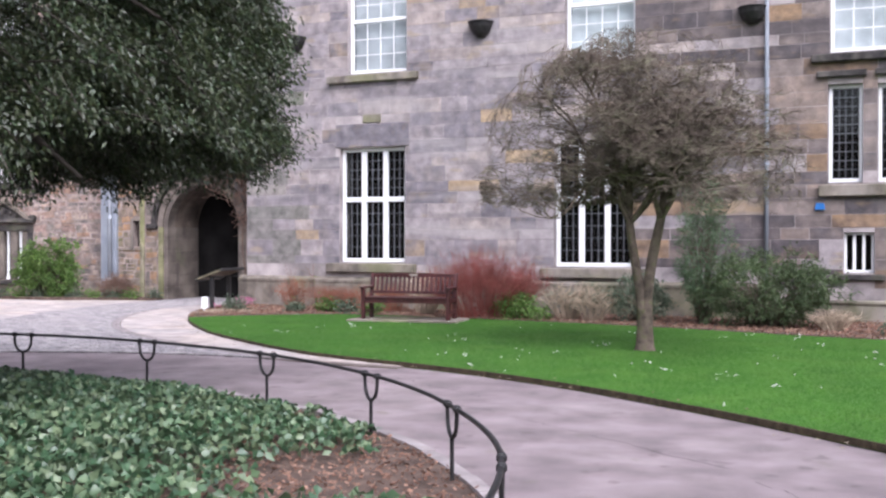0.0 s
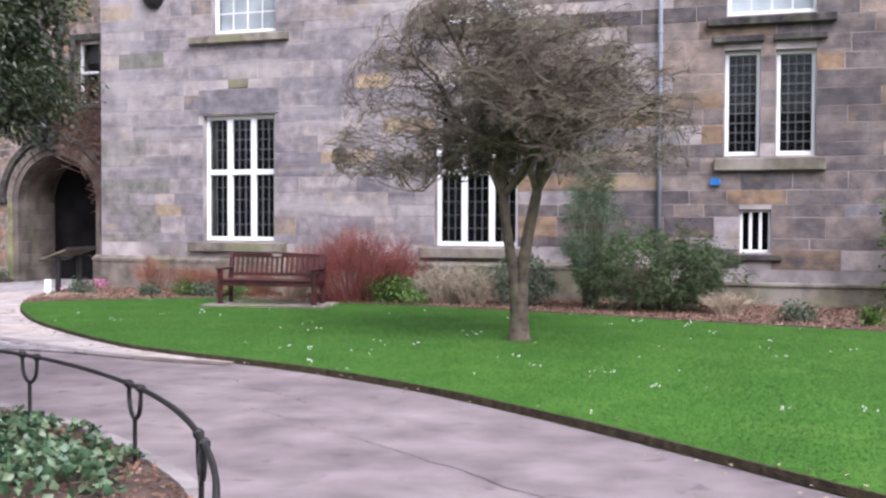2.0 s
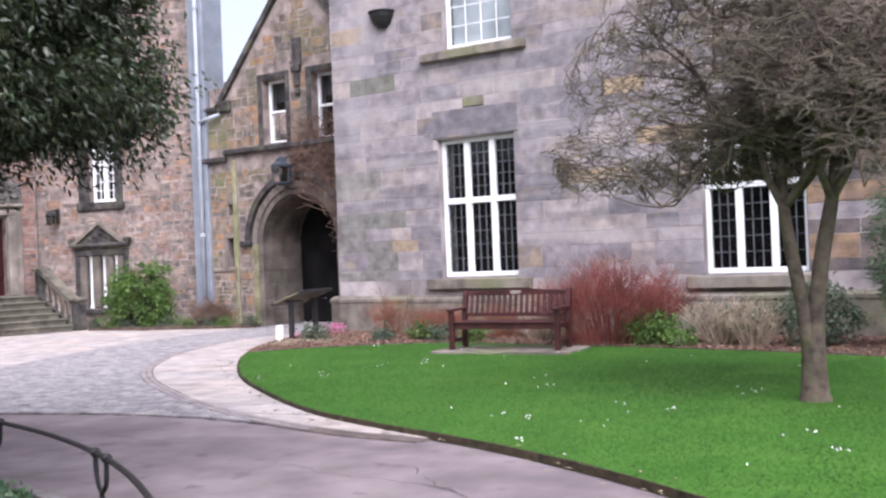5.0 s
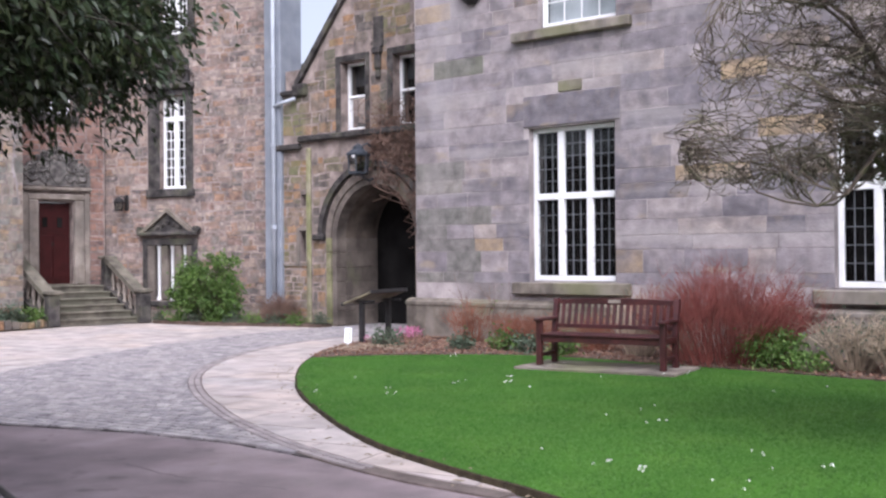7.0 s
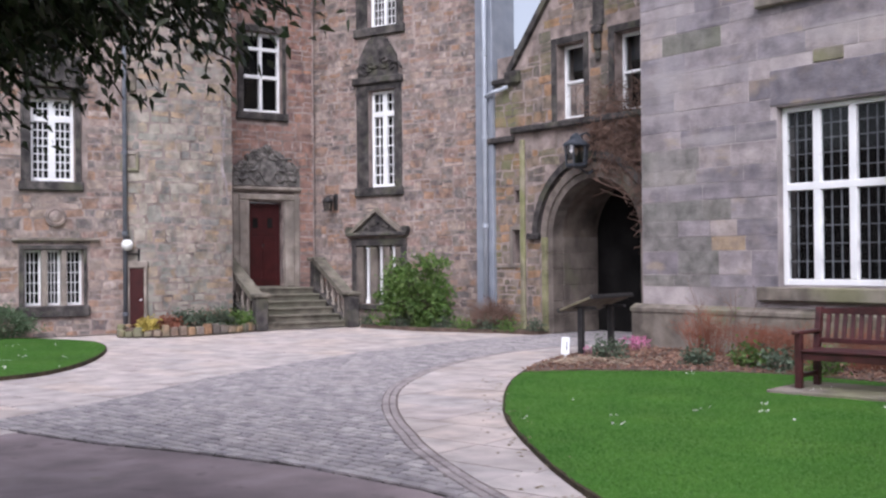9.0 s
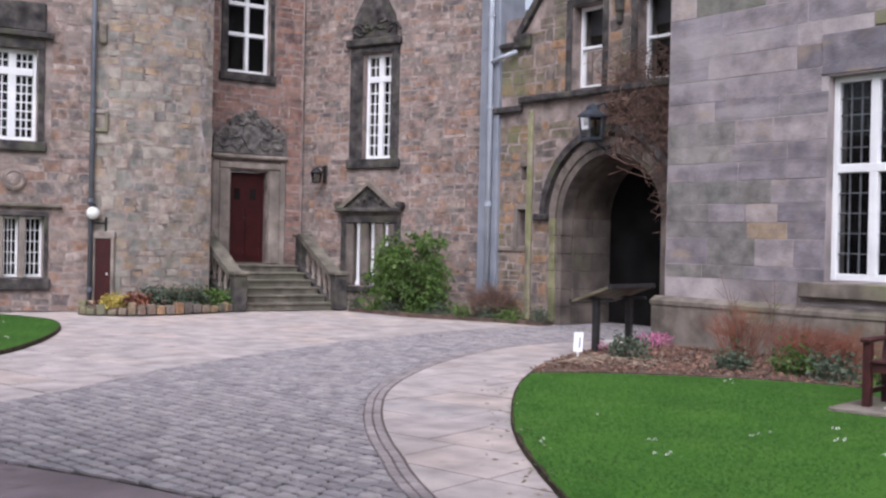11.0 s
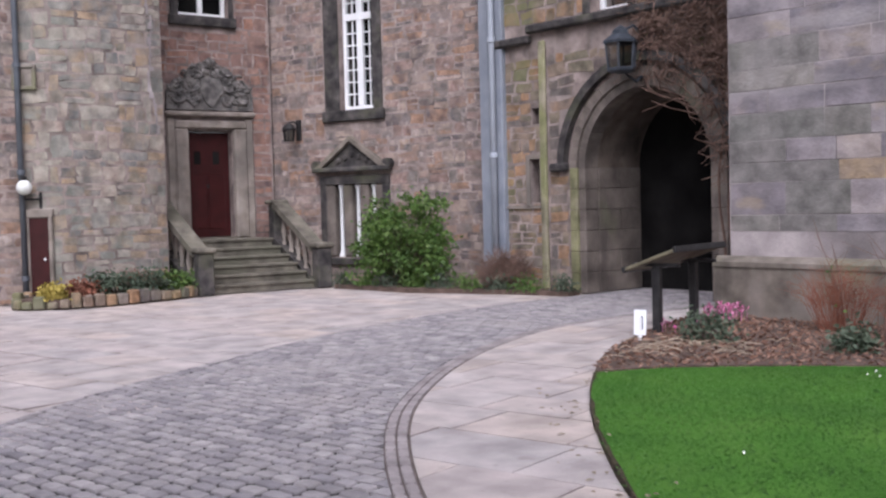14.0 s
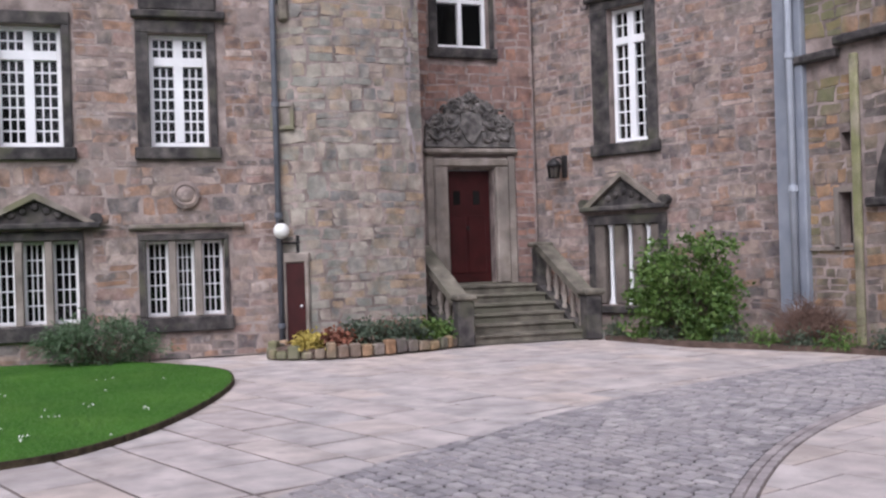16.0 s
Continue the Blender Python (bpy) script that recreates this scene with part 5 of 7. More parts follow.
# ---- bench on its slab ----
SLAB = thing("bench_slab", MB().box(-1.15, 1.15, -0.35, 0.75, 0.03, 0.072, 0.008), SILLSTONE, pose(-9.38, 19.2, 0, 0, 0, 8), "pale stone slab under the bench", "paving slab")
bench = thing("garden_bench", None, None, pose(-9.38, 19.18, 0.07, 0, 0, 8), "red-brown varnished slatted garden bench on a slab", "bench")
W = 0.9
for s in (-1, 1):
    part("leg", MB().box(s * W - 0.04, s * W + 0.04, -0.04, 0.04, 0.0, 0.62, 0.008), BENCHWOOD, bench)
    part("leg", MB().add([(s * W + dx, y + dy, z) for z, y in ((0.0, 0.5), (0.45, 0.5), (0.92, 0.6)) for dx, dy in ((-0.035, -0.04), (0.035, -0.04), (0.035, 0.04), (-0.035, 0.04))], [(0, 1, 5, 4), (1, 2, 6, 5), (2, 3, 7, 6), (3, 0, 4, 7), (4, 5, 9, 8), (5, 6, 10, 9), (6, 7, 11, 10), (7, 4, 8, 11), (8, 9, 10, 11), (3, 2, 1, 0)]), BENCHWOOD, bench)
    part("armrest", MB().box(s * W - 0.05, s * W + 0.05, -0.1, 0.54, 0.62, 0.66, 0.012), BENCHWOOD, bench)
    part("side_rail", MB().box(s * W - 0.025, s * W + 0.025, 0.04, 0.46, 0.34, 0.42, 0.006).box(s * W - 0.02, s * W + 0.02, 0.04, 0.46, 0.12, 0.17, 0.006), BENCHWOOD, bench)
part("front_rail", MB().box(-W + 0.04, W - 0.04, -0.02, 0.02, 0.33, 0.42, 0.006), BENCHWOOD, bench)
for k in range(6):
    part("seat_slat", MB().box(-W + 0.03, W - 0.03, -0.05 + 0.09 * k, 0.025 + 0.09 * k, 0.422, 0.446, 0.006), BENCHWOOD, bench)
part("top_rail", MB().prism([(-W + 0.02, 0.84), (W - 0.02, 0.84), (W - 0.02, 0.9), (0.25, 0.93), (-0.25, 0.93), (-W + 0.02, 0.9)], 0.565, 0.61), BENCHWOOD, bench)
part("plate", MB().box(-0.09, 0.09, 0.556, 0.564, 0.86, 0.91), DRESSED, bench, "small pale memorial plate")
part("lower_rail", MB().box(-W + 0.02, W - 0.02, 0.5, 0.545, 0.5, 0.56, 0.006), BENCHWOOD, bench)
for k in range(17):
    x = -W + 0.12 + k * (2 * W - 0.24) / 16
    part("back_slat", MB().add([(x + dx, y + dy, z) for z, y in ((0.56, 0.52), (0.845, 0.585)) for dx, dy in ((-0.025, -0.01), (0.025, -0.01), (0.025, 0.01), (-0.025, 0.01))], [(0, 1, 5, 4), (1, 2, 6, 5), (2, 3, 7, 6), (3, 0, 4, 7)]), BENCHWOOD, bench)

# ---- lectern and small sign ----
lect = thing("information_lectern", None, None, pose(-15.27, 21.09, 0.0, 0, 0, 99), "dark timber lectern board on two black posts", "lectern")
for s in (-1, 1):
    part("post", MB().box(s * 0.44 - 0.045, s * 0.44 + 0.045, -0.045, 0.045, 0.0, 0.78 , 0.008), BLACK, lect)
    part("bracket", MB().box(s * 0.44 - 0.03, s * 0.44 + 0.03, -0.28, 0.3, 0.78, 0.82, 0.006), BLACK, lect).matrix_local = pose(0, 0, 0, 0, 0, 0)
board = part("board", MB().box(-0.6, 0.6, -0.33, 0.33, 0.0, 0.045, 0.01), BOARD, lect, "weathered sloping board")
board.matrix_local = pose(0, 0.0, 0.84, -20, 0, 0)
part("frame", MB().box(-0.62, 0.62, -0.36, -0.32, -0.01, 0.06, 0.008).box(-0.62, 0.62, 0.32, 0.36, -0.01, 0.06, 0.008), BLACK, board)
sign = thing("plant_sign", None, None, pose(-14.95, 20.02, 0.04, 0, 0, 30), "small upright white sign in the mulch", "sign")
part("panel", MB().box(-0.065, 0.065, -0.012, 0.012, 0.06, 0.33, 0.004), SIGNWHITE, sign).matrix_local = pose(0, 0, 0, -12, 0, 0)
part("bars", MB().box(-0.012, 0.012, -0.016, -0.013, 0.12, 0.26), INK, sign, "dark unreadable writing").matrix_local = pose(0.02, 0, 0, -12, 0, 0)
part("stake", MB().box(-0.02, 0.02, 0.01, 0.03, 0.0, 0.25), SIGNWHITE, sign)

# ---- railed ivy bed ----
BC = Vector((-7.9, 3.7, 0))
POSTS = [(-1.6, 3.2, 0), (-1.92, 5.05, 0), (-2.88, 6.62, 0), (-4.19, 7.91, 0), (-5.9, 8.92, 0), (-7.88, 9.5, 0), (-9.84, 9.6, 0), (-11.75, 9.1, 0), (-13.35, 7.9, 0), (-14.3, 6.1, 0), (-14.5, 4.1, 0), (-14.0, 2.1, 0), (-12.9, 0.4, 0), (-11.3, -0.9, 0), (-9.4, -1.7, 0), (-7.3, -1.95, 0), (-5.2, -1.6, 0), (-3.4, -0.5, 0), (-2.1, 1.2, 0)]
RING = smooth_line(POSTS[-2:] + POSTS + POSTS[:3], 8)[16:16 + 8 * len(POSTS) + 1]


def ring_offset(d):
    out = []
    for i, p in enumerate(RING[:-1]):
        t = (RING[i + 1] - RING[i - 1 if i else -2]).normalized()
        out.append(p + Vector((t.y, -t.x, 0)) * d)
    return out


BED_POLY = [(p.x, p.y) for p in ring_offset(0.06)]
kerb_ring = thing("bed_kerb", None, None, pose(0, 0, 0), "low worn stone kerb round the ivy bed", "kerb", kind="structure")
k_in, k_out = ring_offset(0.06), ring_offset(0.17)
for k in range(0, len(k_in), 2):
    k1, k2 = (k + 1) % len(k_in), (k + 2) % len(k_in)
    q = [k_in[k].lerp(k_in[k1], 0.02), k_out[k].lerp(k_out[k1], 0.02), k_out[k1], k_out[k2].lerp(k_out[k1], 0.02), k_in[k2].lerp(k_in[k1], 0.02), k_in[k1]]
    part("kerb_stone", MB().slab([(p.x, p.y) for p in q], -0.05, 0.035 + 0.008 * math.sin(k * 2.3)), KERB, kerb_ring)
bed = thing("ivy_bed", MB().slab(BED_POLY, -0.05, 0.012), SOIL, pose(0, 0, 0), "round planting bed of bare brown soil", "flower bed", kind="structure")
rail = thing("hoop_railing", None, None, pose(0, 0, 0), "low black iron railing round the ivy bed", "railing")
for i in range(len(POSTS)):
    c, t = RING[8 * i], (RING[8 * i + 1] - RING[8 * i - 1 if i else -2]).normalized()
    part("post", MB().tube([c, c + Vector((0, 0, 0.31))], 0.016, 6), BLACK, rail)
    arc_pts = [c + t * (-0.125) + Vector((0, 0, 0.53))] + [c + t * (0.12 * math.cos(math.pi + math.pi * k / 10)) + Vector((0, 0, 0.44 + 0.13 * math.sin(math.pi + math.pi * k / 10))) for k in range(11)] + [c + t * 0.125 + Vector((0, 0, 0.53))]
    part("hoop", MB().tube(arc_pts, 0.015, 6), BLACK, rail, "U-shaped iron hoop")
    for s_ in (-1, 1):
        q = c + t * (0.125 * s_) + Vector((0, 0, 0.52))
        part("clasp", MB().tube([q - t * 0.035, q - t * 0.02, q + t * 0.02, q + t * 0.035], [0.012, 0.03, 0.03, 0.012], 8), BLACK, rail)
part("top_rail", MB().tube([p + Vector((0, 0, 0.52)) for p in RING], 0.017, 6), BLACK, rail, smooth=True)

# ---- plants ----
gen = np.random.default_rng(7)


def in_poly(x, y, poly):
    px, py = np.array([p[0] for p in poly]), np.array([p[1] for p in poly])
    hit = np.zeros(len(x), bool)
    j = len(poly) - 1
    for i in range(len(poly)):
        c = ((py[i] > y) != (py[j] > y)) & (x < (px[j] - px[i]) * (y - py[i]) / (py[j] - py[i] + 1e-12) + px[i])
        hit ^= c
        j = i
    return hit


def grass(name, poly, box, n, z, parent):
    x, y = gen.uniform(box[0], box[1], n), gen.uniform(box[2], box[3], n)
    ok = in_poly(x, y, poly)
    edge = np.array(poly)
    x, y = x[ok], y[ok]
    far = np.ones(len(x), bool)
    for a, b in zip(edge, np.roll(edge, -1, 0)):
        d = b - a
        t = np.clip(((x - a[0]) * d[0] + (y - a[1]) * d[1]) / (d @ d + 1e-9), 0, 1)
        far &= np.hypot(x - a[0] - t * d[0], y - a[1] - t * d[1]) > 0.006 + 0.014 * np.sin(x * 9 + y * 7)
    x, y = x[far], y[far]
    m = len(x)
    w, h, a = gen.uniform(0.006, 0.012, m), gen.uniform(0.01, 0.026, m), gen.uniform(0, 2 * np.pi, m)
    lean = gen.normal(0, 0.03, (m, 2))
    base = np.stack([x, y, np.full(m, z)], 1)
    sd = np.stack([np.cos(a) * w, np.sin(a) * w, 0 * w], 1)
    tip = base + np.stack([lean[:, 0], lean[:, 1], h], 1)
    v = np.stack([base - sd, base + sd, tip], 1).reshape(-1, 3)
    np_object(name, v, np.arange(3 * m).reshape(-1, 3), GRASS, parent, "stuff", "short mown grass blades")


grass("grass", LAWN, (-14.2, 4.0, 5.0, 20.7), 520000, 0.03, lawn)
grass("grass", LAWN_TWO, (-28, -18.4, 9.0, 16.1), 130000, 0.03, lawn_two)


def scatter(poly, box, n, away=0.15):
    out = []
    while len(out) < n:
        x, y = random.uniform(box[0], box[1]), random.uniform(box[2], box[3])
        if inside(x, y, poly):
            out.append((x, y))
    return out


# snowdrops and fallen bits on the lawns
def star(k, r):
    return [(r * math.cos(2 * math.pi * i / k), r * math.sin(2 * math.pi * i / k)) for i in range(k)]
mb = MB()
for poly, box, n in ((LAWN, (-13.5, 1, 9.5, 19.5), 64), (LAWN_TWO, (-25, -18.8, 11, 15.5), 22)):
    for x, y in scatter(poly, box, n):
        for _ in range(random.choice((1, 1, 2, 3, 4))):
            px, py, h = x + random.gauss(0, 0.05), y + random.gauss(0, 0.05), random.uniform(0.07, 0.12)
            for i in range(3):
                a = 2 * math.pi * i / 3 + px
                mb.add([(px, py, h), (px + 0.012 * math.cos(a - 0.5), py + 0.012 * math.sin(a - 0.5), h - 0.012), (px + 0.022 * math.cos(a), py + 0.022 * math.sin(a), h - 0.022), (px + 0.012 * math.cos(a + 0.5), py + 0.012 * math.sin(a + 0.5), h - 0.012)], [(0, 1, 2, 3)])
thing("snowdrops", mb, PETAL_WHITE, pose(0, 0, 0), "scattered small white flowers in the grass", "flowers", kind="stuff")
mb = MB()
line = LAWN_EDGE[24:]
for _ in range(150):
    p = random.choice(line) + Vector((random.gauss(-0.08, 0.14), random.gauss(-0.08, 0.14), 0))
    s, a = random.uniform(0.015, 0.04), random.uniform(0, 6.28)
    z = 0.06 if inside(p.x, p.y, LAWN) else 0.004
    mb.add([(p.x + s * math.cos(a), p.y + s * math.sin(a), z), (p.x - s * 0.5 * math.sin(a), p.y + s * 0.5 * math.cos(a), z + 0.008), (p.x - s * math.cos(a), p.y - s * math.sin(a), z), (p.x + s * 0.5 * math.sin(a), p.y - s * 0.5 * math.cos(a), z + 0.008)], [(0, 1, 2, 3)])
thing("fallen_leaves", mb, DRYLEAF, pose(0, 0, 0), "pale fallen leaves along the lawn edge", "leaves", kind="stuff")

# bark chips on the bed
def flakes(name, poly, box, n, material, parent, z, size):
    x, y = gen.uniform(box[0], box[1], n), gen.uniform(box[2], box[3], n)
    ok = in_poly(x, y, poly)
    x, y = x[ok], y[ok]
    at = np.stack([x, y, z + gen.uniform(0, 0.025, len(x))], 1)
    ax = unit(gen.normal(size=(len(x), 3)) * [1, 1, 0.35])
    leaf_mesh(name, at, ax, size, size * 0.45, material, parent, "", 0.0, "stuff", gen)
flakes("bark_chips", MULCH, (-15.8, 3, 18, 22.5), 26000, CHIP, mulch, 0.05, 0.06)
flakes("bark_chips", BED_POLY, (-6.5, -2, 3.5, 9), 9000, CHIP, bed, 0.022, 0.045)

# ivy over the railed bed, thinning out at the rim near the path
n = 85000
x, y = gen.uniform(-14.5, -1.6, n), gen.uniform(1.0, 9.7, n)
ok = in_poly(x, y, BED_POLY)
x, y = x[ok], y[ok]
rim = np.full(len(x), 9.0)
for p in ring_offset(0.0)[::2]:
    rim = np.minimum(rim, np.hypot(x - p.x, y - p.y))
lump = np.array([noise.noise((a * 1.3, b * 1.3, 0)) for a, b in zip(x, y)])
bare = np.exp(-(((x + 3.2) / 1.3) ** 2 + ((y - 6.3) / 1.3) ** 2)) * 1.4 + 0.7 * (rim < 0.3)
ok = gen.uniform(0, 1, len(x)) > bare - 0.3 * lump
x, y, lump, rim = x[ok], y[ok], lump[ok], rim[ok]
at = np.stack([x, y, 0.04 + 0.2 * gen.uniform(0, 1, len(x)) ** 0.6 * np.clip(rim * 0.9, 0.15, 1) + 0.06 * lump], 1)
ax = unit(gen.normal(size=(len(x), 3)) * [1, 1, 0.4] + [0, 0, 0.25])
ivy = thing("ivy", None, None, pose(0, 0, 0), "dense dark green ivy ground cover in the bed", "ivy", kind="stuff")
leaf_mesh("ivy_leaves", at, ax, 0.075, 0.075, LEAF_IVY, ivy, "", 0.2, "stuff", gen)

# evergreen tree over the bed
TC = np.array([-8.5, 6.5, 0])
tree = thing("evergreen_tree", None, None, pose(0, 0, 0), "broad dark glossy evergreen tree with drooping branches", "tree")
part("trunk", MB().tube([(-8.5, 6.5, 0.0), (-8.45, 6.52, 0.25), (-8.5, 6.5, 1.4), (-8.55, 6.45, 3.2), (-8.5, 6.5, 6.5)], [0.36, 0.26, 0.22, 0.18, 0.07], 12), DARKBARK, tree, smooth=True)
def crown_r(a):
    """How far the crown reaches in the direction a: a lobe leans over the path."""
    w = (a - radians(53) + math.pi) % (2 * math.pi) - math.pi
    return 3.2 + 0.68 * np.exp(-(w / radians(14)) ** 2)


for k in range(40):
    a = 2 * math.pi * k * 0.618
    z0 = 2.0 + 4.2 * (k / 40)
    reach_r = 0.9 * crown_r(a) * math.sqrt(max(0.12, 1 - ((z0 - 2.6) / 5.2) ** 2)) * random.uniform(0.85, 1.05)
    d = Vector((math.cos(a), math.sin(a), 0))
    p0 = Vector((-8.5, 6.5, z0))
    pts = [p0, p0 + d * reach_r * 0.4 + Vector((0, 0, 0.5)), p0 + d * reach_r * 0.8 + Vector((0, 0, 0.5)), p0 + d * reach_r + Vector((0, 0, 0.15))]
    part("limb", MB().tube(pts, [0.09, 0.06, 0.035, 0.015], 6), DARKBARK, tree, smooth=True)
nt = 1900
d = unit(gen.normal(size=(nt, 3)))
r = gen.uniform(0.35, 1.0, nt) ** 0.45
lobes = np.array([noise.noise((q[0] * 2.2, q[1] * 2.2, q[2] * 2.2)) for q in d])
rr = r * (1 + 0.16 * lobes)
R_dir = crown_r(np.arctan2(d[:, 1], d[:, 0]))
centre = TC + [0, 0, 4.6] + d * rr[:, None] * np.stack([R_dir, R_dir, np.full(nt, 2.9)], 1)
low = centre[:, 2] < 2.1
rim = np.hypot(centre[:, 0] + 8.5, centre[:, 1] - 6.5)
centre[:, 2] = np.where(centre[:, 2] < 2.62, 2.62 + 0.35 * gen.uniform(-0.4, 1, nt), centre[:, 2])
nd = 420
da = gen.uniform(0, 2 * np.pi, nd)
dr = crown_r(da) * gen.uniform(0.68, 1.02, nd) * (1 + 0.05 * np.sin(da * 7))
skirt = np.stack([TC[0] + dr * np.cos(da), TC[1] + dr * np.sin(da), 2.5 - 0.05 * np.exp(-((da - 1.05) / 0.35) ** 2) + 0.22 * np.sin(da * 5 + 1) + gen.uniform(-0.1, 0.6, nd)], 1)
ln = 950
la = radians(50) + gen.normal(0.05, 0.27, ln)
lr = crown_r(la) * gen.uniform(0.6, 0.98, ln)
lobe = np.stack([TC[0] + lr * np.cos(la), TC[1] + lr * np.sin(la), gen.uniform(2.55, 4.6, ln)], 1)
hn = 400
ha = gen.uniform(radians(52), radians(105), hn)
hr = crown_r(ha) * gen.uniform(0.65, 1.0, hn)
hang = np.stack([TC[0] + hr * np.cos(ha), TC[1] + hr * np.sin(ha), 2.42 + 0.18 * np.sin(ha * 9) + gen.uniform(0, 1.3, hn)], 1)
centre = np.concatenate([centre, skirt, lobe, hang])
twigs = MB()
per = 125
at, ax = [], []
for c in centre:
    o = unit((c - TC - [0, 0, 3.4])[None])[0]
    tip_d = unit((o * [1, 1, 0.4] + [0, 0, -0.35] + gen.normal(0, 0.35, 3))[None])[0]
    L = gen.uniform(0.35, 0.7)
    twigs.tube([tuple(c - tip_d * L * 0.6), tuple(c), tuple(c + tip_d * L * 0.5 - np.array([0, 0, 0.05]))], [0.01, 0.007, 0.003], 3, False)
    t = gen.uniform(-0.55, 0.55, per)
    at.append(c + tip_d * (t * L)[:, None] + gen.normal(0, 0.07, (per, 3)))
    ax.append(unit(gen.normal(size=(per, 3)) * 0.8 + tip_d * 0.9 + [0, 0, -0.25]))
part("twig_mass", twigs, DARKBARK, tree, kind="stuff")
leaf_mesh("crown", np.concatenate(at), np.concatenate(ax), 0.052, 0.023, LEAF_DARK, tree, "dark glossy pointed leaves", 0.25, "", gen)

# bare umbrella-shaped tree on the lawn
bare_tree = thing("bare_tree", None, None, pose(-3.67, 15.55, 0.03), "leafless twin-stemmed tree with a spreading twiggy crown", "tree")
trng = random.Random(21)
trunk, limb, twig = MB(), MB(), MB()
part_tips = []
stems = [[(0.03, 0, 0), (0.0, 0.02, 0.35), (-0.04, 0, 0.85), (-0.14, 0.02, 1.4), (-0.2, 0, 1.9), (-0.22, 0.04, 2.45)], [(0.05, 0, 0), (0.06, 0.0, 0.35), (0.06, 0.03, 0.85), (0.14, 0.02, 1.4), (0.26, 0, 1.95), (0.34, 0.02, 2.5)]]
trunk.tube(smooth_line(stems[0], 4), [0.095 - 0.045 * k / 20 for k in range(21)], 10)
trunk.tube(smooth_line(stems[1], 4), [0.1 - 0.04 * k / 20 for k in range(21)], 10)
trunk.lathe([(0.19, -0.04), (0.145, 0.06), (0.125, 0.3), (0.11, 0.6)], 0.03, 0, 12)
part("trunk", trunk, BARK, bare_tree, "mossy twin trunk", smooth=True)


def dome(x, y):
    """Height of the crown's upper surface."""
    q = ((x - 0.12) / 3.0) ** 2 + (y / 2.7) ** 2
    return 4.75 - 2.0 * q


def grow(p, d, length, rad, depth, limb):
    pts, radii, q, e = [p.copy()], [rad], p.copy(), d.copy()
    nseg = 5 if depth < 2 else 4
    for k in range(nseg):
        bend = Vector((trng.gauss(0, 0.24), trng.gauss(0, 0.24), trng.gauss(0, 0.2)))
        out = math.hypot(q.x - 0.12, q.y)
        droop = -0.1 * max(0.0, out - 1.2) if depth >= 1 else 0.0
        if q.z > dome(q.x, q.y):
            droop -= 0.5
        if out > 2.5:
            e = e - Vector((q.x, q.y, 0)) * 0.4
        if q.z < 2.2:
            droop += 0.5
        e = (e + bend + Vector((0, 0, droop))).normalized()
        q = q + e * (length / nseg)
        pts.append(q.copy())
        radii.append(rad * (1 - 0.7 * (k + 1) / nseg) + 0.0019)
    (limb if depth < 2 else twig).tube(pts, radii, 6 if depth < 2 else 3, False)
    if depth >= 4:
        return
    for k in range((7, 7, 7, 5)[depth]):
        i = trng.randint(1, nseg) if depth else trng.randint(2, nseg)
        a = trng.uniform(0, 2 * math.pi)
        side = Vector((math.cos(a), math.sin(a), trng.uniform(-0.4, 0.55)))
        grow(pts[i], (pts[i] - pts[i - 1]).normalized() * 0.55 + side * 0.9, length * trng.uniform(0.42, 0.66), radii[i] * 0.6 + 0.0006, depth + 1, limb)


for stem, n_main in ((stems[0], 7), (stems[1], 7)):
    for k in range(n_main):
        a = 2 * math.pi * k / n_main + (0.4 if stem is stems[0] else 1.0)
        top = Vector(stem[-1 if k % 2 else -2])
        limb = MB()
        grow(top, Vector((math.cos(a), math.sin(a), 0.45 + 0.25 * (k % 3))).normalized(), trng.uniform(1.65, 2.1), 0.044, 0, limb)
        part("limb", limb, BARK, bare_tree, smooth=True)
part("twig_mass", twig, TWIG, bare_tree, "dense grey-brown twigs with lichen", kind="stuff")


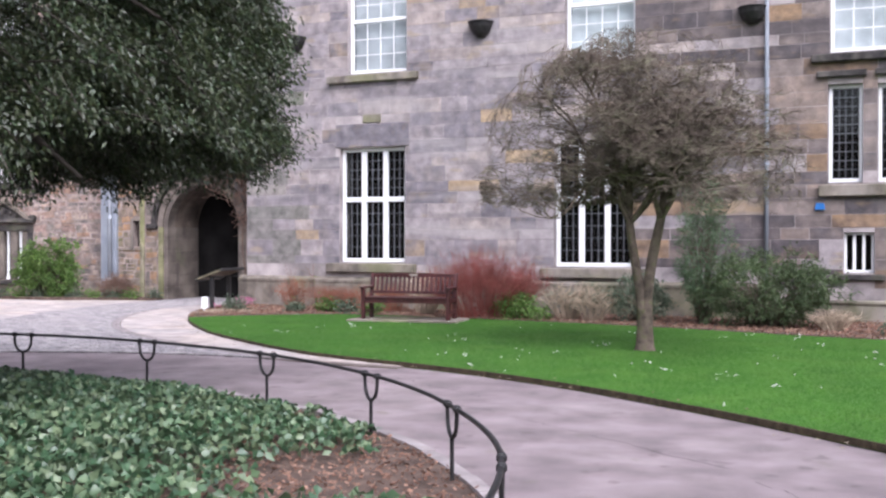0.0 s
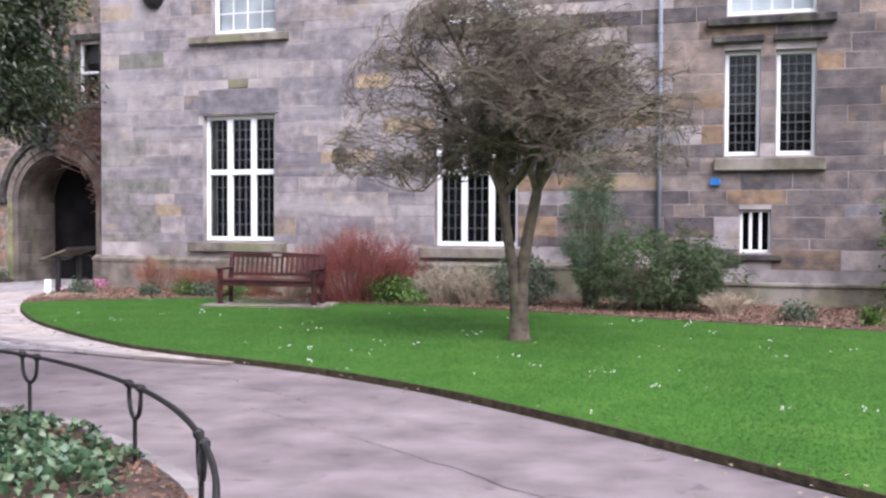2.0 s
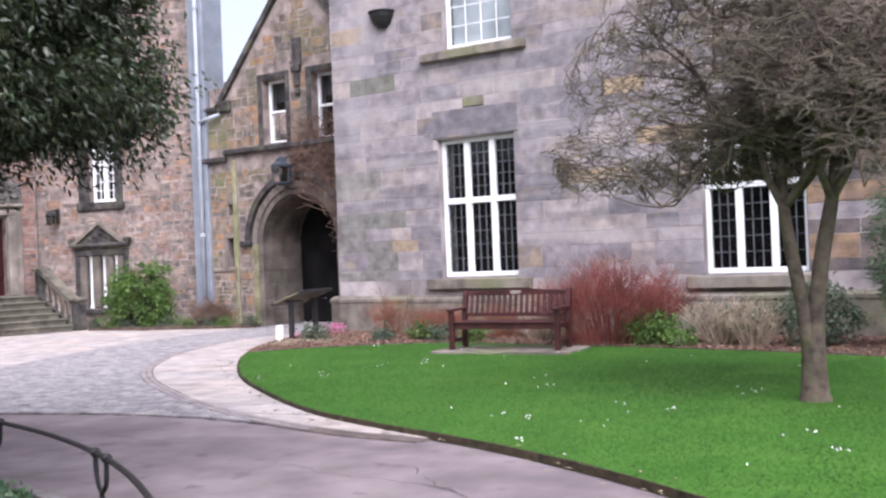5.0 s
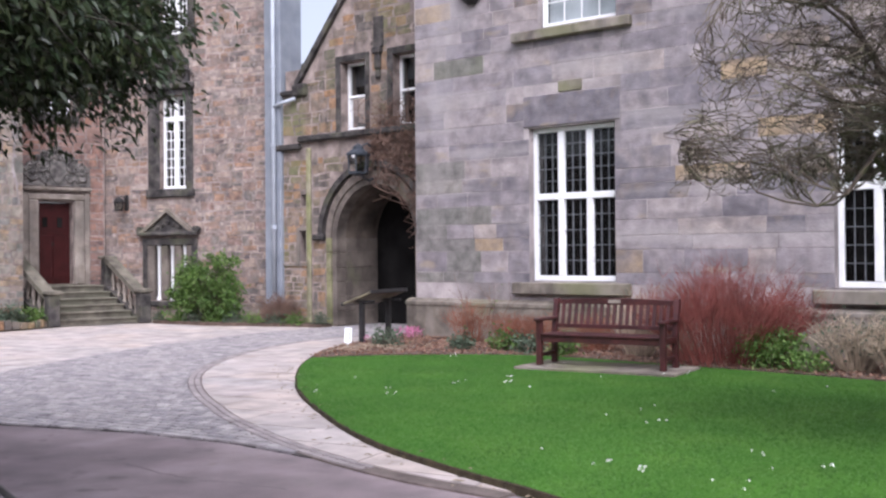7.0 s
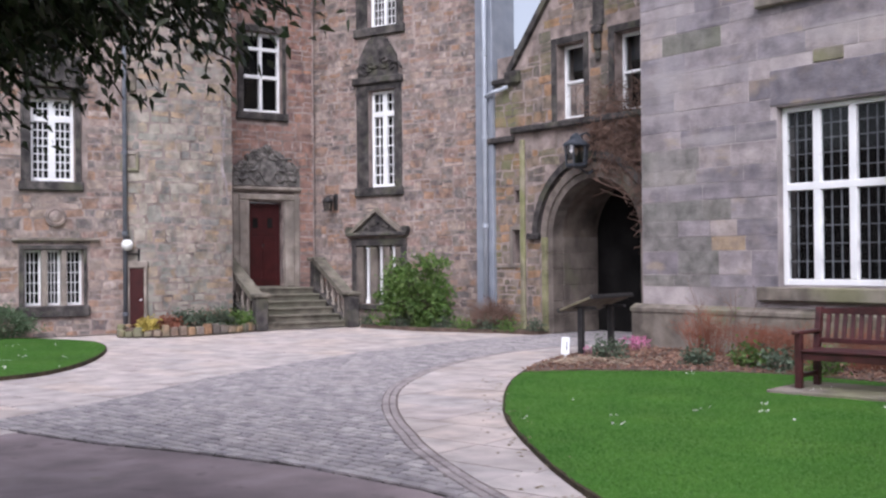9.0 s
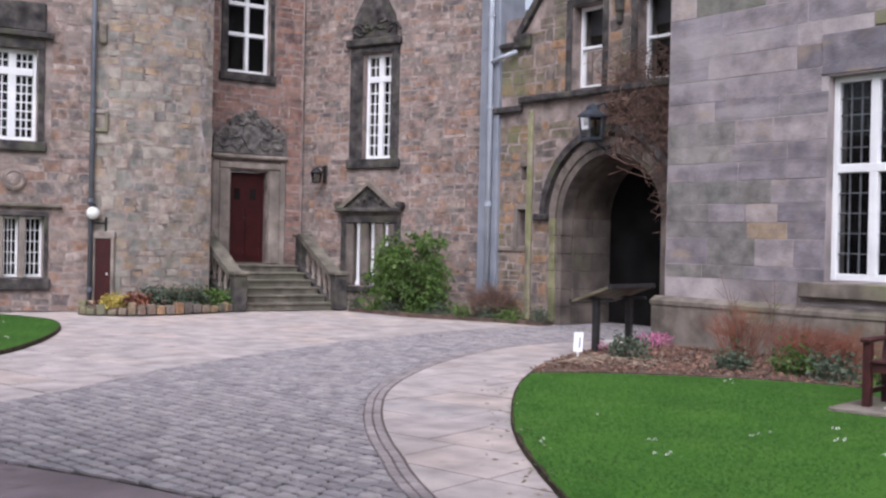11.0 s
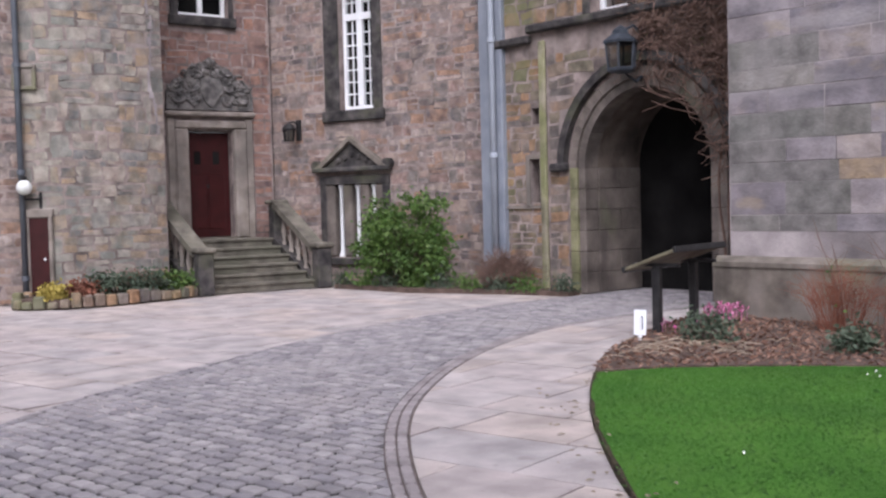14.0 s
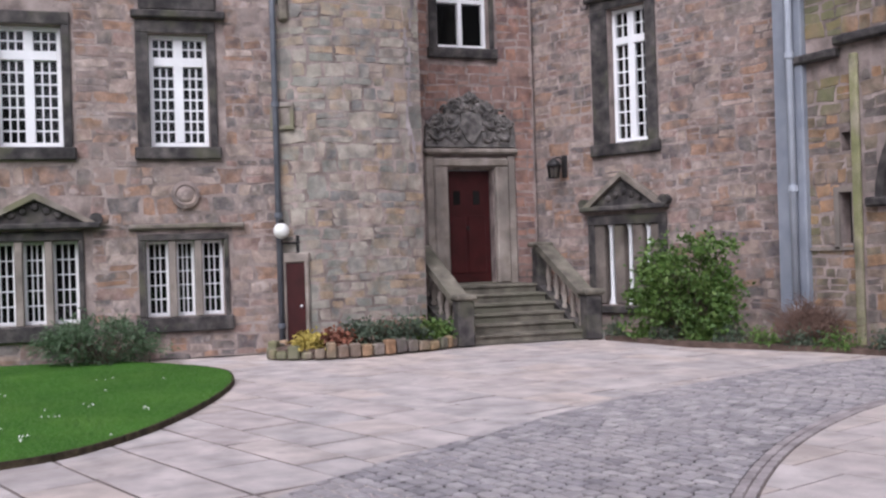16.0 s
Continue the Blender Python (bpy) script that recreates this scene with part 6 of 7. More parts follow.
def shrub_stems(name, m, label, category, n, spread, height, material, rad=0.006, base=0.25, forks=3, leaves=None, leaf_n=0, leaf_size=(0.06, 0.03), arch=0.3, group="", seed=1):
    """A clump of upright or arching stems, with leaves where asked."""
    r = random.Random(seed)
    ob = thing(name, None, None, m, label, category, group)
    mb, pts_all = MB(), []
    for _ in range(n):
        a, q = r.uniform(0, 2 * math.pi), math.sqrt(r.random())
        p = Vector((math.cos(a) * q * base, math.sin(a) * q * base, 0))
        tip = Vector((math.cos(a) * q * spread + r.gauss(0, 0.08), math.sin(a) * q * spread * 0.8 + r.gauss(0, 0.08), height * (1 - arch * q * q) * r.uniform(0.65, 1.05)))
        mid = p.lerp(tip, 0.5) + Vector((r.gauss(0, 0.04), r.gauss(0, 0.04), height * 0.08))
        mb.tube([p, mid, tip], [rad, rad * 0.8, rad * 0.35], 3, False)
        pts_all += [mid, tip, p.lerp(mid, 0.6), mid.lerp(tip, 0.5)]
        for _ in range(forks):
            s = mid.lerp(tip, r.uniform(-0.4, 0.8))
            e = s + Vector((r.gauss(0, 0.17), r.gauss(0, 0.17), height * r.uniform(0.04, 0.26)))
            mb.tube([s, e], [rad * 0.6, rad * 0.25], 3, False)
            pts_all.append(e)
    part("stem_mass", mb, material, ob, kind="stuff")
    if leaves:
        idx = gen.integers(0, len(pts_all), leaf_n)
        P = np.array([tuple(p) for p in pts_all])
        at = P[idx] + gen.normal(0, 0.07, (leaf_n, 3))
        at[:, 2] = np.abs(at[:, 2])
        leaf_mesh("foliage", at, unit(gen.normal(size=(leaf_n, 3)) + [0, 0, 0.3]), leaf_size[0], leaf_size[1], leaves, ob, "", 0.2, "", gen)
    return ob


def bush(name, m, label, category, size, n, leaf, leaf_size, stem, holes=0.2, seed=1, rough=0.42):
    """A leafy bush with an uneven outline: stems inside, leaves in clumps."""
    r = random.Random(seed)
    ob = thing(name, None, None, m, label, category)
    mb = MB()
    clumps = []
    for _ in range(n):
        while True:
            v = Vector((r.gauss(0, 1), r.gauss(0, 1), r.gauss(0, 1))).normalized()
            k = r.uniform(0.35, 1.0) ** 0.5 * (1 + rough * noise.noise(v * 1.9 + Vector((seed * 3.1, 0, 0))))
            p = Vector((v.x * size[0] * k, v.y * size[1] * k, size[2] * (0.5 + 0.5 * v.z * k)))
            if p.z > 0.03:
                break
        clumps.append(p)
        if r.random() < 0.5:
            mb.tube([Vector((p.x * 0.15, p.y * 0.15, 0)), p * 0.6 + Vector((0, 0, 0.08)), p], [0.012, 0.008, 0.003], 3, False)
    part("stem_mass", mb, stem, ob, kind="stuff")
    C = np.array([tuple(p) for p in clumps])
    per = 26
    at = np.repeat(C, per, 0) + gen.normal(0, 0.075, (len(C) * per, 3))
    at[:, 2] = np.clip(at[:, 2], 0.02, None)
    ax = unit(gen.normal(size=at.shape) + [0, 0, 0.35] + 0.5 * unit(at - [0, 0, size[2] * 0.4]))
    leaf_mesh("foliage", at, ax, leaf_size[0], leaf_size[1], leaf, ob, "", 0.2, "", gen)
    return ob


bush("laurel_bush", pose(-22.95, 23.3, 0.02), "rounded bright green bush against the rubble wall", "bush", (1.1, 0.65, 1.62), 250, LEAF_BUSH, (0.1, 0.055), BARK, seed=2, rough=0.8)
bush("evergreen_bush", pose(-2.5, 20.6, 0.05), "broad dark green evergreen bush below the facade", "bush", (1.25, 0.8, 1.42), 320, LEAF_FIR, (0.13, 0.022), BARK, seed=3)
bush("slender_shrub", pose(-3.75, 20.9, 0.05), "tall slender feathery green shrub against the wall", "shrub", (0.5, 0.45, 2.95), 230, LEAF_FEATHER, (0.12, 0.012), BARK, seed=4)
bush("grey_shrub", pose(-5.0, 20.9, 0.05), "low grey-green leafy shrub below the window", "shrub", (0.6, 0.5, 0.95), 110, LEAF_GREY, (0.08, 0.03), TWIG, seed=5)
bush("low_green_plant", pose(-7.6, 20.75, 0.05), "low bright green leafy plant in the bed", "plant", (0.45, 0.35, 0.5), 60, LEAF_BUSH, (0.08, 0.035), TWIG, seed=6)
bush("wall_ivy", pose(1.7, 21.7, 0.05), "yellow-green climbing shrub on the facade", "shrub", (0.55, 0.5, 2.3), 150, LEAF_BUSH, (0.08, 0.045), TWIG, seed=7)
bush("dark_shrub", pose(-26.15, 14.75, 0.03), "low dark green shrub against the rubble wall", "shrub", (0.45, 0.95, 0.66), 150, LEAF_FEATHER, (0.1, 0.02), BARK, seed=8)
for k, (x, y, s) in enumerate(((-14.3, 20.3, 0.28), (-12.2, 20.9, 0.3), (-11.6, 20.75, 0.34), (-10.9, 20.7, 0.3), (-12.9, 20.6, 0.2), (-7.0, 20.5, 0.3), (-0.2, 19.4, 0.3), (0.9, 19.3, 0.25))):
    bush("low_green_plant", pose(x, y, 0.05), "low grey-green leafy plant in the mulch", "plant", (s * 0.75, s * 0.6, s * 0.75), 16, LEAF_GREY if k % 2 == 0 else LEAF_BUSH, (0.075, 0.04), TWIG, seed=20 + k)
shrub_stems("red_dogwood", pose(-8.35, 21.0, 0.05), "large bare dogwood with bright red stems", "shrub", 380, 1.5, 1.55, REDTWIG, 0.005, 0.75, 9, seed=2, arch=0.5)
for k, (x, y, s, h) in enumerate(((-13.7, 21.9, 0.5, 0.75), (-12.0, 21.8, 0.5, 0.6), (-10.9, 21.7, 0.5, 0.65), (-12.8, 21.9, 0.45, 0.6))):
    shrub_stems("rusty_clump", pose(x, y, 0.05), "dry rust-red clump of stems by the plinth", "plant", 130, s, h, RUSTTWIG, 0.004, 0.25, 3, seed=30 + k)
for k, (x, y, s, h) in enumerate(((-6.5, 20.9, 0.6, 0.85), (-5.9, 20.7, 0.5, 0.7), (-9.9, 21.3, 0.6, 1.0), (-1.3, 20.3, 0.5, 0.4))):
    shrub_stems("straw_clump", pose(x, y, 0.05), "dry straw-coloured arching stems in the bed", "plant", 85, s, h, STRAW, 0.009, 0.2, 3, seed=40 + k, leaves=LEAF_GREY if k < 2 else None, leaf_n=260 if k < 2 else 0)
shrub_stems("brown_twig_clump", pose(-20.9, 23.85, 0.0), "rounded clump of dry brown twigs by the pipe", "shrub", 280, 0.5, 0.78, VINE, 0.007, 0.3, 4, seed=50, arch=0.6)
shrub_stems("bare_rose", pose(-13.3, 21.7, 0.05), "thin bare rose stems by the plinth", "shrub", 7, 0.6, 1.35, VINE, 0.008, 0.3, 2, seed=51, leaves=LEAF_BUSH, leaf_n=16, leaf_size=(0.06, 0.035))
# dry straw on the mulch
mb = MB()
for _ in range(70):
    x, y = random.gauss(-14.3, 0.45), random.gauss(19.7, 0.5)
    if inside(x, y, MULCH):
        a, l = random.gauss(0.6, 0.5), random.uniform(0.1, 0.28)
        mb.tube([(x, y, 0.075), (x + l * 0.5 * math.cos(a), y + l * 0.5 * math.sin(a), 0.1), (x + l * math.cos(a), y + l * math.sin(a), 0.075)], 0.005, 3, False)
thing("straw_litter", mb, STRAW, pose(0, 0, 0), "dry pale stalks lying on the mulch", "straw", kind="stuff")
# cyclamen by the corner
mb, lv = MB(), []
for _ in range(46):
    x, y, h = -15.25 + random.gauss(0, 0.16), 22.0 + random.gauss(0, 0.14), random.uniform(0.12, 0.22)
    if random.random() < 0.2:
        x, y, h = -15.15 + random.gauss(0, 0.15), 20.75 + random.gauss(0, 0.2), random.uniform(0.08, 0.13)
    for i in range(4):
        a = math.pi * i / 2 + x * 9
        mb.add([(x, y, h), (x + 0.03 * math.cos(a - 0.4), y + 0.03 * math.sin(a - 0.4), h + 0.03), (x + 0.045 * math.cos(a), y + 0.045 * math.sin(a), h + 0.05), (x + 0.03 * math.cos(a + 0.4), y + 0.03 * math.sin(a + 0.4), h + 0.03)], [(0, 1, 2, 3)])
    mb.tube([(x, y, 0.05), (x, y, h)], 0.003, 3, False)
thing("cyclamen_flowers", mb, PETAL_PINK, pose(0, 0, 0), "pink and white flowers beside the lectern", "flowers", kind="stuff")

# dry creeper over the archway
vine = thing("dry_creeper", None, None, wm(WALL_ARCH, 0, 0, 0), "tangled leafless brown creeper over the archway", "creeper")
vr = random.Random(4)
mb = MB()
for k in range(720):
    x, z = vr.uniform(3.9, 6.2), vr.gauss(4.15, 0.42)
    if vr.random() < 0.22:
        x, z = vr.uniform(5.15, 5.9), vr.uniform(2.2, 4.2)
    a = vr.uniform(0, 6.28)
    pts = []
    for i in range(7):
        y = -0.06 - abs(vr.gauss(0, 0.07))
        pts.append((x, y, z))
        a += vr.gauss(0, 0.6)
        x, z = x + 0.13 * math.cos(a), z + 0.11 * math.sin(a) - 0.03
        if (x - CX) ** 2 + (z - CZ) ** 2 < 1.2 and z > 0.5:
            x += 0.32
    mb.tube(pts, [0.011, 0.01, 0.009, 0.008, 0.007, 0.006, 0.004], 3, False)
for s in range(2):
    x = 5.3 + 0.16 * s
    part("main_stem", MB().tube([(x + 0.06 * math.sin(i * 1.3 + s), -0.07, 0.02 + i * 0.45) for i in range(10)], [0.022 - 0.0014 * i for i in range(10)], 5), VINE, vine)
part("stem_mass", mb, VINE, vine, kind="stuff")

# planter round the tower foot
planter = thing("stone_planter", None, None, pose(0, 0, 0), "low planter edged with mossy upright stones", "planter")
PL = smooth_line([(-25.85, 17.55, 0), (-25.25, 17.1, 0), (-24.72, 17.6, 0), (-24.55, 18.3, 0), (-24.62, 19.1, 0), (-24.8, 19.9, 0), (-25.05, 20.25, 0)], 4)
for k, (a, b) in enumerate(zip(PL, PL[1:])):
    c, d = (a + b) / 2, b - a
    h = random.uniform(0.1, 0.27)
    part("edging_stone", MB().box(-d.length / 2 + 0.012, d.length / 2 - 0.012, -0.07, 0.07, 0.0, h, 0.025), MOSSY, planter).matrix_local = pose(c.x, c.y, 0, 0, random.uniform(-4, 4), math.degrees(math.atan2(d.y, d.x)))
part("soil", MB().slab([(p.x, p.y) for p in PL] + [(-25.8, 20.1), (-25.55, 19.6), (-25.45, 19.2), (-25.55, 18.7), (-25.85, 18.2)], 0.0, 0.15), SOIL, planter)
for k, (x, y, s, m_, nm, lb) in enumerate(((-24.95, 17.6, 0.12, PETAL_YELLOW, "yellow_plant", "small yellow-leaved plant in the planter"), (-24.95, 18.1, 0.2, RUSTTWIG, "rust_leaf_plant", "low rust-brown leafy plant in the planter"), (-24.9, 18.65, 0.36, LEAF_GREY, "grey_leaf_plant", "grey-green leafy plant in the planter"), (-25.0, 19.25, 0.36, LEAF_GREY, "grey_leaf_plant", "grey-green leafy plant in the planter"), (-25.1, 19.8, 0.3, LEAF_BUSH, "green_leaf_plant", "small green plant in the planter"))):
    bush(nm, pose(x, y, 0.15), lb, "plant", (s, s, s * 0.8), 30, m_, (0.08, 0.05), TWIG, seed=60 + k)
shrub_stems("rusty_clump", pose(-25.15, 19.1, 0.15), "dry rusty stems against the tower foot", "plant", 60, 0.4, 0.45, RUSTTWIG, 0.004, 0.3, 2, seed=70)
# low edging and weeds along the foot of the wall
verge = thing("wall_verge", MB().slab([(-24.2, 22.6), (-22.2, 22.75), (-20.4, 23.55), (-19.35, 23.75), (-19.4, 24.1), (-21.4, 24.15), (-24.3, 23.55)], -0.02, 0.06), SOIL, pose(0, 0, 0), "narrow weedy soil strip below the wall", "flower bed", kind="structure")
for k in range(9):
    t = k / 8
    x, y = -24.1 + 4.5 * t, 22.75 + 1.1 * t ** 1.3
    bush("weed_tuft", pose(x, y, 0.05), "small green weed tuft below the wall", "plant", (0.2, 0.14, 0.14), 12, LEAF_BUSH if k % 2 else LEAF_GREY, (0.07, 0.03), TWIG, seed=80 + k)

# pale mortar streak down the tower's edge
mb, tr = MB(), random.Random(9)
z, off = 2.9, 0.0
while z < 9.5:
    h, wd = tr.uniform(0.06, 0.2), tr.uniform(0.02, 0.06)
    off = max(-0.12, min(0.06, off + tr.gauss(0, 0.035)))
    x, y, deg = tower_at(T_LEN[-1] - 0.18 + off)
    m = pose(x, y, z, 0, 0, deg)
    mb.add([m @ Vector(p) for p in ((-wd, -0.024, 0), (wd, -0.024, 0.01), (wd * 0.7, -0.024, h), (-wd * 0.8, -0.024, h * 0.95))], [(0, 1, 2, 3)])
    z += h * 0.92
part("mortar_streak", mb, MORTAR_A, tower, "pale ragged mortar streak")

# ---- pieces of walls and paving ----
rng = random.Random(5)
def straight(wall):
    return lambda u: (u, 0.0, 0.0)

holes = A_OPEN + [(-15.6, -2.6, 0, 0.76), (-2.6, 11, 0, 0.48), (-12.95, -10.95, 3.9, 4.5)]
st = courses(-15.55, 10.9, 0.02, 9.38, holes, (0.2, 0.42), (0.45, 1.5), rng, 0.009)
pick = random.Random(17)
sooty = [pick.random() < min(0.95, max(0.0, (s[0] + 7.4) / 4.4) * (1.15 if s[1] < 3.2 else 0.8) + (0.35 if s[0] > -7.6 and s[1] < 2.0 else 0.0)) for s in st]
mossy = [not k and s[0] < -13.9 and pick.random() < max(0.12, 0.75 - 0.15 * s[1]) for s, k in zip(st, sooty)]
lay_stones(wall_a, [s for s, k in zip(st, mossy) if k], straight(WALL_A), "ashlar", ASHLAR_MOSS, lambda s: s[1], rng, (0.002, 0.008))
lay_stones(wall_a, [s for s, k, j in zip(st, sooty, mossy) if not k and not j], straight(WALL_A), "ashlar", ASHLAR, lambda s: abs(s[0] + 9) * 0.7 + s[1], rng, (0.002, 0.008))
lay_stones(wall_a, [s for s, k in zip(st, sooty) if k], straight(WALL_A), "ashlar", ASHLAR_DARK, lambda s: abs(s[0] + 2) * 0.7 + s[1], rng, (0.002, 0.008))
for wall, u0, u1, z1, op, extra, first in (
        (wall_c, -5.2, 0.18, 10.4, C_OPEN, [(-3.95, -2.25, 0.35, 2.3), (-3.8, -2.35, 3.2, 6.2), (-3.7, -2.4, 6.2, 7.3)], lambda s: s[1]),
        (wall_d, -1.7, 1.32, 10.4, D_OPEN, [(-0.95, 0.92, 0, 4.0), (-0.78, 0.6, 5.1, 7.6)], lambda s: s[1]),
        (wall_l, -8.8, 1.2, 10.4, L_OPEN, [(-1.62, -0.18, 0.4, 2.1), (-4.0, -2.3, 0.4, 2.5), (-1.55, -0.2, 3.1, 5.5), (-3.9, -2.5, 3.1, 5.5)], lambda s: s[1] + abs(s[0] + 0.5) * 0.8)):
    st = courses(u0, u1, 0.0, z1, op + extra, (0.09, 0.29), (0.16, 0.6), rng, 0.014)
    lay_stones(wall, broken(st, rng), straight(None), "rubble", RED_RUBBLE if wall is wall_d else RUBBLE, first, rng, (0.001, 0.008))
st = courses(0.0, T_LEN[-1], 0.0, 11.4, [T_DOOR], (0.1, 0.32), (0.18, 0.55), rng, 0.012)
lay_stones(tower, broken(st, rng), tower_at, "rubble", TOWER, lambda s: s[1], rng, (0.001, 0.007))
arch_holes = R_OPEN[2:] + [(2.3, 5.5, 0.0, 2.3), (2.15, 5.6, 2.0, 2.9), (2.5, 5.3, 2.9, 3.4), (2.9, 4.9, 3.4, 3.75), (1.7, 1.88, 0, 4.2), (0.7, 6.4, 4.17, 4.49), (2.7, 3.78, 4.4, 6.26), (4.3, 5.35, 4.4, 6.26)]
st = courses(0.7, 6.44, 0.0, 5.5, arch_holes, (0.1, 0.3), (0.18, 0.6), rng, 0.014)
st += [s for s in courses(1.6, 6.4, 5.5, 8.5, arch_holes, (0.2, 0.3), (0.3, 0.55), rng, 0.014) if abs(s[0] - 4.02) + s[2] / 2 < (8.55 - s[1]) * 0.83]
lay_stones(wall_r, broken(st, rng), straight(None), "rubble", MOSSY, lambda s: s[1], rng, (0.002, 0.01))


def lay_flat(parent, cells, z, height, material, name, first, rng, kind="flag"):
    """cells: (x, y, turn in degrees, length, width). Slabs with chamfered tops."""
    shapes = []
    for _ in range(6):
        c = 0.02 if kind == "flag" else 0.09
        out = [(-0.5, -0.5), (0.5, -0.5), (0.5, 0.5), (-0.5, 0.5)]
        if kind != "flag":
            out = [(-0.5, -0.28), (-0.4, -0.5), (0.4, -0.5), (0.5, -0.28), (0.5, 0.28), (0.4, 0.5), (-0.4, 0.5), (-0.5, 0.28)]
        out = [(x * rng.uniform(0.95, 1), y * rng.uniform(0.95, 1)) for x, y in out]
        n = len(out)
        vs = [(x, y, 0) for x, y in out] + [(x, y, 0.7) for x, y in out] + [(x * (1 - c), y * (1 - c), 1 + rng.uniform(-0.06, 0.06)) for x, y in out]
        fs = [tuple(range(2 * n, 3 * n))]
        for i in range(n):
            j = (i + 1) % n
            fs += [(i, j, j + n, i + n), (i + n, j + n, j + 2 * n, i + 2 * n)]
        shapes.append((vs, fs))
    meshes = [MB().add(vs, fs).mesh(name, material) for vs, fs in shapes]
    rest = MB()
    for k, (x, y, deg, a, b) in enumerate(sorted(cells, key=first)):
        m = pose(x, y, z, rng.uniform(-0.4, 0.45), rng.uniform(-0.25, 0.25), deg) @ Matrix.Diagonal((a, b, height * rng.uniform(0.92, 1.06), 1))
        if k < 300:
            ob = new(name, meshes[k % 6])
            ob.parent = parent
            ob.matrix_local = m
        else:
            vs, fs = shapes[k % 6]
            rest.add([m @ Vector(p) for p in vs], fs)
    if rest.v:
        me = bpy.data.meshes.new(name)
        me.from_pydata(rest.v, [], rest.f)
        me.materials.append(material)
        ob = new(name + "_field", me)
        ob.parent = parent
        tagged(ob, kind="stuff")


# flags of the courtyard, in rows turned to the old range
cells, turn = [], 11.0
ca, sa = math.cos(radians(turn)), math.sin(radians(turn))
v = -12.0
while v < 22:
    h = rng.uniform(0.45, 0.75)
    u = -14.0 + rng.uniform(0, 0.8)
    while u < 14:
        wd = rng.uniform(0.6, 1.35)
        x, y = -21 + (u + wd / 2) * ca - (v + h / 2) * sa, 15 + (u + wd / 2) * sa + (v + h / 2) * ca
        corners = [(-21 + (u + du) * ca - (v + dv) * sa, 15 + (u + du) * sa + (v + dv) * ca) for du in (0.05, wd - 0.05) for dv in (0.05, h - 0.05)]
        if any(inside(cx, cy, FLAG_WEST) for cx, cy in corners) and not all(inside(cx, cy, LAWN_TWO) for cx, cy in corners) and y > 9:
            cells.append((x, y, turn, wd - 0.018, h - 0.018))
        u += wd
    v += h
lay_flat(flag_west, cells, -0.036, 0.018, FLAG, "flagstone", lambda c: (c[0] + 15) ** 2 + (c[1] - 14) ** 2, rng)

# flags of the band, laid across the curve
inner, outer = smooth_line([tuple(p) for p in FLAG_IN[::3]], 10), LAWN_EDGE + BED_EDGE[1:]
marks, run = [0.0], 0.0
for a, b in zip(inner, inner[1:]):
    marks.append(marks[-1] + (b - a).length)
def along(s):
    k = next((i for i in range(1, len(marks)) if marks[i] >= s), len(marks) - 1)
    a, b = inner[k - 1], inner[k]
    p = a + (b - a) * min(1, (s - marks[k - 1]) / max(1e-6, marks[k] - marks[k - 1]))
    d = (b - a).normalized()
    return p, Vector((d.y, -d.x, 0)) * -1
def clip(poly, box):
    """The part of a polygon inside a box (u0, u1, v0, v1)."""
    for axis, lim, sign in ((0, box[0], 1), (0, box[1], -1), (1, box[2], 1), (1, box[3], -1)):
        out = []
        for p, q in zip(poly, poly[1:] + poly[:1]):
            a, b = (p[axis] - lim) * sign, (q[axis] - lim) * sign
            if a >= 0:
                out.append(p)
            if a * b < 0:
                k = a / (a - b)
                out.append((p[0] + (q[0] - p[0]) * k, p[1] + (q[1] - p[1]) * k))
        poly = out
        if len(poly) < 3:
            return []
    return poly


# straight courses of flags, cut to the curve of the band
turn = 11.0
ca, sa = math.cos(radians(turn)), math.sin(radians(turn))
rim_in = []
for k in range(int((marks[-1] - 0.1) / 0.35) + 1):
    p, n1 = along(0.05 + k * 0.35)
    if not inside(p.x + n1.x * 0.12, p.y + n1.y * 0.12, FLAG_BAND):
        n1 = -n1
    rim_in.append((p.x + n1.x * 0.18, p.y + n1.y * 0.18))
shape = FLAG_BAND[:len(FLAG_BAND) - len(FLAG_IN)] + rim_in[::-1]
shape = [((x + 14) * ca + (y - 15) * sa, -(x + 14) * sa + (y - 15) * ca) for x, y in shape]
v = min(p[1] for p in shape) - 0.3
while v < max(p[1] for p in shape):
    h = rng.uniform(0.5, 0.82)
    u = min(p[0] for p in shape) - rng.uniform(0, 0.9)
    while u < max(p[0] for p in shape):
        wd = rng.uniform(0.65, 1.25)
        cut = clip(shape, (u + 0.009, u + wd - 0.009, v + 0.009, v + h - 0.009))
        area = abs(sum(a[0] * b[1] - a[1] * b[0] for a, b in zip(cut, cut[1:] + cut[:1]))) / 2 if cut else 0
        if area > 0.006:
            if sum(a[0] * b[1] - a[1] * b[0] for a, b in zip(cut, cut[1:] + cut[:1])) < 0:
                cut = cut[::-1]
            top = -0.004 + rng.uniform(-0.003, 0.003)
            n = len(cut)
            ring = [(-14 + a * ca - b * sa, 15 + a * sa + b * ca) for a, b in cut]
            mbp = MB().add([(x, y, z) for z in (-0.03, top) for x, y in ring], [tuple(range(n, 2 * n))] + [(i, (i + 1) % n, (i + 1) % n + n, i + n) for i in range(n)])
            part("flagstone", mbp, FLAG, flag_band)
        u += wd
    v += h
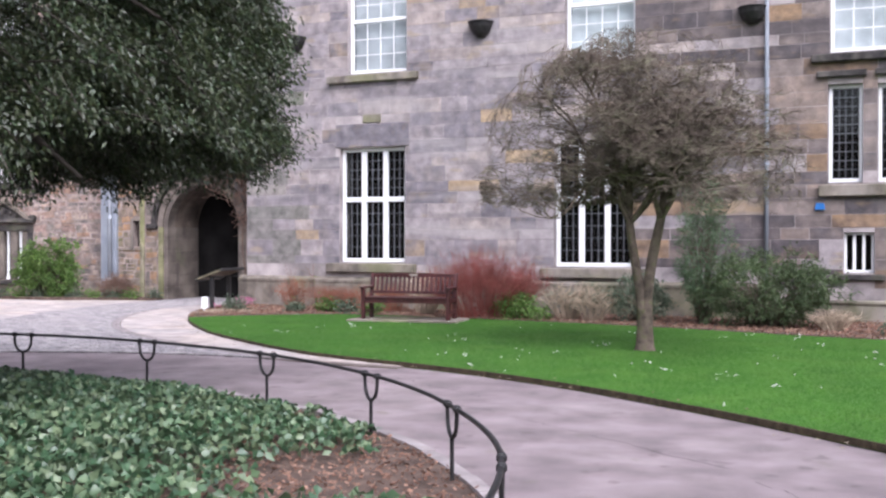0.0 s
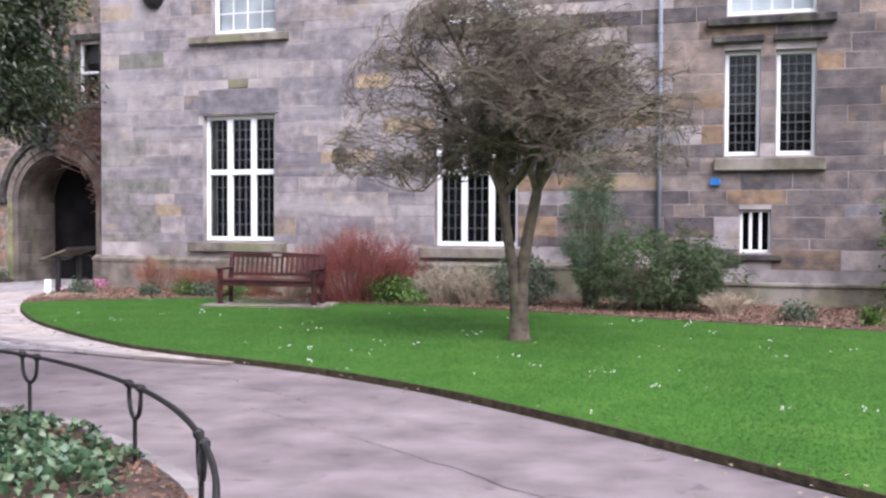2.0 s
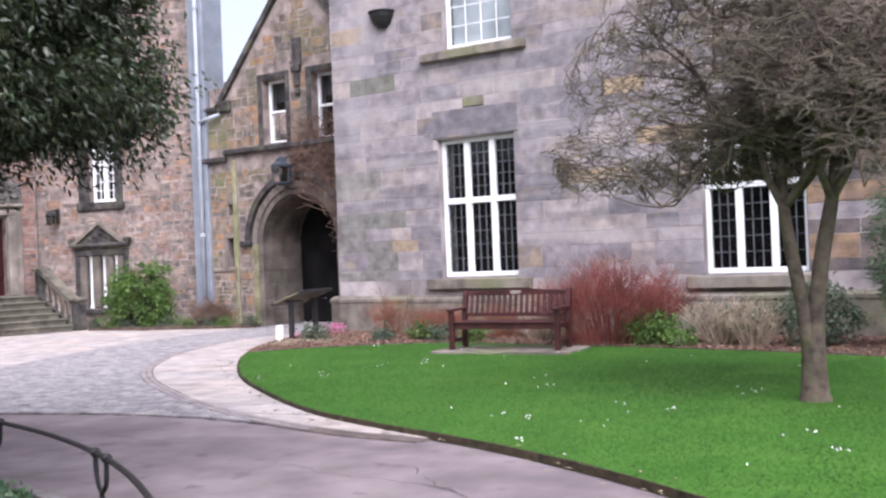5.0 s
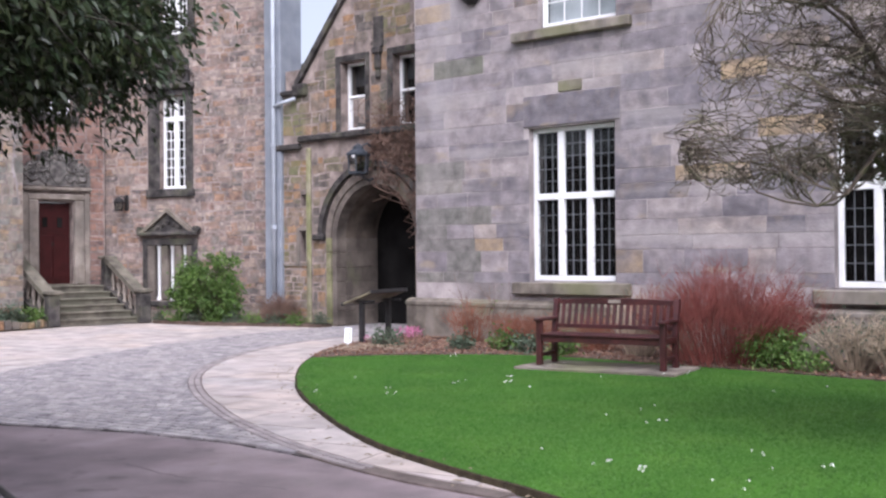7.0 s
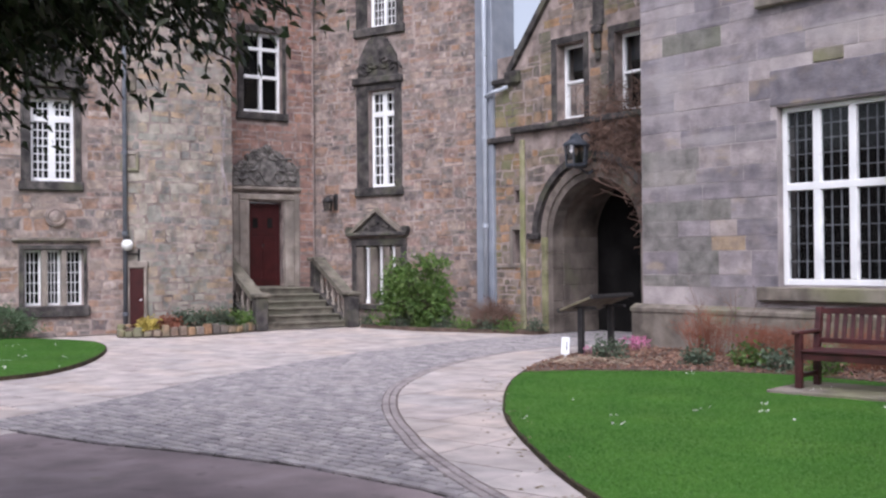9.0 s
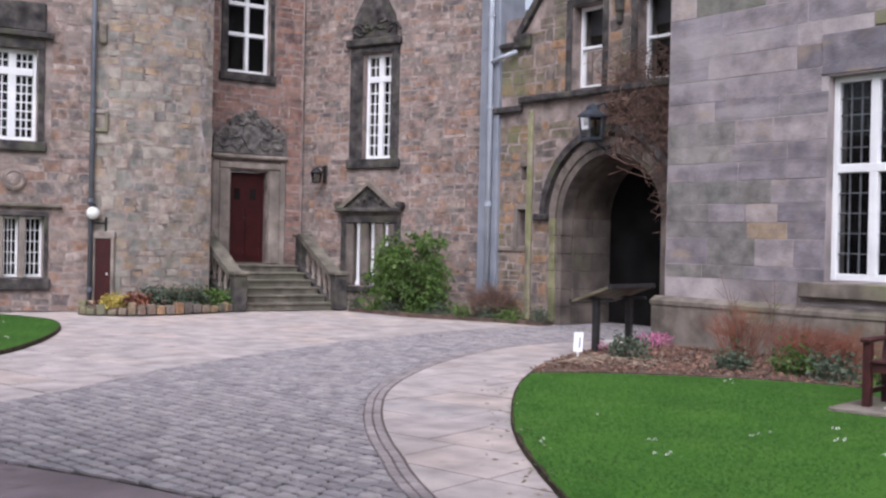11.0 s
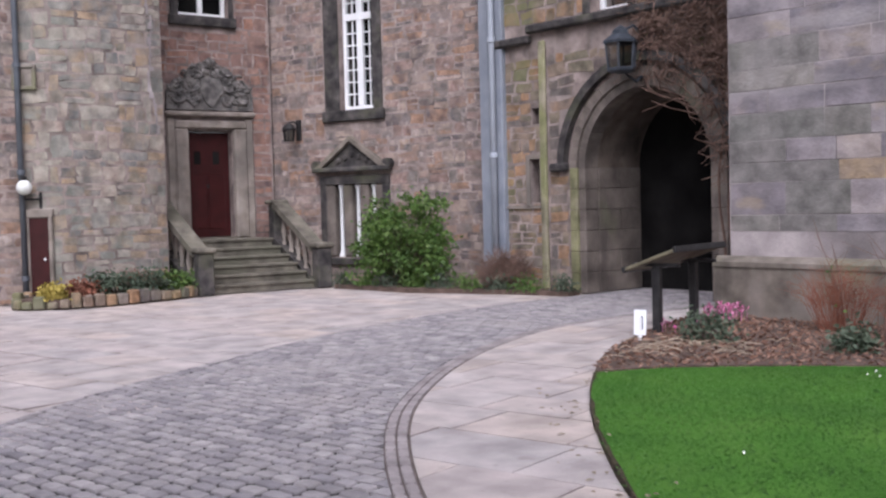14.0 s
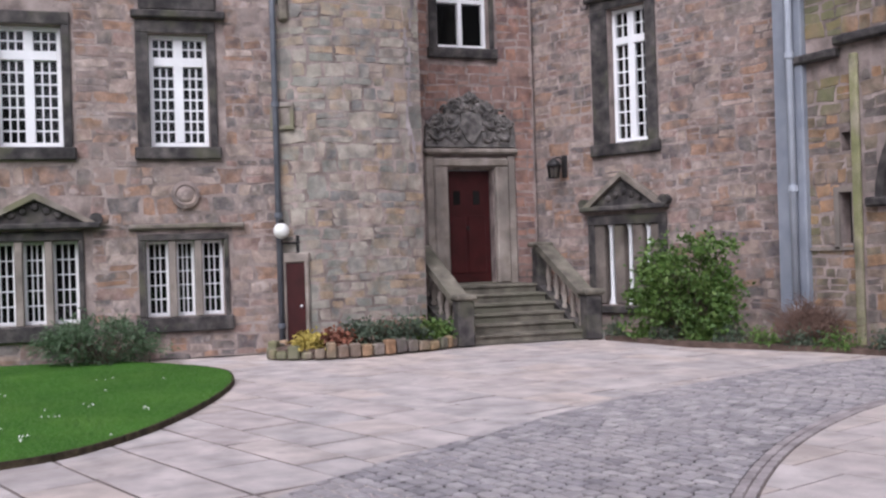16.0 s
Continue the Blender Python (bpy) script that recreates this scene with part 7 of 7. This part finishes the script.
# double row of small edging setts
edge_cells = []
s = 1.5
while s < marks[-1] - 0.1:
    for off in (0.045, 0.125):
        p, n1 = along(s)
        if not inside(p.x + n1.x * 0.12, p.y + n1.y * 0.12, FLAG_BAND):
            n1 = -n1
        edge_cells.append((p.x + n1.x * off, p.y + n1.y * off, math.degrees(math.atan2(n1.y, n1.x)) + 90, 0.2, 0.07))
    s += 0.21
lay_flat(flag_band, edge_cells, -0.02, 0.02, KERB, "edging_sett", lambda c: (c[0] + 13) ** 2 + (c[1] - 15) ** 2, rng, "sett")

# setts in straight courses, cut to the curve of their band
cells, turn = [], 8.0
ca, sa = math.cos(radians(turn)), math.sin(radians(turn))
shape = [((x + 14) * ca + (y - 15) * sa, -(x + 14) * sa + (y - 15) * ca) for x, y in SETTS]
cut_setts = MB()
v = -5.5
while v < 13:
    h = rng.uniform(0.122, 0.136)
    u = -14.0 + rng.uniform(0, 0.2)
    while u < 8:
        wd = rng.uniform(0.15, 0.205)
        x, y = -14 + (u + wd / 2) * ca - (v + h / 2) * sa, 15 + (u + wd / 2) * sa + (v + h / 2) * ca
        if y < 26:
            n_in = sum(inside(-14 + a * ca - b * sa, 15 + a * sa + b * ca, SETTS) for a in (u, u + wd) for b in (v, v + h))
            if n_in == 4:
                cells.append((x + rng.uniform(-0.006, 0.006), y, turn + rng.uniform(-0.8, 0.8), wd - 0.024, h - 0.028))
            elif n_in:
                cut = clip(shape, (u + 0.009, u + wd - 0.009, v + 0.009, v + h - 0.009))
                turned = sum(a[0] * b[1] - a[1] * b[0] for a, b in zip(cut, cut[1:] + cut[:1]))
                if abs(turned) > 0.004:
                    cut = cut if turned > 0 else cut[::-1]
                    n = len(cut)
                    cut_setts.add([(-14 + a * ca - b * sa, 15 + a * sa + b * ca, z) for z in (-0.03, -0.004) for a, b in cut], [tuple(range(n, 2 * n))] + [(i, (i + 1) % n, (i + 1) % n + n, i + n) for i in range(n)])
        u += wd
    v += h
part("cut_setts", cut_setts, SETT, setts, kind="stuff")
lay_flat(setts, cells, -0.03, 0.028, SETT, "sett", lambda c: (c[0] + 12.5) ** 2 + (c[1] - 13.6) ** 2, rng, "sett")
